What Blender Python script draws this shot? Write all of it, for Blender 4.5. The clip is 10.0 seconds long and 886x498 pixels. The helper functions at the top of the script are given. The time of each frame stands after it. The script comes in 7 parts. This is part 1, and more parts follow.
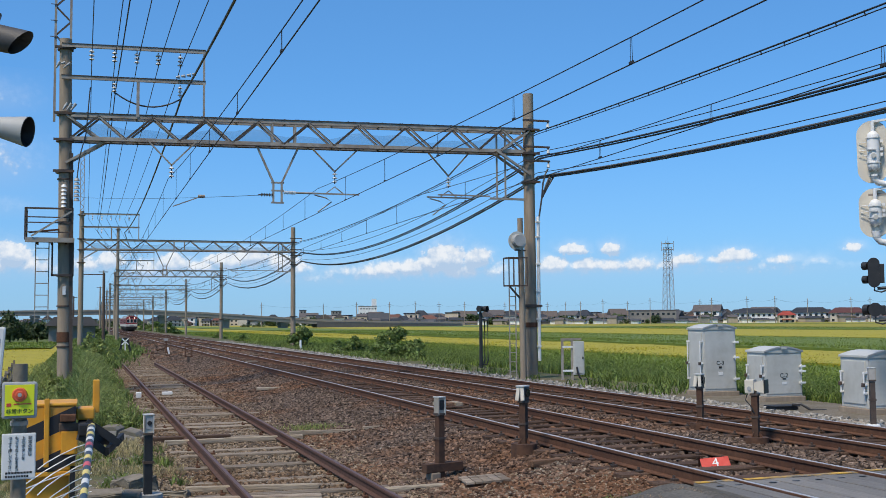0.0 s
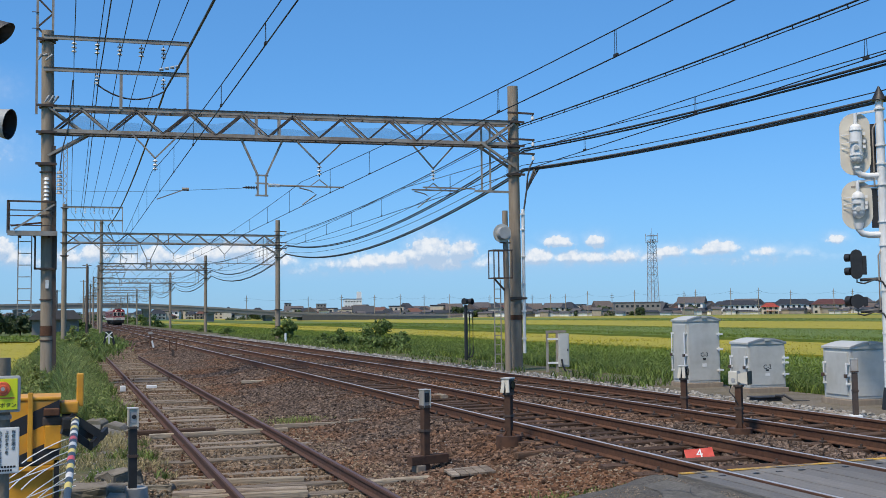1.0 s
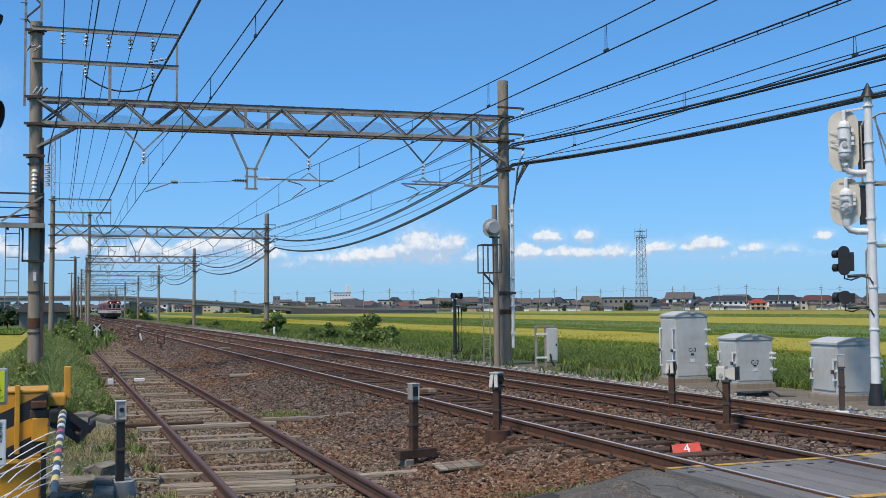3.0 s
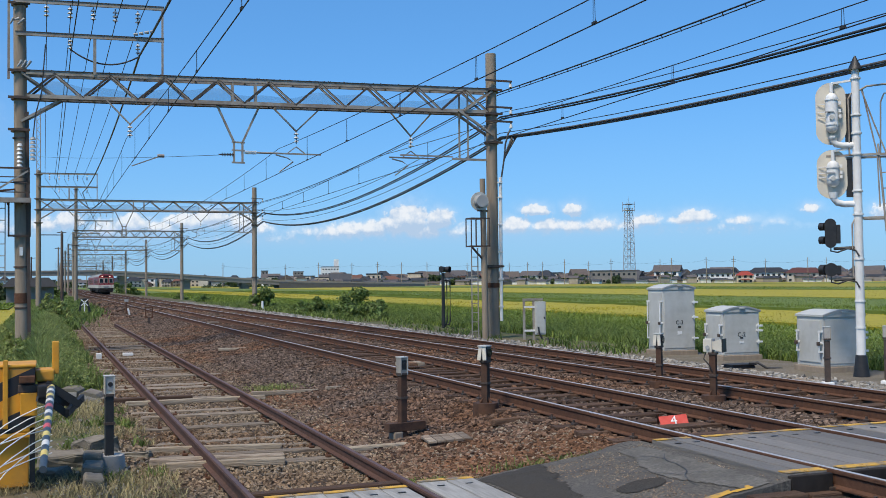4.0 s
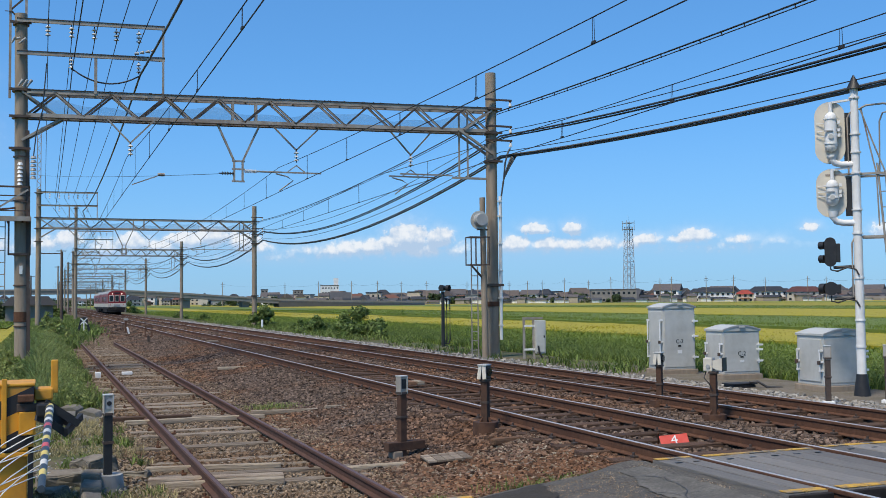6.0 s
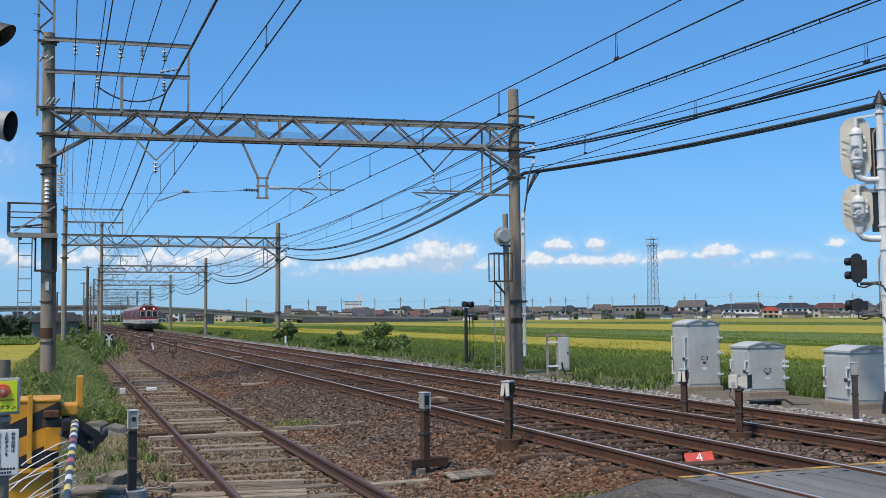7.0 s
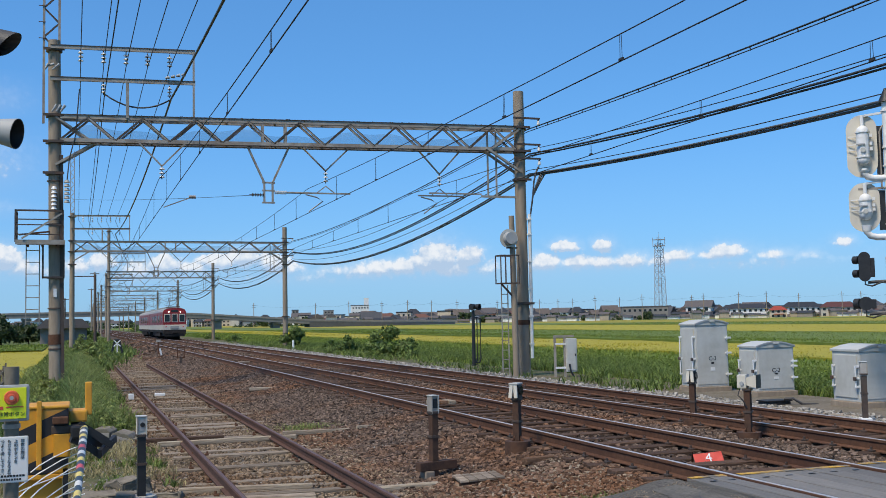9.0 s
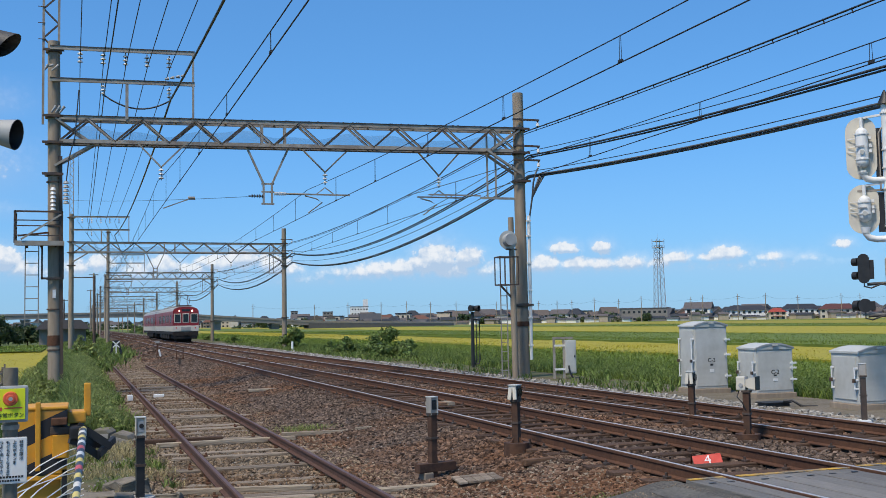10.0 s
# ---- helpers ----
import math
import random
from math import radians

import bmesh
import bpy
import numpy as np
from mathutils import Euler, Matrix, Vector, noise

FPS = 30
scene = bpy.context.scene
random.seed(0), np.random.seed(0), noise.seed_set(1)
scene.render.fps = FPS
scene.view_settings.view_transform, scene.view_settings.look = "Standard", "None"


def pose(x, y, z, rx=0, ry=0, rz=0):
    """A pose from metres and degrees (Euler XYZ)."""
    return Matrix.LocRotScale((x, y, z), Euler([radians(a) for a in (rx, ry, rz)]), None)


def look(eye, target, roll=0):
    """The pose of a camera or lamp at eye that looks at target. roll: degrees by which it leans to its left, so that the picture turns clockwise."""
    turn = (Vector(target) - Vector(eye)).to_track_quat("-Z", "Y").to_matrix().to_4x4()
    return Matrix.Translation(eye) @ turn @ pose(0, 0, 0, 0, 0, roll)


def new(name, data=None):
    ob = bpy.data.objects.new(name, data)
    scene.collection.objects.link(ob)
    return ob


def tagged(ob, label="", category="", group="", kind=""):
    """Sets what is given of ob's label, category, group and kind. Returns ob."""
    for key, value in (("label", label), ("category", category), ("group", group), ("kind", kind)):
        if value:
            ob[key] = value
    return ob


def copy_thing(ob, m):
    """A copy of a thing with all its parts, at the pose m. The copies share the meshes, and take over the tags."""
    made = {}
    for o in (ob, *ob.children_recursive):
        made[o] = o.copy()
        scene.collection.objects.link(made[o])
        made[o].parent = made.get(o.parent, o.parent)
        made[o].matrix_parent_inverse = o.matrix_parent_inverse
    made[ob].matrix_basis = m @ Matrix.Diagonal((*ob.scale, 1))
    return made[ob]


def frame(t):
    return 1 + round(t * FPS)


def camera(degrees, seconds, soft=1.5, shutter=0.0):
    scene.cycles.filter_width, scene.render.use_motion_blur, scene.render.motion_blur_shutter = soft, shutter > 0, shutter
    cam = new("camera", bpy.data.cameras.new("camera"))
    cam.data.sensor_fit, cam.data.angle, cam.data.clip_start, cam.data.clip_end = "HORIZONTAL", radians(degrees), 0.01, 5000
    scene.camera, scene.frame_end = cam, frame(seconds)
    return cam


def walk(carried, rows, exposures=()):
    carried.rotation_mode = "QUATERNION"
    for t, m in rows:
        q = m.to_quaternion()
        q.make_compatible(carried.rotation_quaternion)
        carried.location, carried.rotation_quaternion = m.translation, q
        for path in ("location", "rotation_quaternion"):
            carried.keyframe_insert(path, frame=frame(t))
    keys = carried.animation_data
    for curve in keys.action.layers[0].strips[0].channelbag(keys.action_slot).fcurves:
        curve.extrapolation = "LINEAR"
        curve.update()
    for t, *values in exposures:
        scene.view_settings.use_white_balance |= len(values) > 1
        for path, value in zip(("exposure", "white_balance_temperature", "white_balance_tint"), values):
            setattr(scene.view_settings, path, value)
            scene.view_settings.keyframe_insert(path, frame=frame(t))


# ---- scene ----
cam = camera(45.9, 10.0, soft=0.7)
# ---------------------------------------------------------------- camera
EYE_Z = 1.869
TURNS = [
    (0.0, -18.811, 3.958, .494), (0.5, -19.234, 3.644, .588), (1.0, -19.625, 3.546, .652), (1.5, -19.87, 3.674, .551),
    (2.0, -19.973, 3.867, .415), (2.5, -20.02, 3.699, .316), (2.7, -20.08, 3.56, .33), (3.8, -20.73, 2.03, .52), (4.0, -20.869, 1.779, .571),
    (4.5, -21.273, 1.532, .71), (5.0, -21.553, 1.787, .743), (5.5, -21.474, 2.31, .594), (5.7, -21.29, 2.5, .57),
    (6.8, -19.78, 3.58, .5), (7.0, -19.618, 3.707, .513), (7.5, -19.179, 3.871, .661), (8.0, -19.063, 3.909, .831), (8.5, -19.134, 3.889, .987),
    (9.0, -19.223, 3.862, 1.086), (9.5, -19.243, 3.88, 1.102), (10.0, -19.268, 3.941, 1.018)]
walk(cam, [(t, pose(0, 0, EYE_Z, 90 + p, r, y)) for t, y, p, r in TURNS], exposures=[(0, 0.0), (2.7, 0.0), (4.0, .02), (5.5, .02), (7.0, 0.0), (10, 0.0)])

# ---------------------------------------------------------------- world and sun
SUN_EL, SUN_AZ = radians(58), radians(237)      # azimuth clockwise from +y
world = bpy.data.worlds.new("sky")
scene.world = world
world.use_nodes = True
wn = world.node_tree
sky = wn.nodes.new("ShaderNodeTexSky")
sky.sky_type, sky.sun_disc = "NISHITA", False
sky.sun_elevation, sky.sun_rotation = SUN_EL, SUN_AZ
sky.air_density, sky.dust_density, sky.ozone_density = 0.9, 0.0, 4.0
haze = wn.nodes.new("ShaderNodeGamma")           # evens out the bright rim of the sky
haze.inputs[1].default_value = 0.62
tone = wn.nodes.new("ShaderNodeMix")
tone.data_type, tone.blend_type = "RGBA", "MULTIPLY"
tone.inputs[0].default_value, tone.inputs[7].default_value = 1.0, (0.60, 1.27, 1.98, 1)
wn.links.new(sky.outputs[0], haze.inputs[0])
wn.links.new(haze.outputs[0], tone.inputs[6])
wn.links.new(tone.outputs[2], wn.nodes["Background"].inputs[0])
wn.nodes["Background"].inputs[1].default_value = 0.15
sun = new("sun", bpy.data.lights.new("sun", "SUN"))
sun.data.energy, sun.data.angle, sun.data.color = 4.1, radians(15), (1, .885, .72)
sun.matrix_basis = look((0, 0, 60), (-math.sin(SUN_AZ) * math.cos(SUN_EL), -math.cos(SUN_AZ) * math.cos(SUN_EL), 60 - math.sin(SUN_EL)))

# ---------------------------------------------------------------- materials
def mat(name, a, b, rough=.8, metal=0., scale=8., detail=6., bump=.3, bscale=None, c=None, cscale=.6, cmix=.5, piece=0., dist=.02, stretch=None):
    """Two colours mixed by fine noise, a third by coarse noise, relief from noise; piece: how much single pieces differ in brightness."""
    m = bpy.data.materials.new(name)
    m.use_nodes = True
    n, l = m.node_tree.nodes, m.node_tree.links
    p = n["Principled BSDF"]
    tc = n.new("ShaderNodeTexCoord")
    co = tc.outputs["Object"]
    if stretch:
        mp = n.new("ShaderNodeMapping")
        mp.inputs["Scale"].default_value = stretch
        l.new(co, mp.inputs[0]); co = mp.outputs[0]
    def noise_tex(s, d):
        t = n.new("ShaderNodeTexNoise")
        t.inputs["Scale"].default_value, t.inputs["Detail"].default_value, t.inputs["Roughness"].default_value = s, d, .6
        l.new(co, t.inputs["Vector"])
        return t.outputs["Fac"]
    def spread(fac, lo, hi):
        r = n.new("ShaderNodeMapRange")
        r.inputs[1].default_value, r.inputs[2].default_value = lo, hi
        l.new(fac, r.inputs[0])
        return r.outputs[0]
    def mixed(fac, x, y):
        k = n.new("ShaderNodeMix")
        k.data_type = "RGBA"
        if isinstance(fac, float): k.inputs[0].default_value = fac
        else: l.new(fac, k.inputs[0])
        for s, v in ((k.inputs[6], x), (k.inputs[7], y)):
            if isinstance(v, tuple): s.default_value = (*v, 1)
            else: l.new(v, s)
        return k.outputs[2]
    fine = noise_tex(scale, detail)
    col = mixed(spread(fine, .3, .7), a, b)
    if c:
        f2 = noise_tex(cscale, 4)
        k = n.new("ShaderNodeMath"); k.operation = "MULTIPLY"; k.inputs[1].default_value = cmix
        l.new(spread(f2, .45, .62), k.inputs[0])
        col = mixed(k.outputs[0], col, c)
    if piece:
        src = n.new("ShaderNodeObjectInfo").outputs["Random"] if piece > 0 else n.new("ShaderNodeNewGeometry").outputs["Random Per Island"]
        r = n.new("ShaderNodeMapRange")
        r.inputs[3].default_value, r.inputs[4].default_value = 1 - abs(piece), 1 + abs(piece)
        l.new(src, r.inputs[0])
        h = n.new("ShaderNodeHueSaturation")
        l.new(r.outputs[0], h.inputs["Value"]); l.new(col, h.inputs["Color"])
        col = h.outputs[0]
    l.new(col, p.inputs["Base Color"])
    p.inputs["Metallic"].default_value = metal
    if rough >= .8: p.inputs["Specular IOR Level"].default_value = .2
    rr = n.new("ShaderNodeMapRange")
    rr.inputs[3].default_value, rr.inputs[4].default_value = max(.05, rough - .1), min(1, rough + .12)
    l.new(fine, rr.inputs[0]); l.new(rr.outputs[0], p.inputs["Roughness"])
    if bump:
        b_ = n.new("ShaderNodeBump")
        b_.inputs["Strength"].default_value, b_.inputs["Distance"].default_value = bump, dist
        l.new(noise_tex(bscale or scale * 2, 5), b_.inputs["Height"])
        l.new(b_.outputs[0], p.inputs["Normal"])
    return m

def glow(name, colour, power):
    m = bpy.data.materials.new(name)
    m.use_nodes = True
    p = m.node_tree.nodes["Principled BSDF"]
    p.inputs["Base Color"].default_value = (*colour, 1)
    p.inputs["Emission Color"].default_value = (*colour, 1)
    p.inputs["Emission Strength"].default_value = power
    return m

CONC = mat("pole_concrete", (.25, .203, .152), (.34, .28, .215), .85, scale=3, c=(.19, .15, .11), cscale=1.4, cmix=.4, bump=.15, stretch=(3, 3, .5))
CONCO = mat("old_dirty_concrete", (.16, .138, .108), (.27, .24, .195), .95, scale=7, c=(.08, .08, .05), bump=.5)
CONCD = mat("grey_concrete", (.33, .32, .30), (.45, .43, .40), .9, scale=6, c=(.2, .18, .15), bump=.4)
# colour holds the shade of angle-iron faces; also used for dark fittings
STEELD = mat("weathered_and_shaded_steel", (.036, .031, .027), (.075, .064, .055), .65, .2, scale=6, c=(.11, .07, .05), cscale=1.5, bump=.05)
STEEL = mat("galvanised_steel", (.29, .26, .22), (.40, .365, .315), .6, .2, scale=5, c=(.17, .11, .075), cscale=1.7, bump=.05)
DARKST = mat("dark_painted_steel", (.06, .046, .038), (.10, .075, .06), .6, .2, scale=9, c=(.12, .06, .035), cscale=2, bump=.1)
RUST = mat("rusty_rail_steel", (.085, .042, .026), (.14, .071, .043), .9, .0, scale=14, c=(.07, .035, .025), cscale=.8, bump=.35)
SHINE = mat("polished_rail_head", (.74, .68, .62), (.86, .80, .74), .5, .8, scale=20, bump=.02)
RUSTD = mat("old_siding_rail_rust", (.062, .036, .029), (.108, .064, .05), .9, scale=14, c=(.10, .05, .035), cscale=.8, bump=.35)
SHINE2 = mat("dull_rail_head", (.12, .07, .06), (.2, .13, .11), .6, .5, scale=20, bump=.1)
WIRE = mat("dark_wire", (.025, .025, .028), (.05, .048, .045), .6, .3, scale=30, bump=0)
CABLE = mat("black_cable", (.03, .03, .032), (.06, .058, .056), .5, scale=12, bump=.1)
GREYCAB = mat("grey_cable", (.07, .068, .065), (.11, .105, .10), .6, scale=12, bump=.1)
PORC = mat("white_porcelain", (.62, .62, .6), (.75, .75, .72), .2, scale=8, bump=0)
WHITE = mat("white_paint", (.70, .70, .68), (.80, .80, .78), .5, scale=5, c=(.55, .53, .48), cscale=2, cmix=.4, bump=.08)
CABGREY = mat("cabinet_grey_paint", (.46, .46, .425), (.53, .53, .495), .45, scale=3, c=(.34, .33, .29), cscale=1.3, cmix=.5, bump=.04)
CABDARK = mat("roof_grey_paint", (.3, .31, .31), (.37, .38, .38), .55, scale=4, bump=.05)
BLACK = mat("black_paint", (.012, .012, .013), (.025, .025, .026), .5, scale=10, bump=.05)
YELL = mat("yellow_paint", (.60, .27, .015), (.70, .35, .03), .5, scale=6, c=(.4, .2, .04), cscale=2.5, cmix=.6, bump=.1)
REDP = mat("red_paint", (.55, .05, .03), (.66, .09, .06), .5, scale=8, c=(.35, .05, .04), cscale=5, bump=.05)
WOOD = mat("weathered_sleeper_wood", (.14, .105, .077), (.41, .345, .265), .9, scale=5, c=(.10, .07, .055), cscale=1.5, bump=.7, piece=.3, stretch=(.6, 8, 8), dist=.02)
WOODP = mat("pale_bleached_timber", (.26, .21, .15), (.50, .43, .33), .9, scale=5, c=(.2, .13, .08), cscale=2.5, bump=.8, piece=.2, stretch=(.6, 9, 9), dist=.02)
WOODS = mat("rust_washed_timber", (.15, .085, .05), (.27, .17, .11), .9, scale=5, c=(.1, .05, .03), cscale=2, bump=.8, piece=.2, stretch=(.6, 9, 9), dist=.02)
WOODB = mat("rust_stained_sleeper", (.06, .037, .025), (.125, .08, .055), .9, scale=5, c=(.06, .035, .027), cscale=1.5, bump=.7, piece=.3, stretch=(.6, 8, 8), dist=.02)
PLANK = mat("grey_crossing_panel", (.13, .12, .107), (.225, .208, .182), .75, scale=5, c=(.16, .15, .14), cscale=1.2, bump=.5, piece=.3, stretch=(6, .7, 6))
ASPH = mat("patched_asphalt", (.043, .04, .035), (.19, .173, .148), .9, scale=38, detail=9, c=(.10, .095, .088), cscale=1.6, cmix=.7, bump=1., bscale=40, dist=.02)
ASPHW = mat("worn_pale_asphalt", (.11, .104, .092), (.20, .188, .165), .9, scale=30, detail=8, c=(.08, .076, .068), cscale=3, bump=.8, dist=.015)
YELLW = mat("worn_yellow_line", (.55, .30, .03), (.62, .36, .05), .7, scale=14, c=(.16, .145, .12), cscale=5, cmix=1., bump=.4)
ASPHN = mat("new_asphalt", (.028, .025, .021), (.075, .068, .058), .9, scale=70, bump=.5, dist=.01)
BALL = mat("brown_ballast", (.042, .031, .023), (.115, .086, .064), .95, scale=16, c=(.09, .05, .028), cscale=.25, cmix=.8, bump=.9, dist=.05)
STONE = mat("ballast_stones", (.08, .056, .042), (.18, .131, .10), .9, scale=9, c=(.16, .077, .038), cscale=.3, cmix=.75, bump=.4, piece=-.75)
STONEP = mat("pale_siding_stones", (.125, .09, .06), (.31, .243, .168), .9, scale=9, c=(.15, .088, .05), cscale=.4, cmix=.7, bump=.4, piece=-.65)
PLANKL = mat("pale_crossing_panel", (.27, .27, .255), (.38, .375, .36), .85, scale=5, c=(.2, .19, .18), cscale=1.2, bump=.5, piece=.1, stretch=(6, .7, 6))
STONEG = mat("grey_ballast_stones", (.20, .185, .16), (.36, .34, .30), .9, scale=4, bump=.2, piece=-.4)
STONEC = mat("pale_gravel_by_the_road", (.17, .135, .10), (.34, .285, .215), .9, scale=9, c=(.2, .14, .09), cscale=.6, cmix=.6, bump=.4, piece=-.5)
M_RED = mat("train_maroon_paint", (.21, .013, .016), (.26, .019, .022), .35, scale=2, bump=.02)
M_WHITE = mat("train_cream_paint", (.55, .50, .41), (.64, .59, .50), .4, scale=2, c=(.55, .5, .44), cscale=1, bump=.02)
M_ROOF = mat("train_roof_grey", (.26, .255, .24), (.36, .35, .33), .6, scale=3, bump=.1)
M_UNDER = mat("underframe_black", (.018, .016, .015), (.04, .034, .03), .8, scale=5, bump=.3)
GLASS = mat("dark_window_glass", (.012, .015, .018), (.02, .024, .028), .08, scale=2, bump=0)
NET = mat("fine_net", (.20, .26, .33), (.3, .36, .42), .9, scale=6, bump=0)
_n, _l = NET.node_tree.nodes, NET.node_tree.links
_t, _k = _n.new("ShaderNodeBsdfTransparent"), _n.new("ShaderNodeMixShader")
_k.inputs[0].default_value = .3
_l.new(_t.outputs[0], _k.inputs[1]); _l.new(_n["Principled BSDF"].outputs[0], _k.inputs[2]); _l.new(_k.outputs[0], _n["Material Output"].inputs[0])
LAMP = glow("headlight", (1, .88, .66), 4.5)

# ---------------------------------------------------------------- mesh helpers
def part(name, bm, material, parent=None, label="", smooth=False):
    me = bpy.data.meshes.new(name)
    bm.to_mesh(me); bm.free()
    me.materials.append(material)
    if smooth:
        me.shade_smooth()
    ob = new(name, me)
    ob.parent = parent
    if label: tagged(ob, label)
    return ob

def shared(name, me, parent, m=None):
    ob = new(name, me)
    ob.parent = parent
    if m is not None: ob.matrix_basis = m
    return ob

def thing(name, m, label, category, group="", kind=""):
    ob = new(name)
    ob.empty_display_size = .2
    ob.matrix_basis = m
    return tagged(ob, label, category, group, kind)

def box(bm, x0, x1, y0, y1, z0, z1, bevel=0., m=None):
    r = bmesh.ops.create_cube(bm, size=1, matrix=Matrix.LocRotScale(((x0 + x1) / 2, (y0 + y1) / 2, (z0 + z1) / 2), None, (x1 - x0, y1 - y0, z1 - z0)))
    if bevel:
        es = {e for v in r["verts"] for e in v.link_edges}
        r = bmesh.ops.bevel(bm, geom=list(es), offset=bevel, segments=2, affect="EDGES", profile=.6)
    if m is not None:
        bmesh.ops.transform(bm, matrix=m, verts=list({v for v in r["verts"]}))
    return bm

def rod(bm, a, b, ra, rb=None, seg=10, caps=True):
    a, b = Vector(a), Vector(b)
    d = b - a
    m = Matrix.Translation((a + b) / 2) @ d.to_track_quat("Z", "Y").to_matrix().to_4x4()
    rb = ra if rb is None else rb
    if seg <= 6:
        bmesh.ops.create_cone(bm, cap_ends=caps, segments=seg, radius1=ra, radius2=rb, depth=d.length, matrix=m)
        return bm
    r = bmesh.ops.create_cone(bm, cap_ends=False, segments=seg, radius1=ra, radius2=rb, depth=d.length, matrix=m)
    for f in {f for v in r["verts"] for f in v.link_faces}:
        f.smooth = True
    if caps:                     # end discs with corners of their own keep the round side evenly shaded
        for q, u in ((ra, -.5), (rb, .5)):
            bmesh.ops.create_circle(bm, cap_ends=True, segments=seg, radius=q, matrix=m @ Matrix.Translation((0, 0, u * d.length)))
    return bm

def bar(bm, a, b, w, h):
    """A square bar from a to b."""
    a, b = Vector(a), Vector(b)
    d = b - a
    m = Matrix.Translation((a + b) / 2) @ d.to_track_quat("Y", "Z").to_matrix().to_4x4() @ Matrix.Diagonal((w, d.length, h, 1))
    bmesh.ops.create_cube(bm, size=1, matrix=m)
    return bm

def sweep(bm, path, r, seg=6, hang=None):
    """A tube along points."""
    ps = [Vector(p) for p in path]
    rings = []
    for i, p in enumerate(ps):
        d = (ps[min(i + 1, len(ps) - 1)] - ps[max(i - 1, 0)]).normalized()
        u = d.cross(Vector((0, 0, 1)))
        u = u.normalized() if u.length > 1e-3 else Vector((1, 0, 0))
        v = u.cross(d)
        rings.append([bm.verts.new(p + (u * math.cos(k * math.tau / seg) + v * math.sin(k * math.tau / seg)) * r) for k in range(seg)])
    for q, s in zip(rings, rings[1:]):
        for k in range(seg):
            bm.faces.new((q[k], q[(k + 1) % seg], s[(k + 1) % seg], s[k])).smooth = True
    return bm

def sag(a, b, drop, n=16):
    a, b = Vector(a), Vector(b)
    return [a.lerp(b, i / n) - Vector((0, 0, drop * 4 * (i / n) * (1 - i / n))) for i in range(n + 1)]

def prism(bm, poly, y0, y1):
    """A closed outline in x, z drawn out along y."""
    a = [bm.verts.new((x, y0, z)) for x, z in poly]
    b = [bm.verts.new((x, y1, z)) for x, z in poly]
    n = len(poly)
    for i in range(n):
        bm.faces.new((a[i], a[(i + 1) % n], b[(i + 1) % n], b[i]))
    bm.faces.new(a[::-1]); bm.faces.new(b)
    bmesh.ops.recalc_face_normals(bm, faces=bm.faces)
    return bm

def mesh_of(name, verts, faces, material):
    me = bpy.data.meshes.new(name)
    me.from_pydata(verts, [], faces)
    me.materials.append(material)
    return me

# ---------------------------------------------------------------- the plan, in metres
XS, XA, XB = 2.45, 6.78, 9.99       # centre lines: siding, near track, far track
ZS, ZM = 0.0, .31                   # tops of the rails
FIELD = -.7
def crop_mat(name, a, b, c, scale):
    return mat(name, a, b, .85, scale=scale, c=c, cscale=.12, cmix=.7, bump=1., bscale=scale * 1.5, dist=.15)

SOIL = mat("weedy_soil", (.10, .085, .05), (.16, .13, .08), .95, scale=9, c=(.07, .10, .03), cscale=.5, cmix=.8, bump=.6, dist=.05)
GRIT = mat("trodden_grit_and_concrete", (.13, .112, .086), (.215, .188, .148), .95, scale=14, c=(.12, .105, .07), cscale=1.1, cmix=.7, bump=.7, dist=.03)
EARTH = mat("field_earth_and_grass", (.055, .085, .02), (.11, .13, .035), .95, scale=3, c=(.16, .15, .05), cscale=.06, bump=.6, dist=.1)

# ---------------------------------------------------------------- ground: one sheet to the horizon
PROFILE = [(-3500, -.7), (-300, -.7), (-40, -.7), (-9, -.7), (-6, -.68), (-4.2, -.66), (-2.6, -.5), (-1.9, -.3), (-.8, -.2), (.9, -.18), (1.5, -.19), (3.4, -.19), (4.1, -.15),
           (4.9, -.06), (5.45, .05), (5.75, .12), (5.97, .11), (8.4, .1), (10.8, .1), (11.4, .1), (12.2, -.02), (12.9, -.06), (14.0, -.01), (15.8, -.02), (17.2, -.6), (19, -.7), (60, -.7), (300, -.7), (4300, -.7)]

def ground_z(x):
    for (a, za), (b, zb) in zip(PROFILE, PROFILE[1:]):
        if a <= x <= b:
            return za + (zb - za) * (x - a) / (b - a)
    return FIELD

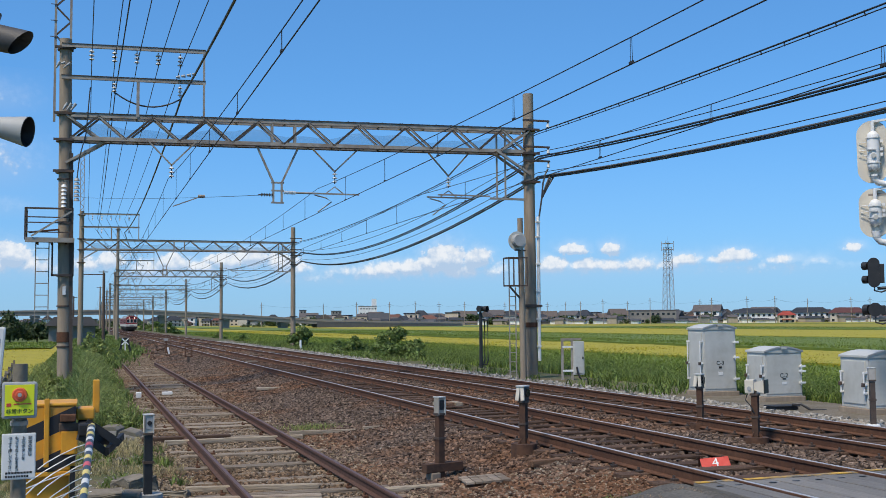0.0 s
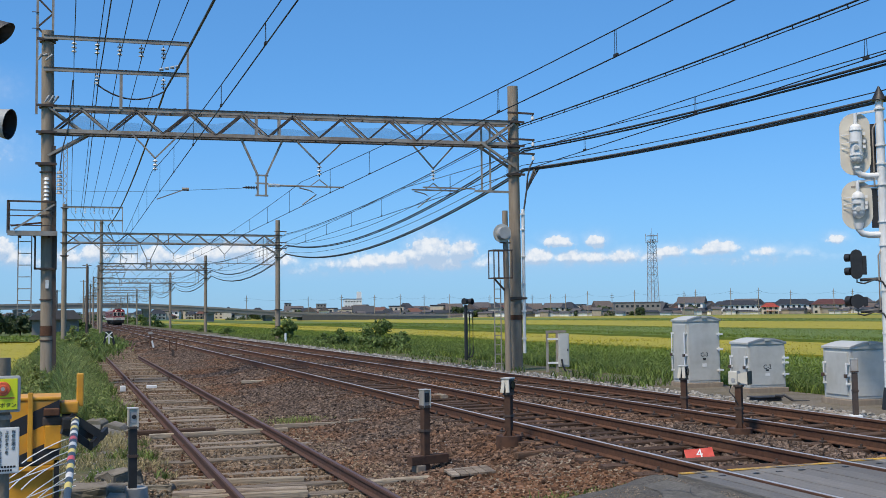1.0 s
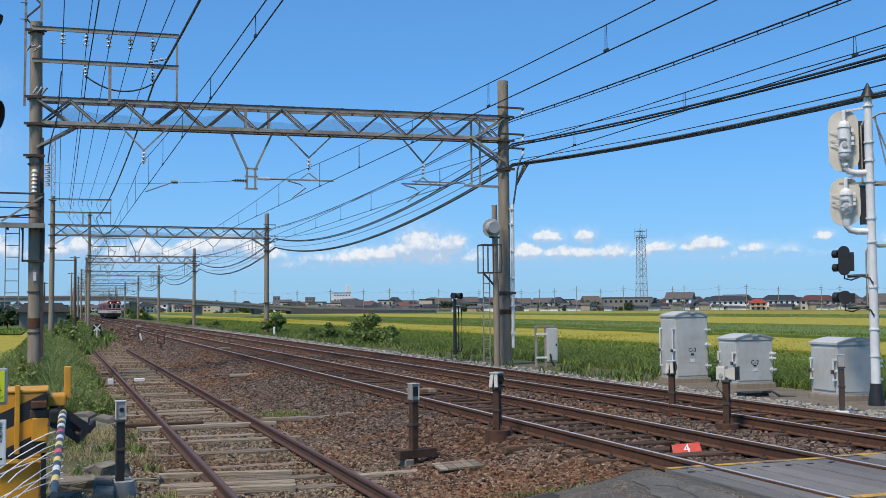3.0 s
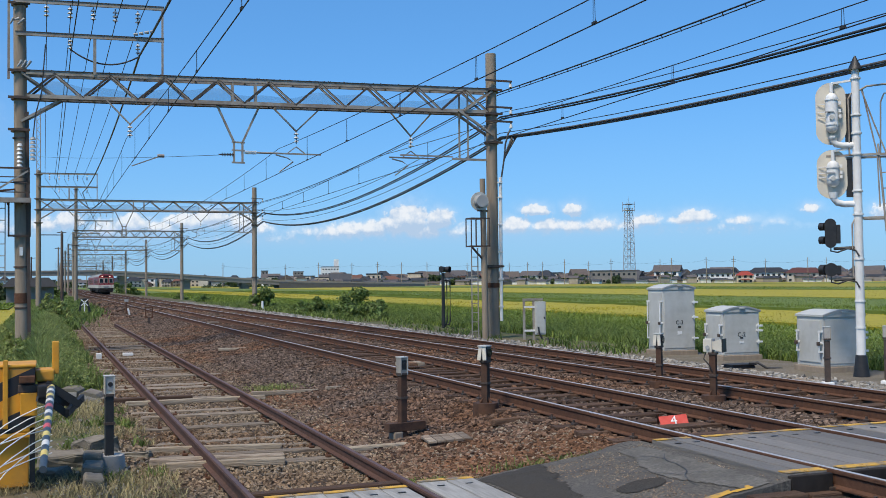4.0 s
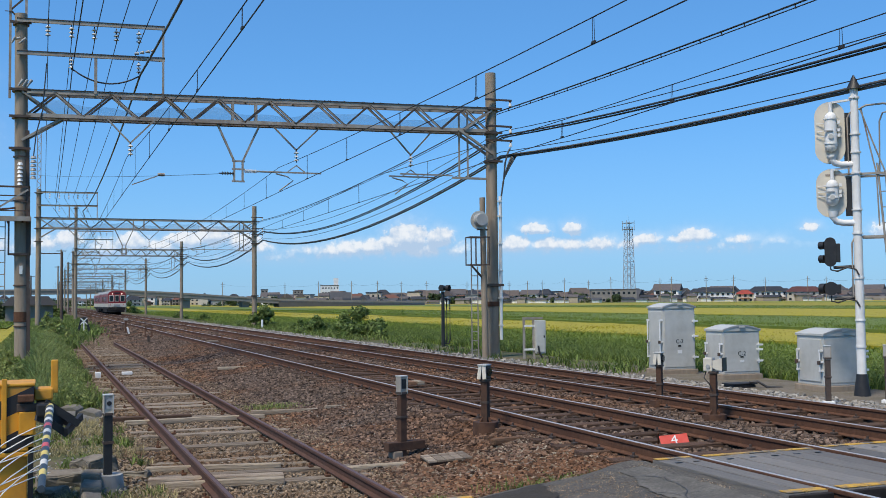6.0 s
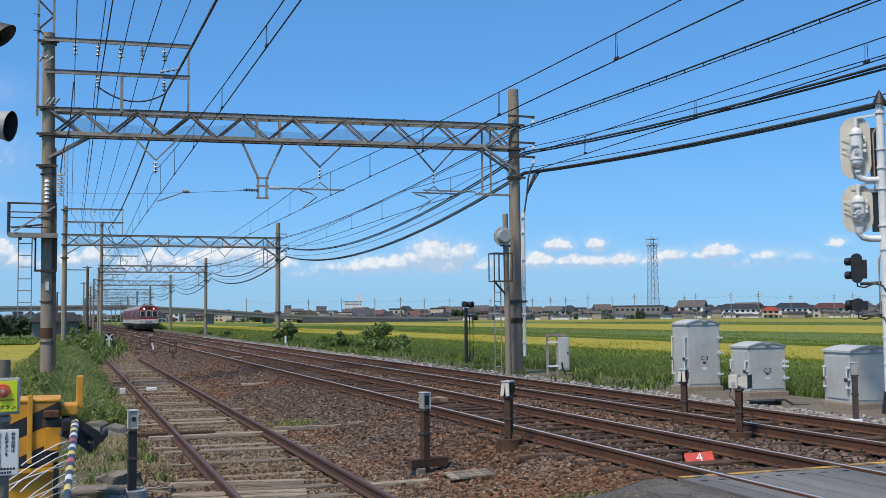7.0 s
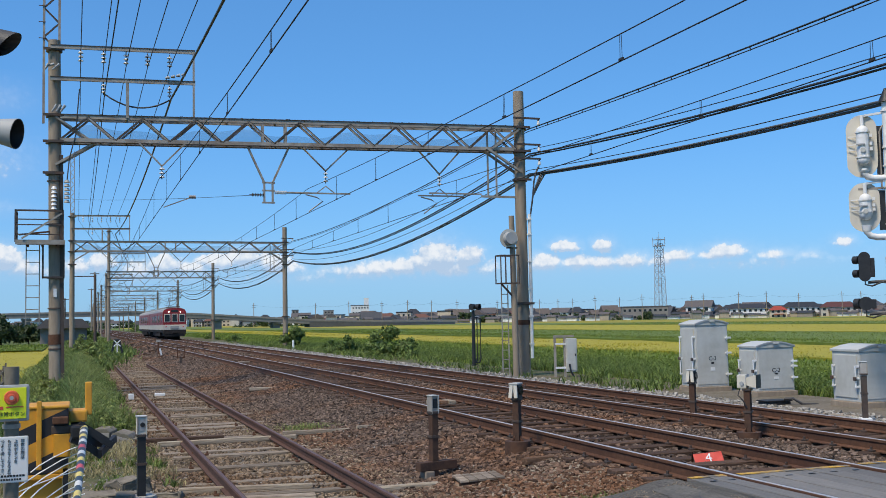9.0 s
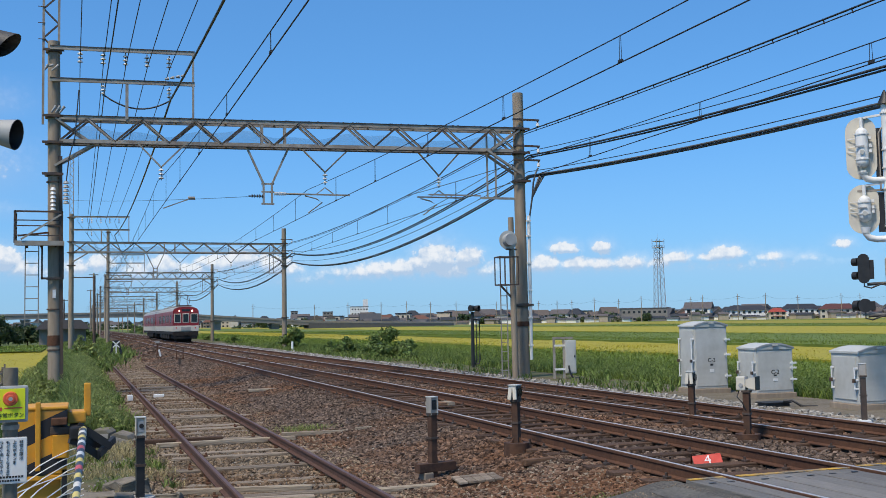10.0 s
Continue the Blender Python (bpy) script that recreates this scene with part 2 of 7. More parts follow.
def ground():
    ys = [-400, -60, -20] + [i * 1.5 - 6 for i in range(70)] + [110, 150, 220, 400, 800, 2000, 4300]
    xs = []
    for (a, _), (b, _) in zip(PROFILE, PROFILE[1:]):
        n = max(1, min(8, int((b - a) / .35))) if b - a < 10 else 1
        xs += [a + (b - a) * i / n for i in range(n)]
    xs.append(4300)
    rng = random.Random(4)
    V = [(x, y, ground_z(x) + (rng.uniform(-.025, .025) if -3 < x < 13.5 and -6 < y < 100 else 0)) for y in ys for x in xs]
    W = len(xs)
    F = [(j * W + i, j * W + i + 1, (j + 1) * W + i + 1, (j + 1) * W + i) for j in range(len(ys) - 1) for i in range(W - 1)]
    me = mesh_of("ground", V, F, EARTH)
    me.materials.append(BALL); me.materials.append(SOIL); me.materials.append(GRIT)
    for k, p in enumerate(me.polygons):
        x = sum(me.vertices[v].co.x for v in p.vertices) / 4
        yy = sum(me.vertices[v].co.y for v in p.vertices) / 4
        p.material_index = 3 if 13.2 < x < 15.9 and yy < 26 else 0 if x < 4.3 and yy > 70 else 1 if .8 < x < 13.6 else 2 if -5 < x < 16 else 0
    tagged(new("ground", me), "brown ballast bed, weedy verge and flat farmland", "ground", kind="structure")
ground()

# ---------------------------------------------------------------- tracks
def rail_outline(h):
    return [(-.065, 0), (.065, 0), (.065, .012), (.021, .03), (.021, h - .045), (.034, h - .03), (.034, h - .006), (.028, h), (-.028, h), (-.034, h - .006), (-.034, h - .03), (-.021, h - .045), (-.021, .03), (-.065, .012)]

def track(name, x, ztop, h, wood, head, label, y0, y1, spacing, length, detail_to):
    t = thing(name, pose(x, 0, ztop - h), label, "railway track", "parallel tracks", kind="structure")
    for s in (-1, 1):
        b = prism(bmesh.new(), [(s * .75 + u, z) for u, z in rail_outline(h)], y0, y1)
        r = part("rail", b, RUST if head is SHINE else RUSTD, t, "rust-brown steel rail with worn head")
        k = bmesh.new()
        box(k, s * .75 - .02, s * .75 + .02, y0, y1, h, h + .003)
        part("rail_head", k, head, r)
    me = bpy.data.meshes.new("sleeper")
    b = bmesh.new(); box(b, -length / 2, length / 2, -.11, .11, -.15, 0, .012); b.to_mesh(me); b.free()
    me.materials.append(wood)
    clip = bpy.data.meshes.new("rail_clip")
    b = bmesh.new()
    for s in (-1, 1):
        for q in (-1, 1):
            box(b, s * .75 + q * .10 - .03, s * .75 + q * .10 + .03, -.045, .045, 0, .028, .008)
            rod(b, (s * .75 + q * .11, 0, .02), (s * .75 + q * .11, 0, .06), .016, seg=6)
    b.to_mesh(clip); b.free(); clip.materials.append(DARKST if head is SHINE else RUST)
    rng = random.Random(int(x * 10))
    far = bmesh.new()
    y, n = y0 + .3, 0
    while y < y1:
        m = pose(rng.uniform(-.05, .05), y + rng.uniform(-.05, .05), rng.uniform(-.012, .006), 0, 0, rng.uniform(-.9, .9))
        if y < detail_to:
            sl = shared("sleeper", me, t, m if x > 4 else m @ pose(rng.uniform(-.12, .12), 0, rng.choice((-.05, -.038, -.025, -.015, -.005)), rng.uniform(-3, 3), 0, rng.uniform(-1.5, 1.5)))
            if y < 40: shared("rail_clip", clip, sl)
        else:
            bmesh.ops.create_cube(far, size=1, matrix=m @ Matrix.Diagonal((length, .22, .15, 1)) @ Matrix.Translation((0, 0, -.5)))
        y += spacing
    tagged(part("far_sleepers", far, wood, t), kind="stuff")
    return t

track("siding_track", XS, ZS, .13, WOOD, SHINE2, "disused siding with rusty rails and weathered grey wooden sleepers", 1, 53, .66, 2.3, 60)
track("near_track", XA, ZM, .15, WOODB, SHINE, "main line track with rust-brown rails and dark stained sleepers", -30, 900, .6, 2.25, 120)
track("far_track", XB, ZM, .15, WOODB, SHINE, "main line track with rust-brown rails and dark stained sleepers", -30, 900, .6, 2.25, 120)

# ---------------------------------------------------------------- catenary portals
def insulator(parent, x, y, z, n=3, m=1.):
    """A short chain of porcelain discs hanging below (x, y, z)."""
    b = bmesh.new()
    rod(b, (x, y, z), (x, y, z - .12 * n * m - .06), .018, seg=6)
    o = part("insulator_pin", b, DARKST, parent)
    b = bmesh.new()
    for i in range(n):
        rod(b, (x, y, z - (.06 + .12 * i) * m), (x, y, z - (.12 + .12 * i) * m), .03 * m, .085 * m, seg=10)
    part("insulator_disc", b, PORC, o)

def lattice(b, p, q, h, n, w=.07, t=.05):
    """A flat truss between two points, h high, with zigzag webs."""
    p, q, up = Vector(p), Vector(q), Vector((0, 0, h))
    for i in range(n):
        a, m_, c = p.lerp(q, i / n), p.lerp(q, (i + .5) / n), p.lerp(q, (i + 1) / n)
        bar(b, a, m_ + up, t, t)
        bar(b, m_ + up, c, t, t)

def members(name, bars, material, parent, single):
    """Bars as parts of their own, or joined where they are too far off to be told apart."""
    if single:
        for a, c, w, h in bars:
            part(name, bar(bmesh.new(), a, c, w, h), material, parent)
    else:
        b = bmesh.new()
        for a, c, w, h in bars: bar(b, a, c, w, h)
        tagged(part(name, b, material, parent), kind="stuff")

def portal(k, xl, yl, xr, yr, hl, hr, full=True):
    y = (yl + yr) / 2
    P = thing("catenary_portal", pose(0, 0, 0), "concrete poles joined by a galvanised lattice beam over the tracks", "catenary portal", "portals along the line")
    zb, zt = 7.45, 8.15
    sg = 20 if full else 10
    for x, yy, h, nm in ((xl, yl, hl, 0), (xr, yr, hr, 1)):
        b = bmesh.new()
        rod(b, (x + (.11 if k == 0 and nm == 0 else 0), yy, -.6), (x, yy, h), .205, .175, sg)
        pole = part("pole", b, CONC, P, smooth=False)
        for z in (zt + .05, zb - .05, zb - 1.0) + ((h - .3,) if nm == 0 else (2.35,)):
            b = rod(bmesh.new(), (x, yy, z - .05), (x, yy, z + .05), .235, seg=sg)
            box(b, x - .3, x + .3, yy - .26, yy - .2, z - .035, z + .035)
            part("clamp_band", b, DARKST, pole)
    A, B = Vector((xl + .2, yl, 0)), Vector((xr - .2, yr, 0))
    D = (B - A).normalized()
    N = Vector((-D.y, D.x, 0)) * .22
    up = lambda z: Vector((0, 0, z))
    chords, webs, braces, ties, edges = [], [], [], [], []
    for s in (-1, 1):
        a, c = A + N * s, B + N * s
        chords += [(a + up(z), c + up(z), .06, .11) for z in (zb, zt)]
        # thin dark strips paint the shaded edges of the chords
        shade_strips = [(a + up(zt + .067), c + up(zt + .067), .1, .022), (a + up(zb - .066), c + up(zb - .066), .09, .02)]
        members("chord_flange", shade_strips, STEELD, P, True)
        n = 9
        for i in range(n):
            p, m_, q = a.lerp(c, i / n), a.lerp(c, (i + .5) / n), a.lerp(c, (i + 1) / n)
            # rising bars and edge strips are coloured dark for angle-iron shading
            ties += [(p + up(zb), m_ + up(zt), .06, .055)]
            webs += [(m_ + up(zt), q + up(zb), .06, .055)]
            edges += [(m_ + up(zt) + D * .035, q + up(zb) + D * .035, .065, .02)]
        for u in (.42, .47):
            p = a.lerp(c, u)
            webs.append((p + up(zb), p + up(zt), .06, .05))
    for i in range(19):
        p = A.lerp(B, (i + .5) / 19)
        braces += [(p - N + up(z), p + N + up(z), .05, .04) for z in (zb, zt)]
    for X, sgn, yy in ((xl, 1, yl), (xr, -1, yr)):
        for s in (-1, 1):
            braces += [((X + sgn * .05, yy + .2 * s, zb - .75), (X + sgn * 1.25, yy + .2 * s, zb), .09, .07), ((X + sgn * .05, yy + .2 * s, zt), (X + sgn * 1.05, yy + .2 * s, zb), .07, .06)]
    members("chord", chords, STEEL, P, True)
    members("lattice_web", webs, STEEL, P, full)
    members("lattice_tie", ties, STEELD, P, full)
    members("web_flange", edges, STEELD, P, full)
    if full:
        rivets = random.Random(3)
        for z in (zt + .085, zb - .085):
            for n_ in range(38):
                p = A.lerp(B, rivets.uniform(.02, .98)) - N + up(z)
                part("bolt", rod(bmesh.new(), p - up(.012), p + up(.012), .022, seg=6), STEELD, P)
    members("cross_brace", braces, STEEL, P, full)
    if k < 2:
        nv, nn = [], 60
        for i in range(nn + 1):
            p = A.lerp(B, .03 + .94 * i / nn)
            nv += [p + up(zb + .05), p + up(zb + .36 + .1 * math.sin(i * .33 + 1) + .05 * math.sin(i * .9))]
        net = new("safety_net", mesh_of("safety_net", nv, [(2 * i, 2 * i + 2, 2 * i + 3, 2 * i + 1) for i in range(nn)], NET))
        net.parent = P
        tagged(net, "thin translucent blue-grey net inside the beam")
    # V hangers with insulators for the three tracks
    for xv, wv in ((XS - .05, .75), (7.46, .8), (11.3, .72))[0 if k < 2 else 1:]:
        b = bmesh.new()
        for s in (-1, 1): bar(b, (xv + s * wv, y, zb), (xv, y, zb - .78), .05, .045)
        hang = part("hanger", b, STEEL, P)
        insulator(hang, xv, y, zb - .76)
        b = bmesh.new()
        if xv > 4:
            bar(b, (xv - .75, y, 5.95), (xv + .8, y, 5.95), .055, .045)
            for s in (-1, 1): bar(b, (xv, y, 6.18), (xv + s * .28, y, 5.97), .03, .03)
            sweep(b, [(xv - .65, y, 5.9), (xv - .3, y, 5.82), (xv - .1, y, 5.7), (xv - .55, y, 5.36)], .022)
        else:
            bar(b, (xv + .05, y, 5.42), (xv + .9, y, 5.75), .035, .03)
            rod(b, (xv + .8, y, 5.75), (xv + 1., y, 5.75), .05, seg=8)
        part("steady_arm", b, STEEL, hang)
    # the deep frame between siding and main line, and the post at the right
    b = bmesh.new()
    xv = 5.63
    for s in (-1, 1):
        bar(b, (xv + s * .68, y, zb), (xv + s * .13, y, 6.25), .075, .06)
        bar(b, (xv + s * .13, y, 6.28), (xv + s * .13, y, 5.6), .06, .06)
    for z in (6.25, 6.0, 5.62): bar(b, (xv - .2, y, z), (xv + .2, y, z), .05, .05)
    v = part("drop_frame", b, STEEL, P)
    b = bmesh.new()
    for q in range(7): rod(b, (xv + .2 + .055 * q, y, 5.95), (xv + .24 + .055 * q, y, 5.95), .065, .045, 10)
    part("strain_insulator", b, PORC, v)
    b = bmesh.new()
    for q in range(5): rod(b, (xv - .5 + .08 * q, y, 5.86), (xv - .46 + .08 * q, y, 5.86), .06, .03, 8)
    rod(b, (xv - .6, y, 5.86), (xv - .1, y, 5.86), .015, seg=8)
    part("end_insulator", b, STEELD, v)
    b = bmesh.new()
    rod(b, (xv + .58, y, 5.95), (xv + 1.3, y, 5.95), .03, seg=8)
    part("stay_tube", b, STEEL, v)
    b = bmesh.new()
    for dx in (.85, 1.15): bar(b, (xr - dx, yr, zb + .6), (xr - dx, yr, 5.85), .05, .05)
    bar(b, (xr - 1.4, yr, 5.88), (xr, yr, 5.88), .06, .07)
    bar(b, (xr - 1.4, yr, 5.95), (11.3 - .6, yr, 5.95), .05, .045)
    part("bracket_frame", b, STEEL, P)
    # right pole arms for the cables
    for z in (8.5, 7.62, 7.15):
        b = bmesh.new()
        bar(b, (xr - .3, yr - .25, z), (xr + .65, yr - .25, z), .06, .06)
        bar(b, (xr + .6, yr - .25, z), (xr + .6, yr - .25, z - .22), .04, .04)
        arm = part("cable_arm", b, DARKST, P)
        b = bmesh.new()
        rod(b, (xr + .6, yr - .25, z - .08), (xr + .6, yr - .25, z - .2), .04, .06, 8)
        part("insulator_disc", b, PORC, arm)
    # feeder arms over the left pole
    ya = yl - .25
    za, zc = min(hl, 10.5) - .25, min(hl, 10.5) - 1.22
    for z in (za, zc):
        b = bmesh.new()
        bar(b, (xl - .1, ya, z), (xl + 4.1, ya - .36, z), .07, .1)
        arm = part("feeder_arm", b, STEEL, P)
        # dark strip on top paints shade onto the arm
        part("arm_flange", bar(bmesh.new(), (xl - .1, ya, z + .06), (xl + 4.1, ya - .36, z + .06), .1, .022), STEELD, arm)
        for i, x in enumerate((.06, .72, 1.37, 2.0, 2.66) if z == za else (.72, 2.66)):
            insulator(arm, x + xl + .69, ya - .1, z - .05, 3, 1. if z == za else .9)
    part("arm_strut", bar(bmesh.new(), (xl + 4.05, ya - .36, za), (xl + 4.05, ya - .36, zt), .06, .06), STEEL, P)
    part("arm_strut", bar(bmesh.new(), (xl + 2.1, ya - .2, zc), (xl + 2.1, ya - .2, zt), .09, .03), STEEL, P)
    if full:
        b = bmesh.new()
        sweep(b, [(xl + 1.45, ya - .1, zc - .45)] + [Vector(q) for q in sag((xl + 1.45, ya - .1, zc - .42), (xl + 3.35, ya - .1, zc - .5), .32, 10)], .025)
        part("jumper_wire", b, CABLE, P)
        for i in range(4):
            part("strain_insulator", rod(bmesh.new(), (xl + 3.2 + .16 * i, ya - .4, zc + .12 + .04 * i), (xl + 3.32 + .16 * i, ya - .4, zc + .14 + .04 * i), .03, .055, 8), CABDARK, P)
        for i in range(3):
            part("strain_insulator", rod(bmesh.new(), (xl - .25 + .1 * i, ya - .1, zc + .25 + .12 * (i % 2)), (xl - .15 + .15 * i, ya - .12, zc + .42), .025, .045, 8), CABDARK, P)
            part("strain_insulator", rod(bmesh.new(), (xl - .05 + .12 * i, ya - .2, zt + .1), (xl + .08 + .12 * i, ya - .2, zt + .3), .025, .045, 8), CABDARK, P)
    return P

PORTALS = [(-.69, 33.2, 13.9, 31.8, 10.5, 9.43), (-.38, 82, 15.45, 82, 10.3, 9.4), (3.45, 128, 15.4, 128, 13.2, 9.2)] + [(4.4 + .27 * i, 178 + 50 * i, 15.7 + .27 * i, 178 + 50 * i, 10.4, 9.2) for i in range(7)]
for i, q in enumerate(PORTALS):
    portal(i, *q, full=i == 0)

# wires strung from portal to portal
def wires():
    ys = [-18] + [(q[1] + q[3]) / 2 for q in PORTALS]
    def line(label, x, z, drop, r, material, x_of=None, category="wire", far_drop=1.):
        b = bmesh.new()
        path = []
        for i, (a, c) in enumerate(zip(ys, ys[1:])):
            xa, xc = (x_of(i - 1) if x_of else x), (x_of(i) if x_of else x)
            path += sag((xa, a, z), (xc, c, z), drop * (1 if i == 0 else far_drop), 20 if i < 2 else 8)[1 if path else 0:]
        sweep(b, path, r, 5)
        return tagged(part("overhead_wire" if category == "wire" else "overhead_cable", b, material), label, category, "overhead lines")
    right = lambda d: (lambda i: (PORTALS[max(i, 0)][2]) + d)
    left = lambda x: (lambda i: x + (3.7 if i > 1 else .15 if i < 0 else 0))
    for x, zm, zc, drop in ((XS - .15, 6.25, 5.3, .72), (6.9, 6.1, 5.32, .45), (10.1, 5.95, 5.25, .45)):
        line("thin dark messenger wire over the tracks", x, zm, drop, .009, WIRE)
        c = line("thin dark contact wire over the tracks", x, zc, 0.02, .010, WIRE)
        for i, (a, e) in enumerate(zip(ys, ys[1:])):
            if i > 2: break
            first = {2: .7, 6: 0., 10: 3.0}[int(x)] - 20.5 if i == 0 else a + 2
            for k in range(14):
                y_ = first + 4.1 * k
                u = (y_ - a) / (e - a)
                if not .02 < u < .98: continue
                top = zm - drop * 4 * u * (1 - u)
                if top - zc < .06: continue
                b = bar(bmesh.new(), (x, y_ - .03, zc), (x, y_ - .02, top), .006, .006)
                bar(b, (x, y_ + .03, zc), (x, y_ + .02, top), .006, .006)
                box(b, x - .015, x + .015, y_ - .05, y_ + .05, zc - .015, zc + .02)
                part("dropper", b, WIRE, c)
    for x in (.06, .72, 1.37, 2.0, 2.66):
        line("thin dark feeder wire on the upper arm", x, 9.75, .3, .013, WIRE, left(x))
    line("thin dark feeder wire on the lower arm", .74, 8.8, .4, .016, WIRE, left(.74))
    line("thick black feeder cable on the lower arm", 2.67, 8.74, .68, .032, CABLE, left(2.67))
    line("twisted dark feeder wire beside the poles", 14.5, 8.3, .44, .022, WIRE, right(.6))
    rope = line("second strand of the twisted feeder wire", 14.5, 8.22, .44, .014, WIRE, right(.6))
    b = bmesh.new()
    for k in range(1, 60):
        u = k / 60
        p = Vector((14.5, -18 + 50.5 * u, 8.26 - .44 * 4 * u * (1 - u)))
        bar(b, p - Vector((0, 0, .06)), p + Vector((0, .05, .06)), .02, .02)
    tagged(part("ties", b, WIRE, rope), kind="stuff")
    line("thin wire above the black cable bundle", 14.5, 7.6, .95, .012, WIRE, right(.62))
    for dz, dx, r in ((0, 0, .031), (-.055, .05, .027)):
        line("thick black cable bundle hanging in long bows", 14.5, 7.46 + dz, 1.0, r, CABLE, right(.65 + dx), "cable", 1.25)
    line("thin wire above the grey cable bundle", 14.5, 6.9, 1.0, .012, WIRE, right(.62))
    for dz, dx, r in ((0, 0, .03), (-.05, .05, .034)):
        line("thick grey cable bundle hanging in long bows", 14.5, 6.77 + dz, 1.0, r, GREYCAB, right(.65 + dx), "cable", 1.28)
wires()

# ---------------------------------------------------------------- train
def train():
    T = thing("train", pose(XB, 250, ZM), "two-tone maroon and cream electric train with lit headlights", "train")
    Wd, L = 2.74, 21.4
    T.scale = (.9, 1.06, .9)
    for car in range(2):
        y0 = car * (L + .6)
        C = new("car"); C.parent = T; C.matrix_basis = pose(0, y0, 0)
        b = prism(bmesh.new(), [(-Wd / 2, 1.72), (-Wd / 2 + .01, 3.3), (Wd / 2 - .01, 3.3), (Wd / 2, 1.72)], .05, L - .05)
        part("upper_body", b, M_RED, C, "maroon painted upper body")
        b = prism(bmesh.new(), [(-Wd / 2, 1.12), (-Wd / 2, 1.72), (Wd / 2, 1.72), (Wd / 2, 1.12)], .05, L - .05)
        part("lower_body", b, M_WHITE, C, "cream painted lower body")
        b = prism(bmesh.new(), [(-Wd / 2 + .01, 3.3), (-Wd / 2 + .2, 3.6), (-.7, 3.78), (0, 3.84), (.7, 3.78), (Wd / 2 - .2, 3.6), (Wd / 2 - .01, 3.3)], .12, L - .12)
        part("roof", b, M_ROOF, C, "pale grey roof")
        for i in range(12):
            for s in (-1, 1):
                b = bmesh.new(); yy = 1.6 + i * 1.42
                box(b, s * Wd / 2 - .012, s * Wd / 2 + .012, yy, yy + .95, 2.05, 2.9, .0)
                part("side_window", b, GLASS, C)
        for i in range(4):
            for s in (-1, 1):
                b = bmesh.new(); yy = 2.7 + i * 4.6
                box(b, s * Wd / 2 - .02, s * Wd / 2 + .02, yy, yy + 1.3, 1.72, 3.1)
                part("side_door", b, M_RED, C)
        b = bmesh.new()
        box(b, -Wd / 2 + .04, Wd / 2 - .04, .1, L - .1, .8, 1.12)
        for i in range(5): box(b, -Wd / 2 + .1, Wd / 2 - .1, 5.2 + i * 2, 6.6 + i * 2, .3, .92, .03)
        part("underframe", b, M_UNDER, C)
        for yc in (3.0, 17.0):
            b = bmesh.new(); box(b, -1.1, 1.1, yc - 1.5, yc + 1.5, .35, .75, .05)
            bog = part("bogie", b, M_UNDER, C)
            for dy in (-1.05, 1.05):
                b = bmesh.new(); rod(b, (-.8, yc + dy, .43), (.8, yc + dy, .43), .43, seg=20)
                part("wheelset", b, M_UNDER, bog)
        b = bmesh.new()
        for i in range(4): box(b, -.75, .75, 3.5 + i * 4, 5.4 + i * 4, 3.70, 3.97, .06)
        part("roof_cooler", b, M_ROOF, C)
        if car == 0:
            # cab front
            b = bmesh.new(); box(b, -Wd / 2 + .01, Wd / 2 - .01, -.08, .06, 1.7, 3.35, .05)
            fr = part("cab_front", b, M_RED, C, "maroon cab front")
            b = bmesh.new(); box(b, -Wd / 2 + .01, Wd / 2 - .01, -.1, .06, 1.12, 1.74, .04)
            part("front_apron", b, M_WHITE, fr, "cream band below the cab windows")
            b = prism(bmesh.new(), [(-Wd / 2 + .01, 3.3), (-Wd / 2 + .2, 3.56), (-.7, 3.72), (0, 3.76), (.7, 3.72), (Wd / 2 - .2, 3.56), (Wd / 2 - .01, 3.3)], -.06, .2)
            part("front_fascia", b, M_RED, fr, "maroon arched fascia over the cab windows")
            b = bmesh.new(); box(b, -.42, .42, -.1, -.05, 3.28, 3.5, .02); part("destination_blind", b, GLASS, fr, "dark destination blind")
            for x0, x1, z0, z1 in ((-1.24, -.5, 2.05, 3.02), (-.34, .34, 2.05, 3.05), (.5, 1.24, 2.05, 3.02)):
                b = bmesh.new(); box(b, x0, x1, -.10, -.06, z0, z1, .02); part("window_frame", b, M_WHITE, fr, "pale window frame")
                b = bmesh.new(); box(b, x0 + .07, x1 - .07, -.115, -.08, z0 + .07, z1 - .07, .02); part("windscreen", b, GLASS, fr)
            for s in (-1, 1):
                b = bmesh.new(); rod(b, (s * .68, -.15, 3.3), (s * .68, 0, 3.3), .078, seg=14); part("headlight", b, LAMP, fr, "lit round headlight")
                b = bmesh.new(); rod(b, (s * 1.0, -.13, 1.5), (s * 1.0, -.05, 1.5), .08, seg=10); part("tail_light", b, REDP, fr)
            b = bmesh.new(); box(b, -.5, .5, -.14, -.06, 1.25, 1.6, .03); part("door_plate", b, M_ROOF, fr, "grey plate over the coupling door")
            b = bmesh.new(); box(b, -1.2, 1.2, -.05, .4, .32, .62, .06); box(b, -.25, .25, -.45, .1, .72, .98, .04); box(b, -1.32, 1.32, -.09, .3, .62, 1.12, .03)
            part("snowplough_and_coupler", b, M_UNDER, C)
            # pantograph
            b = bmesh.new(); box(b, -.75, .75, 1.2, 3.0, 3.86, 3.96)
            P = part("pantograph", b, DARKST, C)
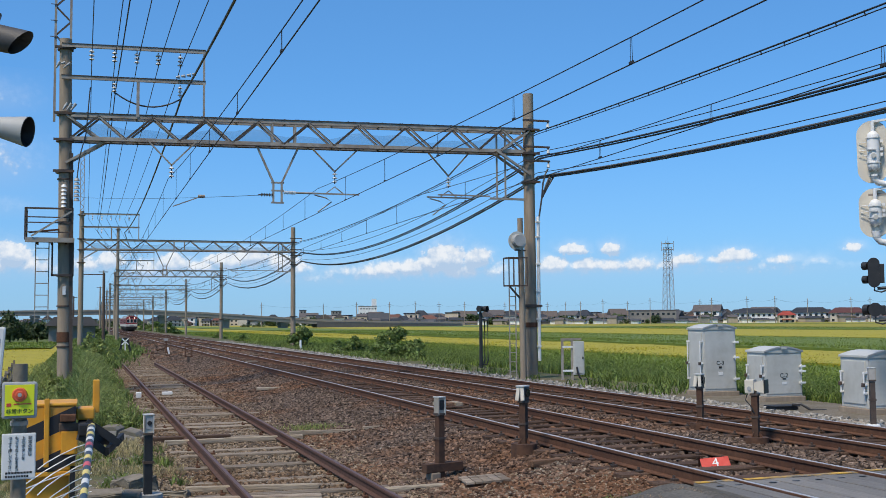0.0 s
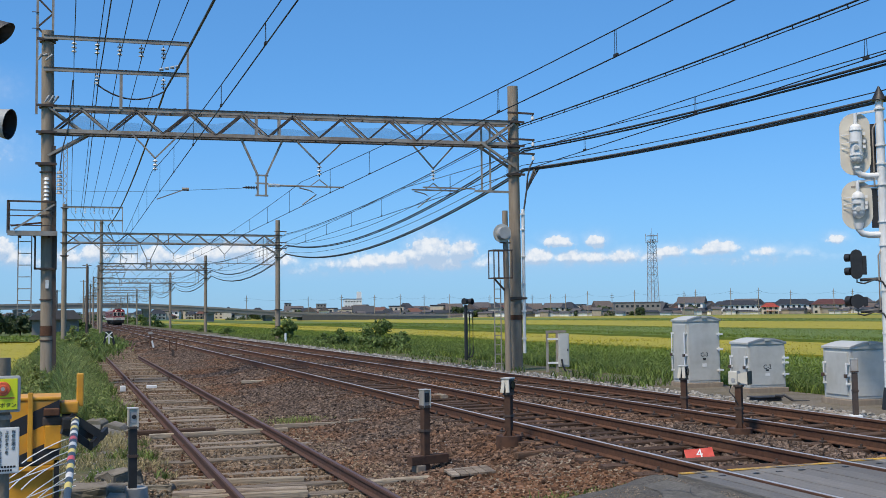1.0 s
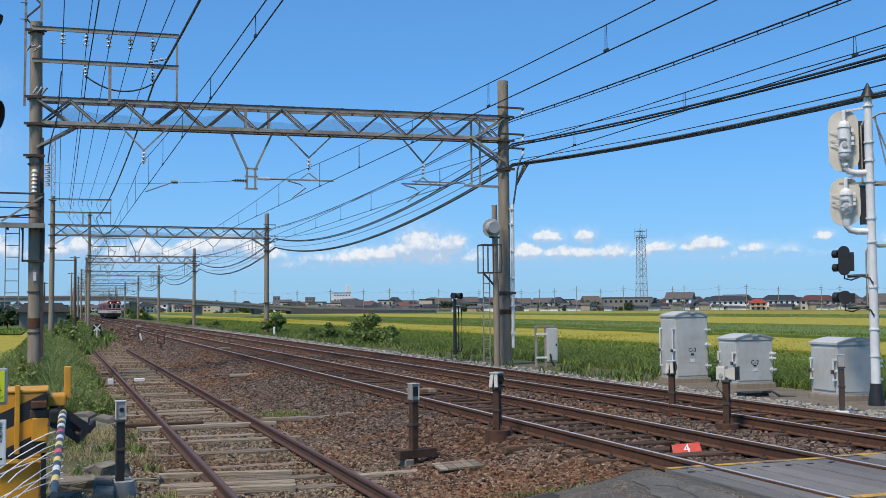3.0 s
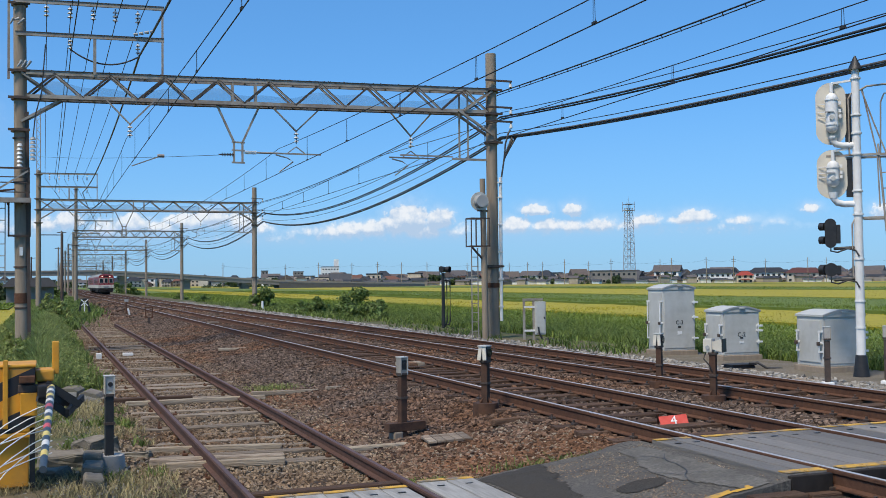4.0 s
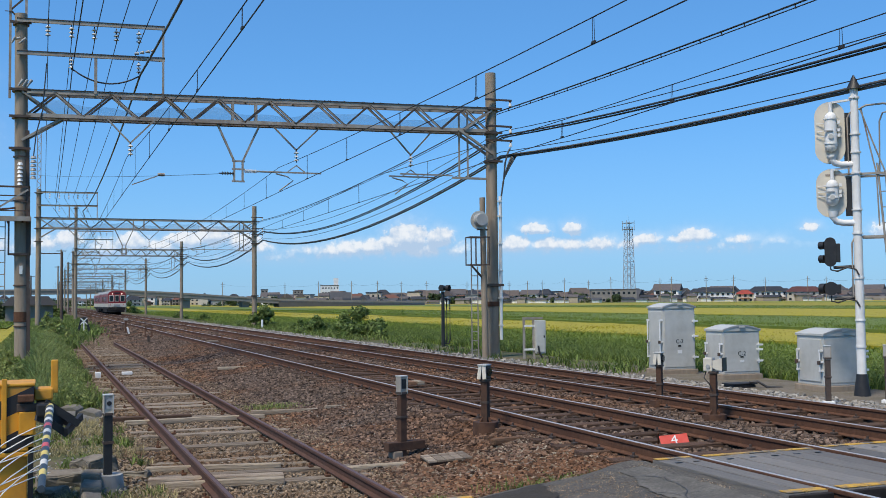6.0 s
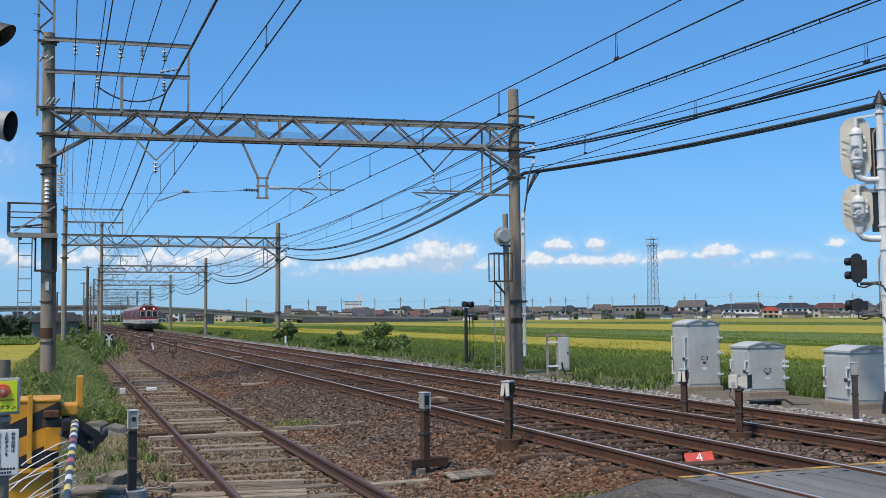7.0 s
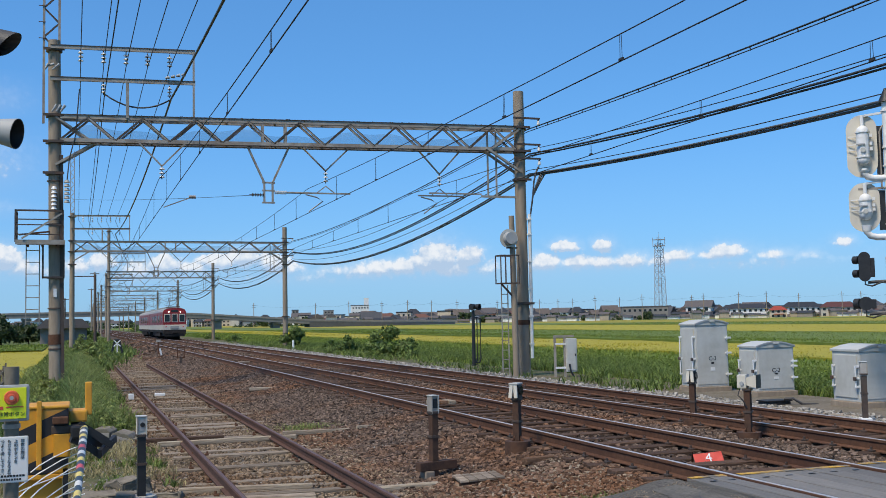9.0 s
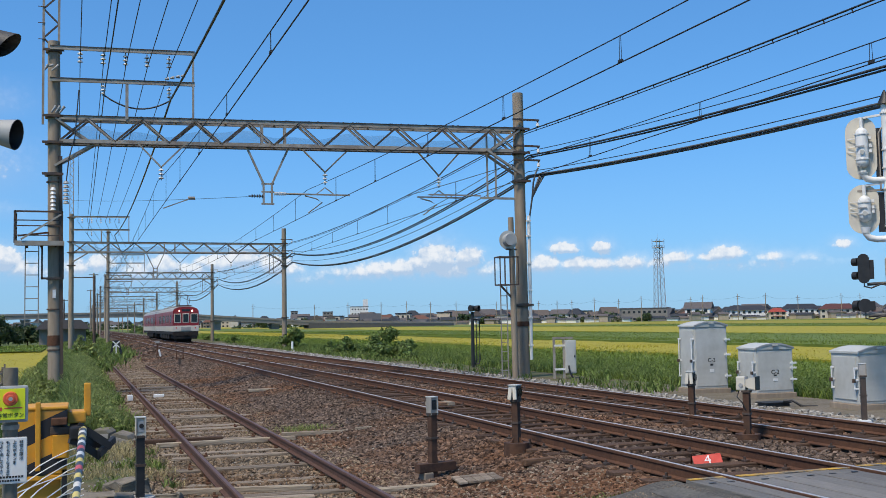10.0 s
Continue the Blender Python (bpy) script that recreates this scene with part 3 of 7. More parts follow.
            for s in (-1, 1):
                for p, q in (((s * .5, 1.6, 3.95), (s * .5, .7, 4.5)), ((s * .5, .7, 4.5), (s * .45, 1.5, 5.0)), ((s * .5, 2.4, 3.95), (s * .5, 3.2, 4.5)), ((s * .5, 3.2, 4.5), (s * .45, 2.2, 5.0))):
                    part("arm", bar(bmesh.new(), p, q, .05, .05), DARKST, P)
            for yy in (1.5, 2.2): part("contact_strip", bar(bmesh.new(), (-.9, yy, 5.02), (.9, yy, 5.02), .05, .05), DARKST, P)
    return T
TRAIN = train()

# ---------------------------------------------------------------- cabinets
def text(body, size, m, material, parent, name="lettering", label=""):
    cu = bpy.data.curves.new(name, "FONT")
    cu.body, cu.size, cu.extrude, cu.align_x, cu.align_y = body, size, .002, "CENTER", "CENTER"
    tmp = bpy.data.objects.new(name, cu)
    me = bpy.data.meshes.new_from_object(tmp)
    bpy.data.objects.remove(tmp)
    me.materials.append(material)
    ob = new(name, me); ob.parent = parent; ob.matrix_basis = m
    if label: tagged(ob, label)
    return ob

def cabinet(x, y, w, d, h, z0, mark, label, doors=1):
    """Its lettered face looks towards -y, its hinged side towards -x."""
    C = thing("equipment_cabinet", pose(x, y, z0, 0, 0, -4), label, "cabinet", "trackside cabinets")
    b = bmesh.new(); box(b, 0, w, 0, d, 0, h - .1, .015); part("body", b, CABGREY, C)
    b = bmesh.new()
    n = 10
    ol = [(-.025 + (w + .05) * i / n, h - .09 + .1 * math.sin(math.pi * i / n)) for i in range(n + 1)]
    prism(b, [(-.025, h - .13)] + ol + [(w + .025, h - .13)], -.025, d + .025); part("roof", b, CABGREY, C, "curved grey roof lid")
    b = bmesh.new(); box(b, .03, w - .03, -.012, .0, .06, h - .17, .005); front = part("door", b, CABGREY, C)
    b = bmesh.new(); box(b, -.02, 0, .08, d - .08, .08, h - .2, .008); sd = part("door", b, CABGREY, C)
    for z in (.3, h * .5, h - .45):
        b = bmesh.new(); rod(b, (w - .04, -.03, z - .05), (w - .04, -.03, z + .05), .018, seg=8); box(b, w - .09, w + .07, -.05, -.012, z - .022, z + .022, .006); part("hinge", b, WHITE, front)
    for yy in (.04, d - .1):
        b = bmesh.new()
        rod(b, (-.075, yy, .28), (-.075, yy, h - .4), .015, seg=8)
        for z in (.3, h * .42, h - .42): box(b, -.09, 0, yy - .02, yy + .02, z - .02, z + .02, .004)
        part("lock_bar", b, WHITE, sd, "pale round locking bar")
        part("padlock", box(bmesh.new(), -.12, -.07, yy - .03, yy + .03, h * .42 - .045, h * .42 + .03, .01), DARKST, sd, "dark padlock")
    b = bmesh.new()
    top = [(x_, z_ + .006) for x_, z_ in ol]
    prism(b, top + [(x_, z_ - .035) for x_, z_ in reversed(top)], -.04, -.026)
    part("lid_rim", b, CABDARK, C, "dark arched rim of the lid")
    part("lid_catch", box(bmesh.new(), w * .42, w * .58, -.06, -.04, h - .055, h - .015, .006), CABGREY, C)
    if mark:
        text(mark, .14, pose(w * .5, -.0145, h * .42, 90), BLACK, front, "lettering", "black painted cabinet mark")
        b = bmesh.new(); box(b, w * .5 - .04, w * .5 + .04, -.016, -.012, h * .34, h * .37); part("small_label", b, BLACK, front)
        b = bmesh.new(); box(b, w * .5 - .06, w * .5 + .06, -.018, -.012, h * .24, h * .29); part("maker_plate", b, WHITE, front)
    b = bmesh.new(); box(b, -.05, w + .05, -.05, d + .05, -.3, 0, .02); part("plinth", b, CONC, C, "rough concrete plinth")
    return C
cabinet(14.33, 22.3, .88, .78, 1.64, .1, "C-3", "tall grey steel equipment cabinet on a concrete plinth")
cabinet(14.61, 20.25, .95, .76, 1.12, .1, "C-2", "low grey steel equipment cabinet with curved lid on a concrete plinth")
cabinet(14.41, 16.7, .95, .86, 1.12, .1, "", "low grey steel equipment cabinet beside the white signal post")

PALE = mat("pale_cream_enamel", (.58, .53, .43), (.68, .63, .52), .5, scale=4, c=(.42, .41, .38), cscale=2, bump=.05)
# ---------------------------------------------------------------- crossing
def crossing():
    me = {}
    def panel_mesh(w, l):
        if (w, l) not in me:
            b = bmesh.new(); box(b, -w / 2, w / 2, 0, l, -.13, 0, .012)
            m = bpy.data.meshes.new("panel"); b.to_mesh(m); b.free(); m.materials.append(PLANKL if l > 4 else PLANK); me[w, l] = m
        return me[w, l]
    def run(parent, x0, x1, n, y0, y1, z, far_edge, near_edge):
        w = (x1 - x0) / n
        for i in range(n):
            x = x0 + w * (i + .5)
            shared("panel", panel_mesh(round(w - .012, 3), y1 - y0), parent, pose(x, y0, z + .004 * (i % 2)))
            if far_edge: part("yellow_edge", box(bmesh.new(), x - w / 2 + .006, x + w / 2 - .006, y1 - .09, y1 - .005, z + .004, z + .0095), YELLW, parent, "worn yellow painted edge")
            if near_edge: part("yellow_edge", box(bmesh.new(), x - w / 2 + .006, x + w / 2 - .006, y0 + .005, y0 + .12, z + .004, z + .0095), YELLW, parent, "worn yellow painted edge")
            part("bolt_slot", box(bmesh.new(), x - .035, x + .035, y1 - .32, y1 - .295, z + .004, z + .0085), BLACK, parent)
    C = thing("main_line_crossing", pose(0, 0, 0), "weathered grey panel crossing with worn yellow edges between the rails", "crossing panels", "crossing", kind="structure")
    run(C, 5.56, 5.97, 2, 6.9, 8.9, ZM - .012, True, True)
    run(C, 6.12, 7.44, 5, 6.9, 8.9, ZM - .012, True, True)
    run(C, 7.62, 9.14, 5, 6.9, 8.95, ZM - .012, True, True)
    run(C, 9.34, 10.64, 5, 6.9, 8.95, ZM - .012, True, True)
    run(C, 10.84, 12.2, 4, 6.9, 8.95, ZM - .02, True, True)
    S = thing("siding_crossing", pose(0, 0, 0), "light grey panel crossing with yellow edge on the siding", "crossing panels", "crossing", kind="structure")
    run(S, .3, 1.62, 3, 3.4, 9.15, -.012, True, False)
    run(S, 1.8, 3.12, 5, 3.4, 9.22, -.012, True, False)
    run(S, 3.28, 3.84, 2, 3.4, 9.38, -.012, True, False)
    part("timber_stop", box(bmesh.new(), 1.72, 3.15, 9.42, 9.56, -.16, -.02, .015), WOODB, S, "brown timber beam")
    # asphalt ramp between siding and main line
    def ramp_z(x, y):
        u = min(1, max(0, (x - 3.86) / 1.69))
        v = (y - 6.84) / 2.5
        return -.012 + (ZM - .03) * u + .014 * noise.noise((u * 5, v * 5, 0)) + .006 * noise.noise((u * 17, v * 17, 2)) - (.35 * (v - .88) if v > .88 else 0)
    b = bmesh.new()
    nx, ny = 40, 48
    grid = []
    for j in range(ny + 1):
        row = []
        for i in range(nx + 1):
            u, v = i / nx, j / ny
            far = 9.44 - .2 * u + .1 * math.sin(u * 7) + .04 * noise.noise((u * 14, 0, 0))
            x, y = 3.86 + 1.69 * u, 6.84 + (far - 6.84) * v
            row.append(b.verts.new((x, y, ramp_z(x, y))))
        grid.append(row)
    for j in range(ny):
        for i in range(nx):
            b.faces.new((grid[j][i], grid[j][i + 1], grid[j + 1][i + 1], grid[j + 1][i]))
    ext = bmesh.ops.extrude_face_region(b, geom=b.faces[:])
    for v in ext["geom"]:
        if isinstance(v, bmesh.types.BMVert): v.co.z -= .2
    bmesh.ops.recalc_face_normals(b, faces=b.faces)
    A = tagged(part("asphalt_ramp", b, ASPH), "cracked patched grey asphalt ramp between the tracks", "road surface", kind="structure")
    def draped(name, inside, x0, x1, y0, y1, step, material, lift, label):
        """A thin patch that follows the ramp, cut to a shape."""
        b = bmesh.new()
        known = {}
        def vert(i, j):
            if (i, j) not in known:
                x, y = x0 + i * step, y0 + j * step
                known[i, j] = b.verts.new((x, y, ramp_z(x, y) + lift))
            return known[i, j]
        for j in range(int((y1 - y0) / step)):
            for i in range(int((x1 - x0) / step)):
                if inside(x0 + (i + .5) * step, y0 + (j + .5) * step):
                    b.faces.new((vert(i, j), vert(i + 1, j), vert(i + 1, j + 1), vert(i, j + 1)))
        return part(name, b, material, A, label)
    wob = lambda x, y: .05 * noise.noise((x * 5, y * 5, 7))
    draped("new_asphalt_strip", lambda x, y: x < 4.12 + max(0, y - 7.4) * .22 + wob(x, y), 3.88, 4.8, 6.86, 9.36, .03, ASPHN, .006, "dark newer asphalt strip")
    draped("dark_patch", lambda x, y: ((x - 4.72) / .22) ** 2 + ((y - 7.72) / .16) ** 2 < 1 + 4 * wob(x, y), 4.4, 5.05, 7.4, 8.1, .02, ASPHN, .006, "round dark asphalt patch")
    draped("pale_patch", lambda x, y: 5.08 + .1 * math.sin(y * 3) + wob(x, y) < x < 5.42 + .5 * wob(x, y), 4.95, 5.5, 6.9, 8.9, .03, ASPHW, .007, "pale worn strip beside the panels")
    draped("yellow_line", lambda x, y: y < 6.99 and noise.noise((x * 9, y * 20, 1)) > -.25, 4.35, 5.25, 6.89, 7.01, 0.02, YELLW, .009, "worn broken yellow line")
    rng = random.Random(5)
    for k, (x, y, dx, dy) in enumerate(((4.3, 8.6, .09, -.03), (4.7, 8.3, .07, -.09), (5.0, 7.3, .05, .12), (4.9, 8.9, .06, -.08))):
        pts = [Vector((x, y, 0))]
        for i in range(9):
            pts.append(pts[-1] + Vector((dx + rng.uniform(-.05, .05), dy + rng.uniform(-.05, .05), 0)))
        pts = [p for p in pts if 3.95 < p.x < 5.5 and 6.95 < p.y < 9.2]
        b = bmesh.new()
        ring = []
        for i, p in enumerate(pts):
            w = .004 * (1 - abs(i / max(1, len(pts) - 1) - .5)) + .001
            n_ = Vector((-dy, dx, 0)).normalized() * w
            ring.append((b.verts.new((p.x + n_.x, p.y + n_.y, ramp_z(p.x, p.y) + .011)), b.verts.new((p.x - n_.x, p.y - n_.y, ramp_z(p.x, p.y) + .011))))
        for q, r_ in zip(ring, ring[1:]): b.faces.new((q[0], q[1], r_[1], r_[0]))
        part("crack", b, BLACK, A, "black crack in the asphalt")
    rr = np.random.default_rng(3)
    V, F = [], []
    for k in range(5200):
        x, y, q = rr.uniform(3.95, 5.5), rr.uniform(6.9, 9.3), rr.uniform(.004, .011)
        if noise.noise((x * 2, y * 2, 5)) < -.1: continue
        z, o = ramp_z(x, y), len(V)
        V += [(x - q, y - q * .6, z - .004), (x + q * .8, y - q, z - .004), (x + q, y + q * .7, z - .004), (x - q * .6, y + q, z - .004), (x + q * .1, y, z + q * .7)]
        F += [(o, o + 1, o + 4), (o + 1, o + 2, o + 4), (o + 2, o + 3, o + 4), (o + 3, o, o + 4)]
    chips = new("aggregate", mesh_of("aggregate", V, F, STONEP)); chips.parent = A
    tagged(chips, "loose stone chips worn out of the asphalt", kind="stuff")
    for i in range(3):
        part("timber_kerb", box(bmesh.new(), 4.1 + i * .5, 4.58 + i * .5, 6.66, 6.82, -.2, .02 + .085 * i, .02), WOODB, A, "old brown timber kerb")
    # dark timber bearers below the main line panels' near ends
    for x0, x1 in ((5.58, 5.95), (6.16, 7.4), (7.66, 9.1)):
        part("bearer", box(bmesh.new(), x0 - .02, x1 + .02, 6.84, 6.895, -.02, ZM - .02, .008), M_UNDER, C, "dark timber bearer")
crossing()

POSTR = mat("dark_rusted_post", (.052, .032, .024), (.095, .056, .039), .85, scale=11, c=(.12, .06, .035), cscale=3, cmix=.6, bump=.2)
# ---------------------------------------------------------------- detector posts
def detector(x, y, z, h, label, post, base, head_turn, double=False, head=None, group="obstacle detectors"):
    D = thing("detector_post", pose(x, y, z, 0, 0, head_turn), label, "post", group)
    b = bmesh.new()
    box(b, -.045, .045, -.045, .045, -.05, h - .2, .006)
    part("post", b, post, D)
    part("collar", box(bmesh.new(), -.055, .055, -.055, .055, h * .45, h * .45 + .03), DARKST, D)
    part("mount", box(bmesh.new(), -.06, .06, -.06, .06, h - .22, h - .19, .005), DARKST, D)
    if double:
        part("housing", box(bmesh.new(), -.13, .0, -.055, .075, h - .19, h, .016), PALE, D, "pale sensor housing")
        b = bmesh.new()
        r = bmesh.ops.create_cone(b, cap_ends=True, segments=4, radius1=.075, radius2=.128, depth=.15, matrix=pose(.075, .005, h - .09, 0, 90, 0) @ pose(0, 0, 0, 0, 0, 45))
        part("visor", b, PALE, D, "pale flared visor")
        part("hood", box(bmesh.new(), .15, .165, -.095, .1, h - .185, h + .005, .004), BLACK, D, "black hood rim")
        part("seam", box(bmesh.new(), -.004, .004, -.06, .08, h - .18, h + .003), CABDARK, D)
        part("side_lens", rod(bmesh.new(), (-.06, -.055, h - .12), (-.06, -.066, h - .12), .03, seg=12), CABDARK, D)
        part("cable", sweep(bmesh.new(), [(-.09, -.06, h - .2), (-.11, -.08, h - .28), (-.04, -.07, h - .36), (0, -.05, h - .46)], .009, 6), BLACK, D)
    elif head is WHITE:
        hd = part("housing", box(bmesh.new(), -.05, .055, -.06, .07, h - .19, h - .005, .012), BLACK, D, "black sensor body")
        for sx, tilt in ((-1, 5), (1, -5)):
            b = box(bmesh.new(), -.027, .027, -.012, .012, -.095, .1, .008)
            bmesh.ops.transform(b, matrix=pose(sx * .034 - .012, -.072, h - .095, -6, tilt, 0), verts=b.verts)
            part("shell_plate", b, PALE, hd, "silver-white shell plate")
        part("top_cover", box(bmesh.new(), -.075, .06, -.085, .08, h - .008, h + .012, .006), CABGREY, hd)
        part("lens", rod(bmesh.new(), (.055, 0, h - .09), (.075, 0, h - .09), .05, .06, 14), GLASS, hd)
    else:
        hd = part("housing", box(bmesh.new(), -.052, .052, -.045, .06, h - .23, h, .012), head or STEEL, D, "slim metal sensor housing")
        part("rim", box(bmesh.new(), -.056, -.04, -.06, -.04, h - .22, h + .006, .003), STEEL, hd)
        part("rim", box(bmesh.new(), .04, .056, -.06, -.04, h - .22, h + .006, .003), CABGREY, hd)
        part("cap", box(bmesh.new(), -.058, .058, -.062, .066, h, h + .014, .004), CABGREY, hd)
        part("lens_plate", box(bmesh.new(), -.036, .036, -.052, -.045, h - .15, h - .03), CABDARK if head else BLACK, hd, "dark lens plate")
        part("lens", rod(bmesh.new(), (.006, -.052, h - .085), (.006, -.058, h - .085), .026, seg=14), BLACK, hd, "round black lens")
    if base == "barrel":
        part("footing", rod(bmesh.new(), (0, 0, -.2), (0, 0, .17), .185, .17, 22), POSTR, D, "rust-stained round footing")
        for i in range(3):
            a = i * 2.1
            part("gusset", bar(bmesh.new(), (math.cos(a) * .12, math.sin(a) * .12, .11), (math.cos(a) * .03, math.sin(a) * .03, .24), .02, .03), RUST, D)
    elif base == "beam":
        part("footing", box(bmesh.new(), -.24, .32, -.06, .06, .02, .13, .008), POSTR, D, "rust-brown steel channel footing")
        part("footing_block", box(bmesh.new(), -.17, -.03, -.07, .07, -.2, .02, .02), CONC, D)
    elif base == "block":
        b = bmesh.new(); rod(b, (0, 0, -.25), (0, 0, .1), .2, .165, 8)
        part("footing", b, CONCD, D, "grey concrete footing")
    else:
        part("footing", box(bmesh.new(), -.1, .1, -.1, .1, -.15, .05, .02), WHITE, D, "white painted concrete footing")
    return D
detector(4.28, 12.73, -.05, .95, "rust-brown detector post on a steel channel between the tracks", POSTR, "beam", 15)
detector(5.58, 13.06, .06, .93, "rust-brown detector post with a pale head on a round footing", POSTR, "barrel", -50, head=WHITE)
detector(9.28, 14.58, .06, .93, "rust-brown detector post between the main tracks", POSTR, "barrel", -50, head=WHITE)
detector(8.84, 12.5, .06, .96, "rust-brown detector post with a wide pale double head", POSTR, "barrel", -52, True)
detector(.68, 12.25, -.12, .97, "black detector post with perforated sides on a concrete footing", BLACK, "block", 5, head=PALE)
detector(12.8, 14.75, 0, 1.0, "brown detector post with white footing beside the cabinets", DARKST, "white", 60, head=CONCD)
detector(13.9, 14.5, 0, 1.0, "brown detector post with white footing below the signal mast", DARKST, "white", 30, head=CONCD)

# small things lying on the ballast
def lid():
    L = thing("slatted_cover", pose(4.6, 12.0, -.075, 0, -3, -8), "grey-brown slatted wooden cover lying on ballast", "cover")
    for i in range(5):
        part("slat", box(bmesh.new(), -.27 + i * .11, -.17 + i * .11, -.25, .25, .02, .05, .006), WOOD, L)
    for y in (-.2, .2): part("batten", box(bmesh.new(), -.28, .28, y - .03, y + .03, -.02, .02), WOODB, L)
lid()
def number_board():
    N = thing("number_board", pose(7.05, 10.75, .115, 0, -5, -18), "small red board with a white number on the sleepers", "marker board")
    b = bmesh.new()
    prism(b, [(-.17, 0), (.17, 0), (.15, .008), (-.15, .008)], 0, .01)
    part("foot", b, RUST, N)
    m = pose(0, 0, 0, -40)
    b = bmesh.new(); box(b, -.17, .17, -.006, .006, 0, .15, .003)
    bmesh.ops.transform(b, matrix=m, verts=b.verts)
    p = part("panel", b, REDP, N, "red painted panel")
    text("4", .17, m @ pose(0, -.009, .072, 90), WHITE, p, "numeral", "white painted numeral")
    part("stay", bar(bmesh.new(), (-.17, .1, .15), (-.17, .17, 0), .02, .01), RUST, N)
number_board()
def timbers():
    for x, y, z, l, w, rz, m, lab in ((4.2, 18.62, -.055, 1.5, .09, -5, WOODP, "long weathered timber half sunk in ballast"), (4.98, 18.42, .0, .5, .08, 6, WOODP, "short end of a weathered timber in the ballast"), (5.0, 29.9, .05, .8, .16, -8, WOODP, "weathered timber on the ballast slope"), (5.62, 12.15, .135, .75, .1, 10, WOODS, "brown timber beside the rail"), (2.45, 18.3, -.085, 2.35, .1, 1, WOODP, "pale squared timber across the siding"), (1.7, 18.95, -.09, 1.5, .2, 0, WOODB, "dark squared timber across the siding"),
            (3.75, 12.2, -.1, .85, .13, 4, WOODP, "pale squared timber beside the siding rail"), (1.95, 12.95, -.095, 1.6, .1, -12, WOODP, "pale squared timber across the siding"), (1.85, 12.1, -.09, 1.5, .16, -9, WOOD, "weathered squared timber across the siding"), (1.9, 11.8, -.09, 1.3, .1, -7, WOODP, "narrow pale timber across the siding"), (10.1, 12.2, .15, 1.5, .3, -3, WOODB, "dark flat timber cover between the tracks")):
        t = thing("timber", pose(x, y, z, 0, 0, rz), lab, "timber", "loose timbers")
        part("beam", box(bmesh.new(), -l / 2, l / 2, -w / 2, w / 2, -.08, .0, .015), m, t)
timbers()
def markers():
    for x, y, s, h, lab in ((1.38, 29.6, .14, .1, "small white block marker beside the siding"), (2.2, 30.6, .28, .03, "low white plate between the siding rails")):
        t = thing("track_marker", pose(x, y, -.12), lab, "marker")
        part("block", box(bmesh.new(), -s / 2, s / 2, -.1, .1, 0, h + .05, .015), WHITE, t)
    for x, y in ((6.85, 46), (6.9, 62), (10, 60), (9.9, 78)):
        t = thing("track_plate", pose(x, y, ZM - .14), "pale flat device fixed between the rails", "track device", "track devices")
        part("plate", box(bmesh.new(), -.25, .25, -.1, .1, 0, .06, .02), WOOD, t)
    t = thing("balise", pose(6.75, 19.7, ZM - .1), "pair of pale pads beside the near rail", "track device")
    for i in range(3): part("pad", box(bmesh.new(), -.2 + .17 * i, -.06 + .17 * i, -.22, .22, 0, .07, .01), WOODS if i == 1 else WOODP, t)
    t = thing("buffer_marker", pose(2.57, 75, -.15), "black board with a white cross marking the siding's end", "stop marker")
    for s in (-1, 1):
        part("board", prism(bmesh.new(), [(s * .3, .0), (s * .46, .0), (s * .24, .95), (s * .1, .95)], -.02, .02), BLACK, t, "black board")
        part("cross_arm", bar(bmesh.new(), (-.22 * s, -.03, .62), (.22 * s, -.03, 1.05), .03, .07), WHITE, t, "white cross arm")
    part("post", bar(bmesh.new(), (0, -.02, 0), (0, -.02, .8), .07, .07), WHITE, t)
    part("cap", box(bmesh.new(), -.2, .2, -.04, .04, .98, 1.1), BLACK, t)
    t = thing("marker_post", pose(4.83, 68.5, -.05), "thin rust-brown post with a pale plate on top", "marker post")
    part("post", box(bmesh.new(), -.05, .05, -.05, .05, 0, 1.0), RUST, t)
    part("plate", box(bmesh.new(), -.13, .13, -.07, -.05, .85, 1.0), CONCD, t)
    t = thing("marker_post", pose(4.9, 66.5, -.05, 0, -14), "short white post leaning beside the tracks", "marker post")
    part("post", box(bmesh.new(), -.05, .05, -.05, .05, 0, .5), WHITE, t)
    t = thing("framed_marker", pose(4.8, 52.9, -.1), "rust-brown open square frame on a stub post", "marker post")
    for a, c in (((-.16, 0, .35), (-.16, 0, .85)), ((.16, 0, .35), (.16, 0, .85)), ((-.18, 0, .85), (.18, 0, .85)), ((-.18, 0, .35), (.18, 0, .35))):
        part("frame_bar", bar(bmesh.new(), a, c, .05, .05), RUST, t)
    part("post", box(bmesh.new(), -.06, .06, -.04, .04, 0, .36), DARKST, t)
    t = thing("mooring_stub", pose(14.1, 72, -.1), "short white post in the verge", "marker post")
    part("post", rod(bmesh.new(), (0, 0, 0), (0, 0, .75), .09, .07, 10), WHITE, t)
markers()

# ---------------------------------------------------------------- signal mast
def oval_plate(b, cx, cz, w, h, y0, y1):
    ol = []
    for k in range(36):
        a = k * math.tau / 36
        ol.append((cx + w * math.cos(a), cz + (h - w) * (1 if math.sin(a) > 0 else -1) + w * math.sin(a)))
    prism(b, ol, y0, y1)

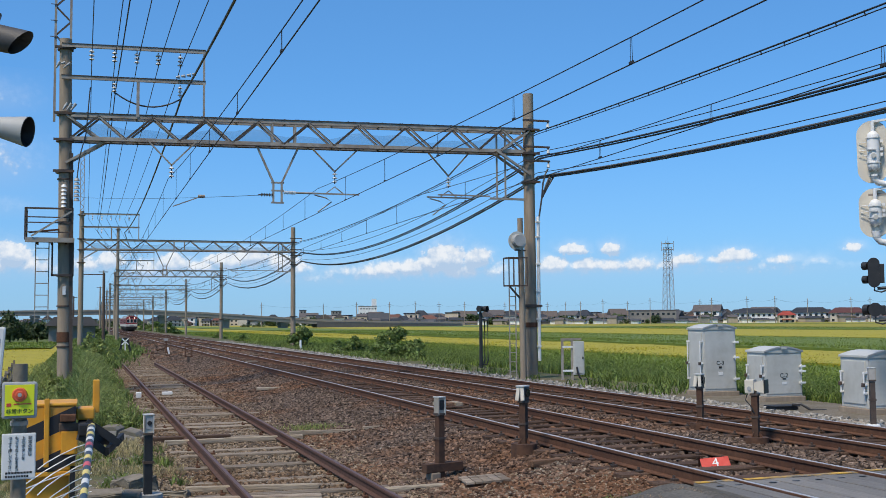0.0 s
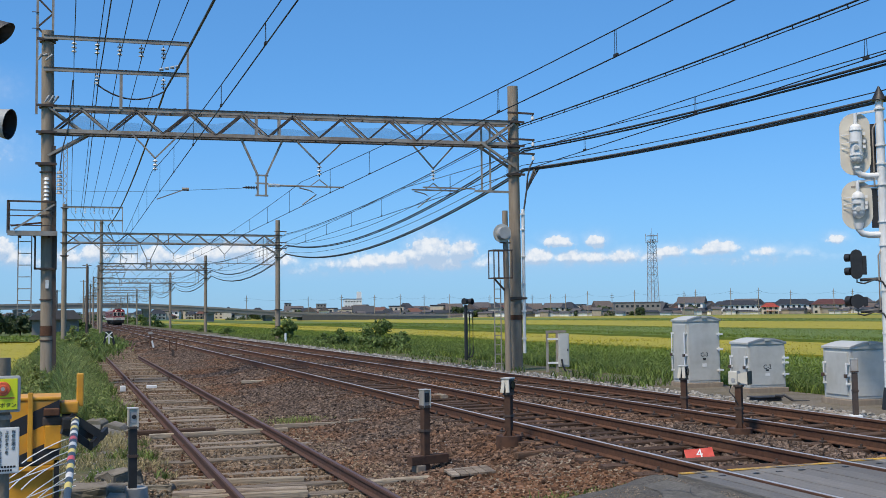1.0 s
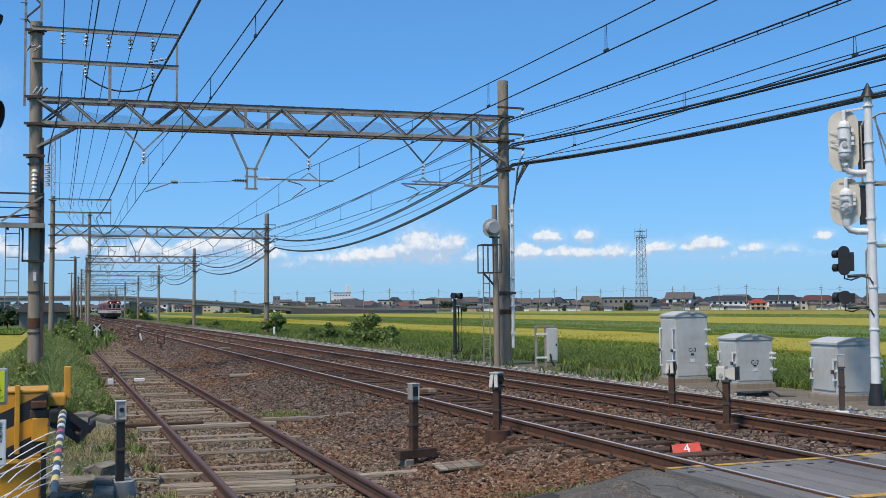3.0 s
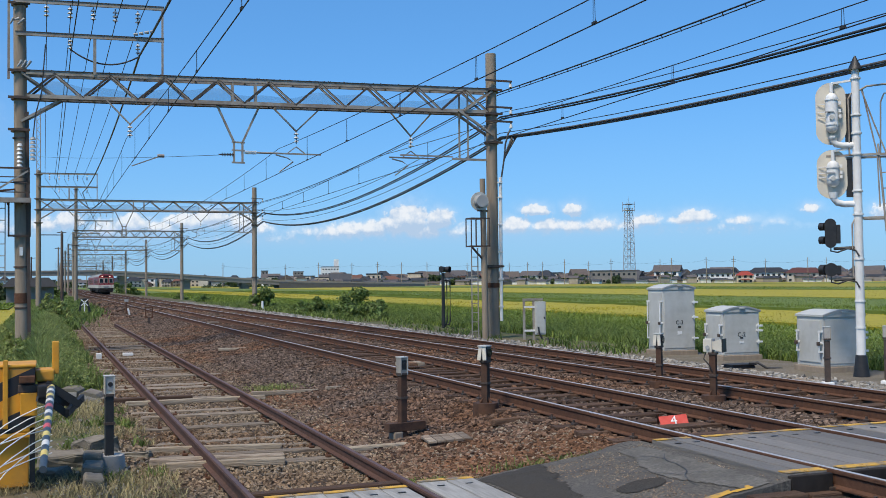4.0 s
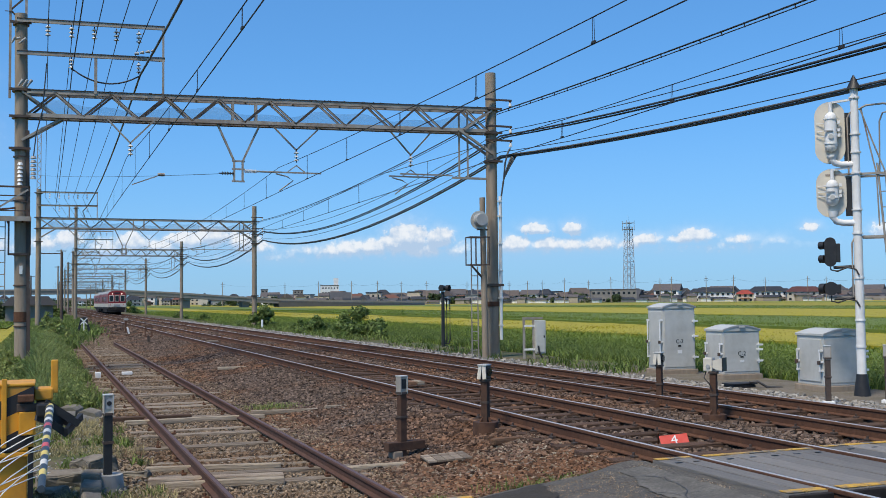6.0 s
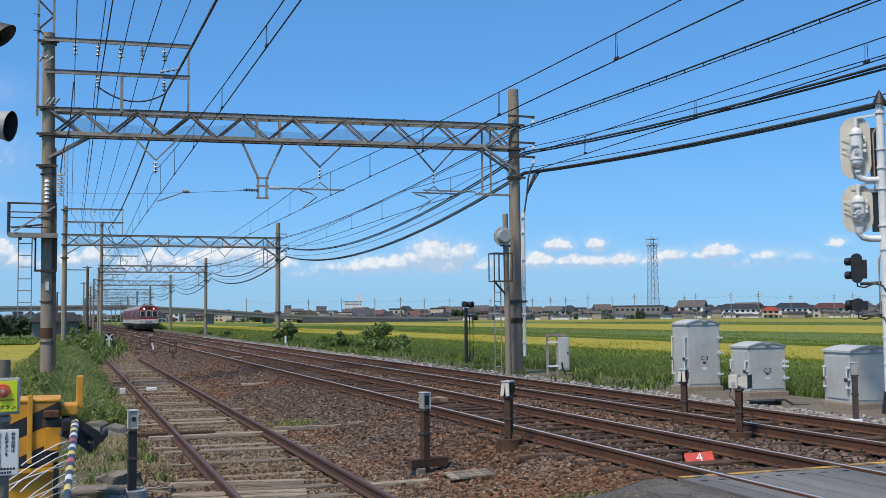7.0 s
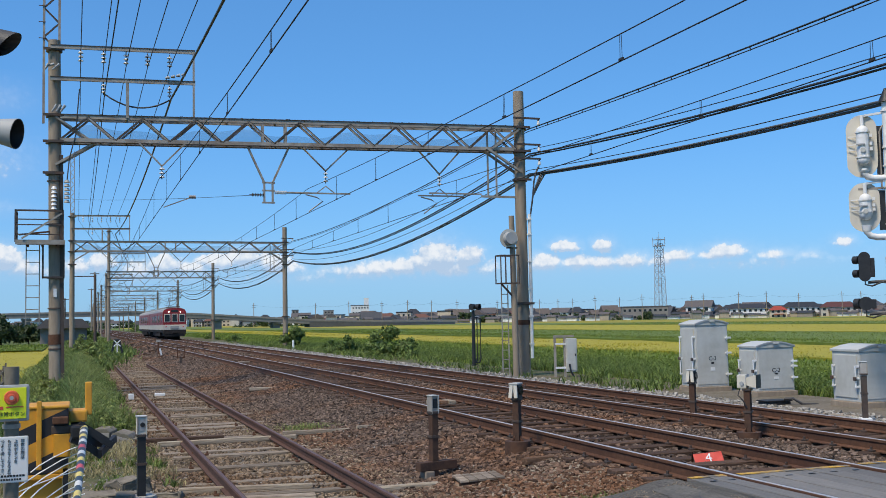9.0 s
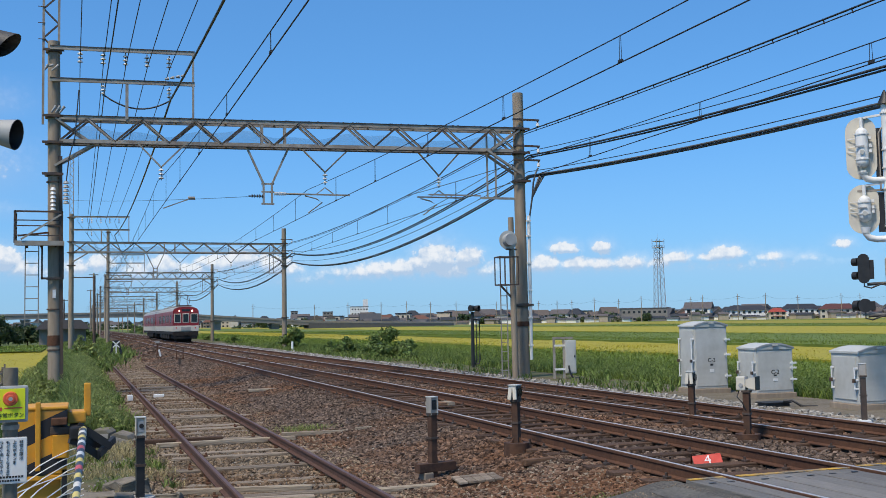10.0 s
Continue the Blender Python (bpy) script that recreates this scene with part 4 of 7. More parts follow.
def signal_mast():
    S = thing("signal_mast", pose(14.47, 15.75, 0, 0, 0, -42), "white railway signal mast with oval heads, black signals and ladder", "railway signal")
    pole = part("mast", rod(bmesh.new(), (0, 0, -.3), (0, 0, 5.85), .088, .075, 18), WHITE, S, smooth=False)
    part("foot", rod(bmesh.new(), (0, 0, -.3), (0, 0, .4), .19, .1, 16), BLACK, S, "dark painted mast foot")
    part("cap", rod(bmesh.new(), (0, 0, 5.83), (0, 0, 6.1), .14, .015, 12), BLACK, S, "black pointed cap")
    for z in (5.65, 4.95, 4.6, 4.2, 3.5, 3.05, 2.2, 1.4, .9):
        part("band", rod(bmesh.new(), (0, 0, z), (0, 0, z + .03), .1, seg=14), WHITE, pole)
    for zc, hh, zlo in ((5.02, .60, 4.48), (3.85, .47, 3.36)):
        cx = -.45
        b = bmesh.new(); oval_plate(b, cx, zc, .275, hh, 0, .02)
        P = part("back_plate", b, PALE, S, "pale grey oval signal back plate")
        b = rod(bmesh.new(), (cx + .02, -.08, zc - hh + .33), (cx + .02, -.08, zc + hh - .33), .115, seg=20)
        for zz in (zc - hh + .33, zc + hh - .33):
            r = bmesh.ops.create_uvsphere(b, u_segments=20, v_segments=10, radius=.115, matrix=pose(cx + .02, -.08, zz))
            for f in {f for v in r["verts"] for f in v.link_faces}: f.smooth = True
        part("lamp_housing", b, WHITE, P, "white rounded lamp housing")
        for sz in (-1, 1):
            part("flange", rod(bmesh.new(), (cx + .02, -.08, zc + sz * (hh - .36)), (cx + .02, -.08, zc + sz * (hh - .36) + .025), .13, seg=20), WHITE, P)
        part("top_pipe", rod(bmesh.new(), (cx + .02, -.08, zc + hh - .22), (cx + .02, -.08, zc + hh - .02), .035, seg=10), WHITE, P)
        for z in (zc + hh * .3, zc - hh * .12, zc + hh * .05):
            part("hood_clip", bar(bmesh.new(), (cx - .24, -.02, z), (cx - .1, -.07, z), .012, .014), WHITE, P)
            part("hinge", box(bmesh.new(), cx + .14, cx + .19, -.12, -.06, z - .03, z + .03), WHITE, P)
        part("vent", rod(bmesh.new(), (cx + .02, -.17, zc - .1), (cx + .02, -.22, zc - .1), .045, seg=12), CABGREY, P)
        part("latch", box(bmesh.new(), cx - .1, cx + .06, -.215, -.18, zc + .0, zc + .025), CABDARK, P)
        part("neck", rod(bmesh.new(), (cx + .02, -.08, zc - hh + .12), (cx + .02, -.08, zlo + .02), .09, .07, 12), WHITE, P)
        b = bmesh.new(); sweep(b, [(cx + .02, -.08, zlo + .1), (cx + .02, -.08, zlo + .02), (cx + .08, -.06, zlo - .06), (cx + .2, -.02, zlo - .09), (0, 0, zlo - .09)], .062, 12)
        part("bracket_pipe", b, WHITE, P)
        part("top_bracket", bar(bmesh.new(), (cx, -.04, zc + hh - .03), (0, 0, zc + hh + .02), .045, .04), WHITE, P)
        part("side_shade", box(bmesh.new(), -.2, -.08, .03, .07, zc - hh * .95, zc + hh * .62), BLACK, S, "narrow black shade board")
    # small black signals
    for z, hh, rd in ((2.72, .2, .075), (2.02, .1, .1)):
        b = bmesh.new(); oval_plate(b, -.5, z, .12 if hh < .15 else .105, hh + .08 if hh > .15 else .13, -.06, .06)
        B = part("repeater_signal", b, BLACK, S, "small black signal head")
        for dz in ((.13, -.13) if hh > .15 else (0,)):
            part("hood", rod(bmesh.new(), (-.6, .0, z + dz), (-.69, .05, z + dz), rd, rd, 12), BLACK, B)
        part("plate", box(bmesh.new(), -.4, -.32, -.05, .05, z - hh, z + hh * .8, .01), BLACK, B)
        part("arm", rod(bmesh.new(), (-.45, 0, z - hh - .1), (0, 0, z - hh - .08), .03, seg=8), BLACK, B)
        part("cable", sweep(bmesh.new(), [(-.5, 0, z - hh), (-.5, 0, z - hh - .14), (-.38, -.02, z - hh - .17), (-.2, -.03, z - hh - .1), (-.05, -.06, z - hh - .14), (0, -.09, z - hh - .25)], .018, 6), BLACK, B)
    # service platforms, cage and ladder
    for z, w0, w1 in ((4.2, -.55, .75), (3.0, 0, .8), (1.85, -.55, .75)):
        part("platform_rail", bar(bmesh.new(), (w0, .02, z), (w1, .02, z), .05, .04), STEEL, S)
        part("platform_rail", bar(bmesh.new(), (w0 + .1, .5, z), (w1, .5, z), .05, .04), STEEL, S)
    for x, z0, z1 in ((-.13, 4.2, 5.4), (-.11, 1.85, 3.0)):
        part("guard_bar", sweep(bmesh.new(), [(x, -.04, z0), (x, -.04, z1 - .12), (x + .05, -.03, z1 - .02), (x + .2, 0, z1)], .018, 6), STEEL, S)
    part("cage_hoop", sweep(bmesh.new(), [(.0, 0, 5.4), (.2, -.02, 5.5), (.5, 0, 5.52), (.8, .15, 5.5), (.95, .45, 5.46)], .02, 6), STEEL, S)
    for x0, x1, y in ((.1, .52, 0), (.12, .36, .02), (.86, .6, .3)):
        part("cage_bar", sweep(bmesh.new(), [(x0, y, 5.45), ((x0 + x1) / 2, y, 4.8), (x1, y, 4.2), (x1 + .03, y, 3.2)], .016, 6), STEEL, S)
    part("cage_bar", sweep(bmesh.new(), [(.42, .1, 4.2), (.44, .1, 5.2), (.5, .12, 5.36), (.62, .2, 5.4)], .016, 6), STEEL, S)
    L = part("ladder_rail", sweep(bmesh.new(), [(.38, .05, 4.4), (.5, -.05, 2.6), (.66, -.2, .0)], .02, 6), STEEL, S)
    part("ladder_rail", sweep(bmesh.new(), [(.62, .1, 4.4), (.74, .0, 2.6), (.92, -.14, .0)], .02, 6), STEEL, S)
    for i in range(14):
        z = .25 + i * .3; u = 1 - z / 4.4
        part("rung", bar(bmesh.new(), (.38 + .28 * u, .05 - .25 * u, z), (.62 + .3 * u, .1 - .24 * u, z), .018, .018), STEEL, S)
    part("cable_duct", box(bmesh.new(), .5, 1.4, -.3, -.26, .55, .6), WOOD, S)
    return S
signal_mast()
t = thing("concrete_footing", pose(14.6, 15.7, -.05), "cracked concrete footing under the signal mast", "footing")
part("slab", box(bmesh.new(), -.6, .5, -.4, .45, -.2, .03, .03), CONC, t)
t = thing("cable_trough_pile", pose(13.7, 18.45, .0), "black cable junction box with loose leads on the ground", "junction box")
part("body", box(bmesh.new(), -.28, .28, -.18, .18, -.08, .05, .03), BLACK, t)
part("lid", box(bmesh.new(), -.31, .31, -.2, .2, .05, .075, .012), BLACK, t)
part("lead", sweep(bmesh.new(), [(.1, -.2, .1), (.2, -.35, .12), (.35, -.45, 0), (.7, -.5, -.02)], .03, 6), CABLE, t)
t = thing("concrete_path", pose(0, 0, 0), "pale concrete cable trough lids along the cabinets", "cable trough", kind="structure")
for i in range(18):
    part("slab", box(bmesh.new(), 13.15, 13.55, 12.5 + i * .62, 13.1 + i * .62, -.12, -.035 + .01 * (i % 3), .012), CONC, t)

# ---------------------------------------------------------------- things at the first portal
def relay_signal():
    S = thing("distant_signal", pose(13.4, 31.3, -.05), "signal post seen from behind with round plate, cage and ladder", "railway signal")
    part("post", rod(bmesh.new(), (0, 0, -.2), (-.06, 0, 5.25), .105, .09, 14), CONC, S)
    part("disc", rod(bmesh.new(), (-.2, -.1, 4.5), (-.2, -.07, 4.5), .31, seg=28), CABGREY, S, "pale round back plate")
    part("lamp_housing", rod(bmesh.new(), (-.2, -.3, 4.5), (-.2, -.1, 4.5), .19, .22, 18), CABDARK, S)
    part("bracket", bar(bmesh.new(), (-.3, -.12, 4.2), (.1, -.02, 4.2), .05, .05), DARKST, S)
    for z in (3.95, 3.05): 
        for a, c in (((-.55, -.2), (.1, -.2)), ((-.55, .25), (.1, .25)), ((-.55, -.2), (-.55, .25))):
            part("cage_rail", bar(bmesh.new(), (*a, z), (*c, z), .035, .04), DARKST, S)
    for x, y in ((-.55, -.2), (-.38, -.2), (-.2, -.2), (-.55, .25), (-.2, .25), (.08, -.2)):
        part("cage_bar", bar(bmesh.new(), (x, y, 3.05), (x, y, 3.95), .03, .03), DARKST, S)
    part("cage_brace", bar(bmesh.new(), (-.5, -.1, 3.03), (-.05, 0, 2.6), .05, .05), DARKST, S)
    for x in (-.45, -.23):
        part("ladder_rail", bar(bmesh.new(), (x, .05, .1), (x, .05, 3.0), .03, .03), STEEL, S)
    for i in range(9): part("rung", bar(bmesh.new(), (-.45, .05, .3 + i * .3), (-.23, .05, .3 + i * .3), .025, .025), STEEL, S)
relay_signal()
def lamp_post():
    S = thing("track_lamp", pose(15.1, 39.6, -.12), "black trackside lamp on a post with pipe loops", "lamp post")
    part("post", rod(bmesh.new(), (0, 0, 0), (0, 0, 2.35), .075, .065, 12), BLACK, S)
    part("base", box(bmesh.new(), -.25, .25, -.2, .2, 0, .1, .02), CONCD, S)
    part("lamp_head", rod(bmesh.new(), (-.12, -.1, 2.48), (.16, .06, 2.48), .13, .10, 14), BLACK, S)
    part("hood", rod(bmesh.new(), (.1, -.12, 2.48), (.2, -.24, 2.47), .11, .13, 14, False), BLACK, S)
    for i, x in enumerate((.16, .3)):
        part("pipe", sweep(bmesh.new(), [(0, 0, 2.05), (x * .5, 0, 2.05), (x, 0, 2.0), (x, 0, .4), (x - .05, 0, .25), (0, 0, .22)], .028, 6), BLACK, S)
    part("stay", sweep(bmesh.new(), [(0, 0, .2), (.2, -.1, .12), (.5, -.2, 0)], .02, 6), BLACK, S)
lamp_post()
def switch_box():
    S = thing("switch_box", pose(14.6, 30.2, -.1, 0, 0, -10), "grey control box on a galvanised frame with a black cable", "control box")
    for x in (-.32, 0): part("leg", box(bmesh.new(), x - .035, x + .035, -.03, .03, -.2, 1.35), STEEL, S)
    part("cross_bar", box(bmesh.new(), -.36, .3, -.04, .04, 1.33, 1.4), STEEL, S)
    for z in (.35, 1.1): part("bracket", box(bmesh.new(), -.32, .1, -.06, 0, z, z + .06), WHITE, S)
    B = part("box", box(bmesh.new(), .02, .36, -.14, .14, .25, 1.3, .015), CABGREY, S)
    part("door", box(bmesh.new(), .05, .33, -.155, -.14, .3, 1.25, .006), CABGREY, B)
    part("lock", box(bmesh.new(), .28, .32, -.175, -.155, .75, .82), BLACK, B)
    part("cable", sweep(bmesh.new(), [(.1, -.17, .5), (.12, -.2, .3), (.22, -.22, .1), (.38, -.2, -.1)], .03, 8), BLACK, S)
switch_box()
def pole_fittings():
    # on the right pole
    F = thing("cable_pipe", pose(14.1, 31.6, 0), "white cable pipe strapped to the concrete pole", "pipe")
    part("pipe", rod(bmesh.new(), (0, 0, .55), (.02, 0, 5.3), .055, seg=12), WHITE, F)
    for z in (1.0, 1.9, 2.8, 3.7, 4.6, 5.1): part("strap", box(bmesh.new(), -.08, .06, -.07, .03, z, z + .05), WHITE, F)
    C = thing("riser_cables", pose(14.15, 31.6, 0), "black cables looping down from the arms to the pipe", "cable")
    for i, (x, z) in enumerate(((.75, 6.78), (.6, 6.75), (.5, 6.72), (.35, 6.9))):
        part("cable", sweep(bmesh.new(), [(x, 0, z), (x * .7, -.05, z - .15), (x * .4, -.05, z - .5), (.1, -.02, 5.9), (.0, 0, 5.25)], .03, 6), CABLE, C)
    t = thing("pole_band", pose(13.9, 31.8, 1.65), "rusty steel band around the concrete pole", "band")
    part("band", rod(bmesh.new(), (0, 0, 0), (0, 0, .16), .222, seg=20), RUST, t)
    # on the left pole
    x, y = -.69, 33.2
    F = thing("cable_duct", pose(x, y, 0), "dark cable duct strapped to the concrete pole", "duct")
    part("duct", bar(bmesh.new(), (.29, -.12, .2), (.215, -.12, 7.0), .08, .1), DARKST, F)
    for z in (1.2, 2.4, 3.3, 4.9, 6.2): part("strap", rod(bmesh.new(), (.1 - .0105 * z, 0, z), (.1 - .0105 * z, 0, z + .04), .222, seg=16), DARKST, F)
    part("rust_band", rod(bmesh.new(), (.087, 0, 1.35), (.084, 0, 1.65), .212, seg=20), RUST, F)
    part("shield", box(bmesh.new(), -.3, .33, -.28, -.24, 3.3, 3.36), DARKST, F)
    part("shield", box(bmesh.new(), -.3, -.25, -.28, -.24, 3.3, 4.3), DARKST, F)
    part("shield", box(bmesh.new(), .28, .33, -.28, -.24, 3.3, 4.3), DARKST, F)
    part("number_plate", box(bmesh.new(), .02, .11, -.222, -.205, 2.75, 3.0), WHITE, F, "small white plate")
    P = thing("work_platform", pose(x, y, 0), "rusty steel work platform with railing around the concrete pole", "platform")
    part("deck", box(bmesh.new(), -1.0, .32, -.55, .25, 4.33, 4.38), RUST, P)
    part("deck_edge", box(bmesh.new(), -1.02, .34, -.58, -.55, 4.28, 4.42), STEEL, P)
    for dx in (-.7, -.3, .1): part("joist", bar(bmesh.new(), (dx, -.54, 4.29), (dx, .24, 4.29), .05, .07), RUST, P)
    for z in (5.28, 5.02, 4.86, 4.58):
        for a, c in (((-1.02, -.55), (.3, -.55)), ((-1.02, -.55), (-1.02, .3))):
            part("rail", bar(bmesh.new(), (*a, z), (*c, z), .05, .05 if z > 5.2 else .03), DARKST, P)
    for a in ((-1.02, -.55), (.28, -.55), (-1.02, .25)): part("upright", bar(bmesh.new(), (*a, 4.35), (*a, 5.3), .05, .05), DARKST, P)
    part("brace", bar(bmesh.new(), (-.85, -.6, 4.45), (.25, -.6, 5.2), .03, .05), STEEL, P)
    part("brace", bar(bmesh.new(), (-.95, -.1, 4.6), (-.1, -.1, 4.7), .05, .05), RUST, P)
    L = thing("ladder", pose(x - .55, y, 0), "hanging steel ladder below the work platform", "ladder")
    for dx in (-.2, .17): part("rail", bar(bmesh.new(), (dx, .1, 1.95), (dx, .1, 4.35), .03, .03), STEEL, L)
    for i in range(7): part("rung", bar(bmesh.new(), (-.2, .1, 2.05 + i * .35), (.17, .1, 2.05 + i * .35), .025, .025), STEEL, L)
    I = thing("lightning_arrester", pose(x, y, 0), "pair of pale ribbed insulators on the pole", "insulator")
    for dx, z in ((.02, 5.35), (.38, 5.55)):
        for i in range(6): part("disc", rod(bmesh.new(), (dx, -.3, z + i * .12), (dx, -.3, z + .08 + i * .12), .09, .055, 12), PORC if dx < .2 else CABDARK, I)
    part("down_lead", sweep(bmesh.new(), [(.38, -.3, 6.2), (.45, -.3, 6.9), (.62, -.3, 7.6), (.72, -.3, 9.0)], .02, 6), CABLE, I)
    M = thing("lattice_mast", pose(x - .1, y + .2, 0), "slender steel lattice mast rising beside the concrete pole", "lattice mast")
    for dx in (-.2, .24): part("leg", bar(bmesh.new(), (dx, 0, 8.0), (dx, 0, 13.5), .07, .07), STEEL, M)
    for i in range(7): part("lacing", bar(bmesh.new(), (-.2 if i % 2 else .24, 0, 10.2 + i * .45), (.24 if i % 2 else -.2, 0, 10.65 + i * .45), .04, .05), DARKST, M)
    for i in range(5): part("step_bolt", bar(bmesh.new(), (-.35, -.05, 10.6 + i * .5), (-.15, -.05, 10.6 + i * .5), .02, .02), DARKST, M)
    S = thing("stay_wire", pose(0, 0, 0), "thin stay wire with insulators crossing between the poles", "wire")
    part("wire", sweep(bmesh.new(), sag((-.3, 81.9, 11.3), (5.2, 32.6, 5.86), .1, 12), .008, 4), WIRE, S)
pole_fittings()
M2 = thing("lattice_post", pose(-.38, 82, 0), "slim lattice steel extension on top of a concrete pole", "lattice post")
for dx in (-.13, .13): part("leg", bar(bmesh.new(), (dx, 0, 9.8), (dx, 0, 14.9), .05, .05), STEEL, M2)
for i in range(16): part("lacing", bar(bmesh.new(), (-.13 if i % 2 else .13, 0, 10.0 + i * .3), (.13 if i % 2 else -.13, 0, 10.3 + i * .3), .035, .035), STEEL, M2)
for x, y, h in ((1.8, 118, 7.7), (2.2, 150, 9.5), (2.4, 200, 9.0), (-2, 190, 7)):
    t = thing("line_pole", pose(x, y, -.3), "dark wooden line pole beside the railway", "pole", "line poles")
    part("shaft", rod(bmesh.new(), (0, 0, 0), (0, 0, h), .16, .12, 10), CONC if h > 8 else DARKST, t)
    part("cross_arm", bar(bmesh.new(), (-2.1 if y == 118 else -.6, 0, h - .2), (.05 if y == 118 else .6, 0, h - .2), .08, .1), DARKST, t)

# ---------------------------------------------------------------- level crossing gear
def stripe_mat():
    m = mat("yellow_black_stripes", (.60, .27, .015), (.70, .35, .03), .5, scale=6, c=(.38, .18, .04), cscale=3, cmix=.7, bump=.08)
    n, l = m.node_tree.nodes, m.node_tree.links
    tc = n.new("ShaderNodeTexCoord"); mp = n.new("ShaderNodeSeparateXYZ"); l.new(tc.outputs["Object"], mp.inputs[0])
    add = n.new("ShaderNodeMath"); add.operation = "MULTIPLY_ADD"; add.inputs[1].default_value = -.45
    l.new(mp.outputs[0], add.inputs[0]); l.new(mp.outputs[2], add.inputs[2])
    sc = n.new("ShaderNodeMath"); sc.operation = "MULTIPLY"; sc.inputs[1].default_value = 2.7; l.new(add.outputs[0], sc.inputs[0])
    fr = n.new("ShaderNodeMath"); fr.operation = "FRACT"; l.new(sc.outputs[0], fr.inputs[0])
    gt = n.new("ShaderNodeMath"); gt.operation = "GREATER_THAN"; gt.inputs[1].default_value = .5; l.new(fr.outputs[0], gt.inputs[0])
    p = n["Principled BSDF"]
    old = p.inputs["Base Color"].links[0].from_socket
    k = n.new("ShaderNodeMix"); k.data_type = "RGBA"; k.inputs[7].default_value = (.02, .02, .024, 1)
    l.new(gt.outputs[0], k.inputs[0]); l.new(old, k.inputs[6]); l.new(k.outputs[2], p.inputs["Base Color"])
    return m
STRIPE = stripe_mat()
SIGNY = mat("yellow_green_sign", (.68, .74, .02), (.74, .80, .03), .4, scale=3, bump=0)
REDB = mat("orange_red_button", (.62, .10, .04), (.68, .13, .06), .35, scale=8, bump=0)
BARW, BARB, BARY, BARR = (mat(n_, a, b_, .5, scale=12, bump=.05) for n_, a, b_ in (("arm_white", (.62, .6, .55), (.72, .7, .65)), ("arm_blue_black", (.03, .045, .06), (.05, .065, .08)), ("arm_yellow", (.62, .48, .12), (.7, .55, .16)), ("arm_red", (.55, .08, .09), (.62, .1, .1))))
def sign_text(lines, size, gap, x0, z0, y, parent, vertical, material):
    for i, s in enumerate(lines):
        for k, ch in enumerate(s):
            if ch == " ": continue
            x, z = (x0 - gap * i, z0 - size * 1.02 * k) if vertical else (x0 + size * k, z0 - gap * i)
            text(ch, size, pose(x, y, z, 90), material, parent, "character")
def button_post():
    P = thing("emergency_button_post", pose(-.52, 9.6, .105, 0, 0, 3), "concrete post with a yellow emergency button sign and a white notice", "emergency post")
    P.scale = (.92, .92, .92)
    part("post", rod(bmesh.new(), (0, 0, -.6), (0, 0, 1.56), .068, .064, 16), CONCO, P)
    B = part("button_board", box(bmesh.new(), -.15, .15, -.12, -.075, 1.07, 1.4, .02), CABDARK, P, "grey rim of the button board")
    part("sign_face", box(bmesh.new(), -.125, .125, -.126, -.12, 1.095, 1.375, .004), SIGNY, B, "fluorescent yellow sign face")
    part("button_ring", rod(bmesh.new(), (0, -.126, 1.285), (0, -.15, 1.285), .066, .058, 24), REDB, B, "round orange-red button")
    part("button", rod(bmesh.new(), (0, -.15, 1.285), (0, -.162, 1.285), .036, .032, 20), REDB, B)
    part("button_mark", rod(bmesh.new(), (0, -.162, 1.285), (0, -.164, 1.285), .018, seg=16), CABDARK, B)
    part("small_print_bar", box(bmesh.new(), -.05, .1, -.1285, -.126, 1.196, 1.206), REDP, B)
    part("small_print_bar", box(bmesh.new(), -.11, -.07, -.1285, -.126, 1.18, 1.21), REDP, B)
    sign_text(["非常ボタン"], .046, 0, -.092, 1.135, -.127, B, False, BLACK)
    N = part("notice_board", box(bmesh.new(), -.145, .145, -.1, -.085, .52, .935, .012), WHITE, P, "white notice with handwritten style black text")
    sign_text(["非常の際は", "上のボタンを", "もどらなくなるまで", "つよく押して下さい"], .036, .056, .095, .89, -.1015, N, True, BLACK)
    for i, w in enumerate((.23, .2)):
        for k in range(9):
            part("print_bar", box(bmesh.new(), -.11 + k * w / 9, -.11 + (k + .75) * w / 9, -.1025, -.1, .572 - i * .032, .59 - i * .032), BLACK, N)
    for z in (1.0, .72): part("clamp", rod(bmesh.new(), (0, 0, z), (0, 0, z + .04), .078, seg=16), STEEL, P)
button_post()
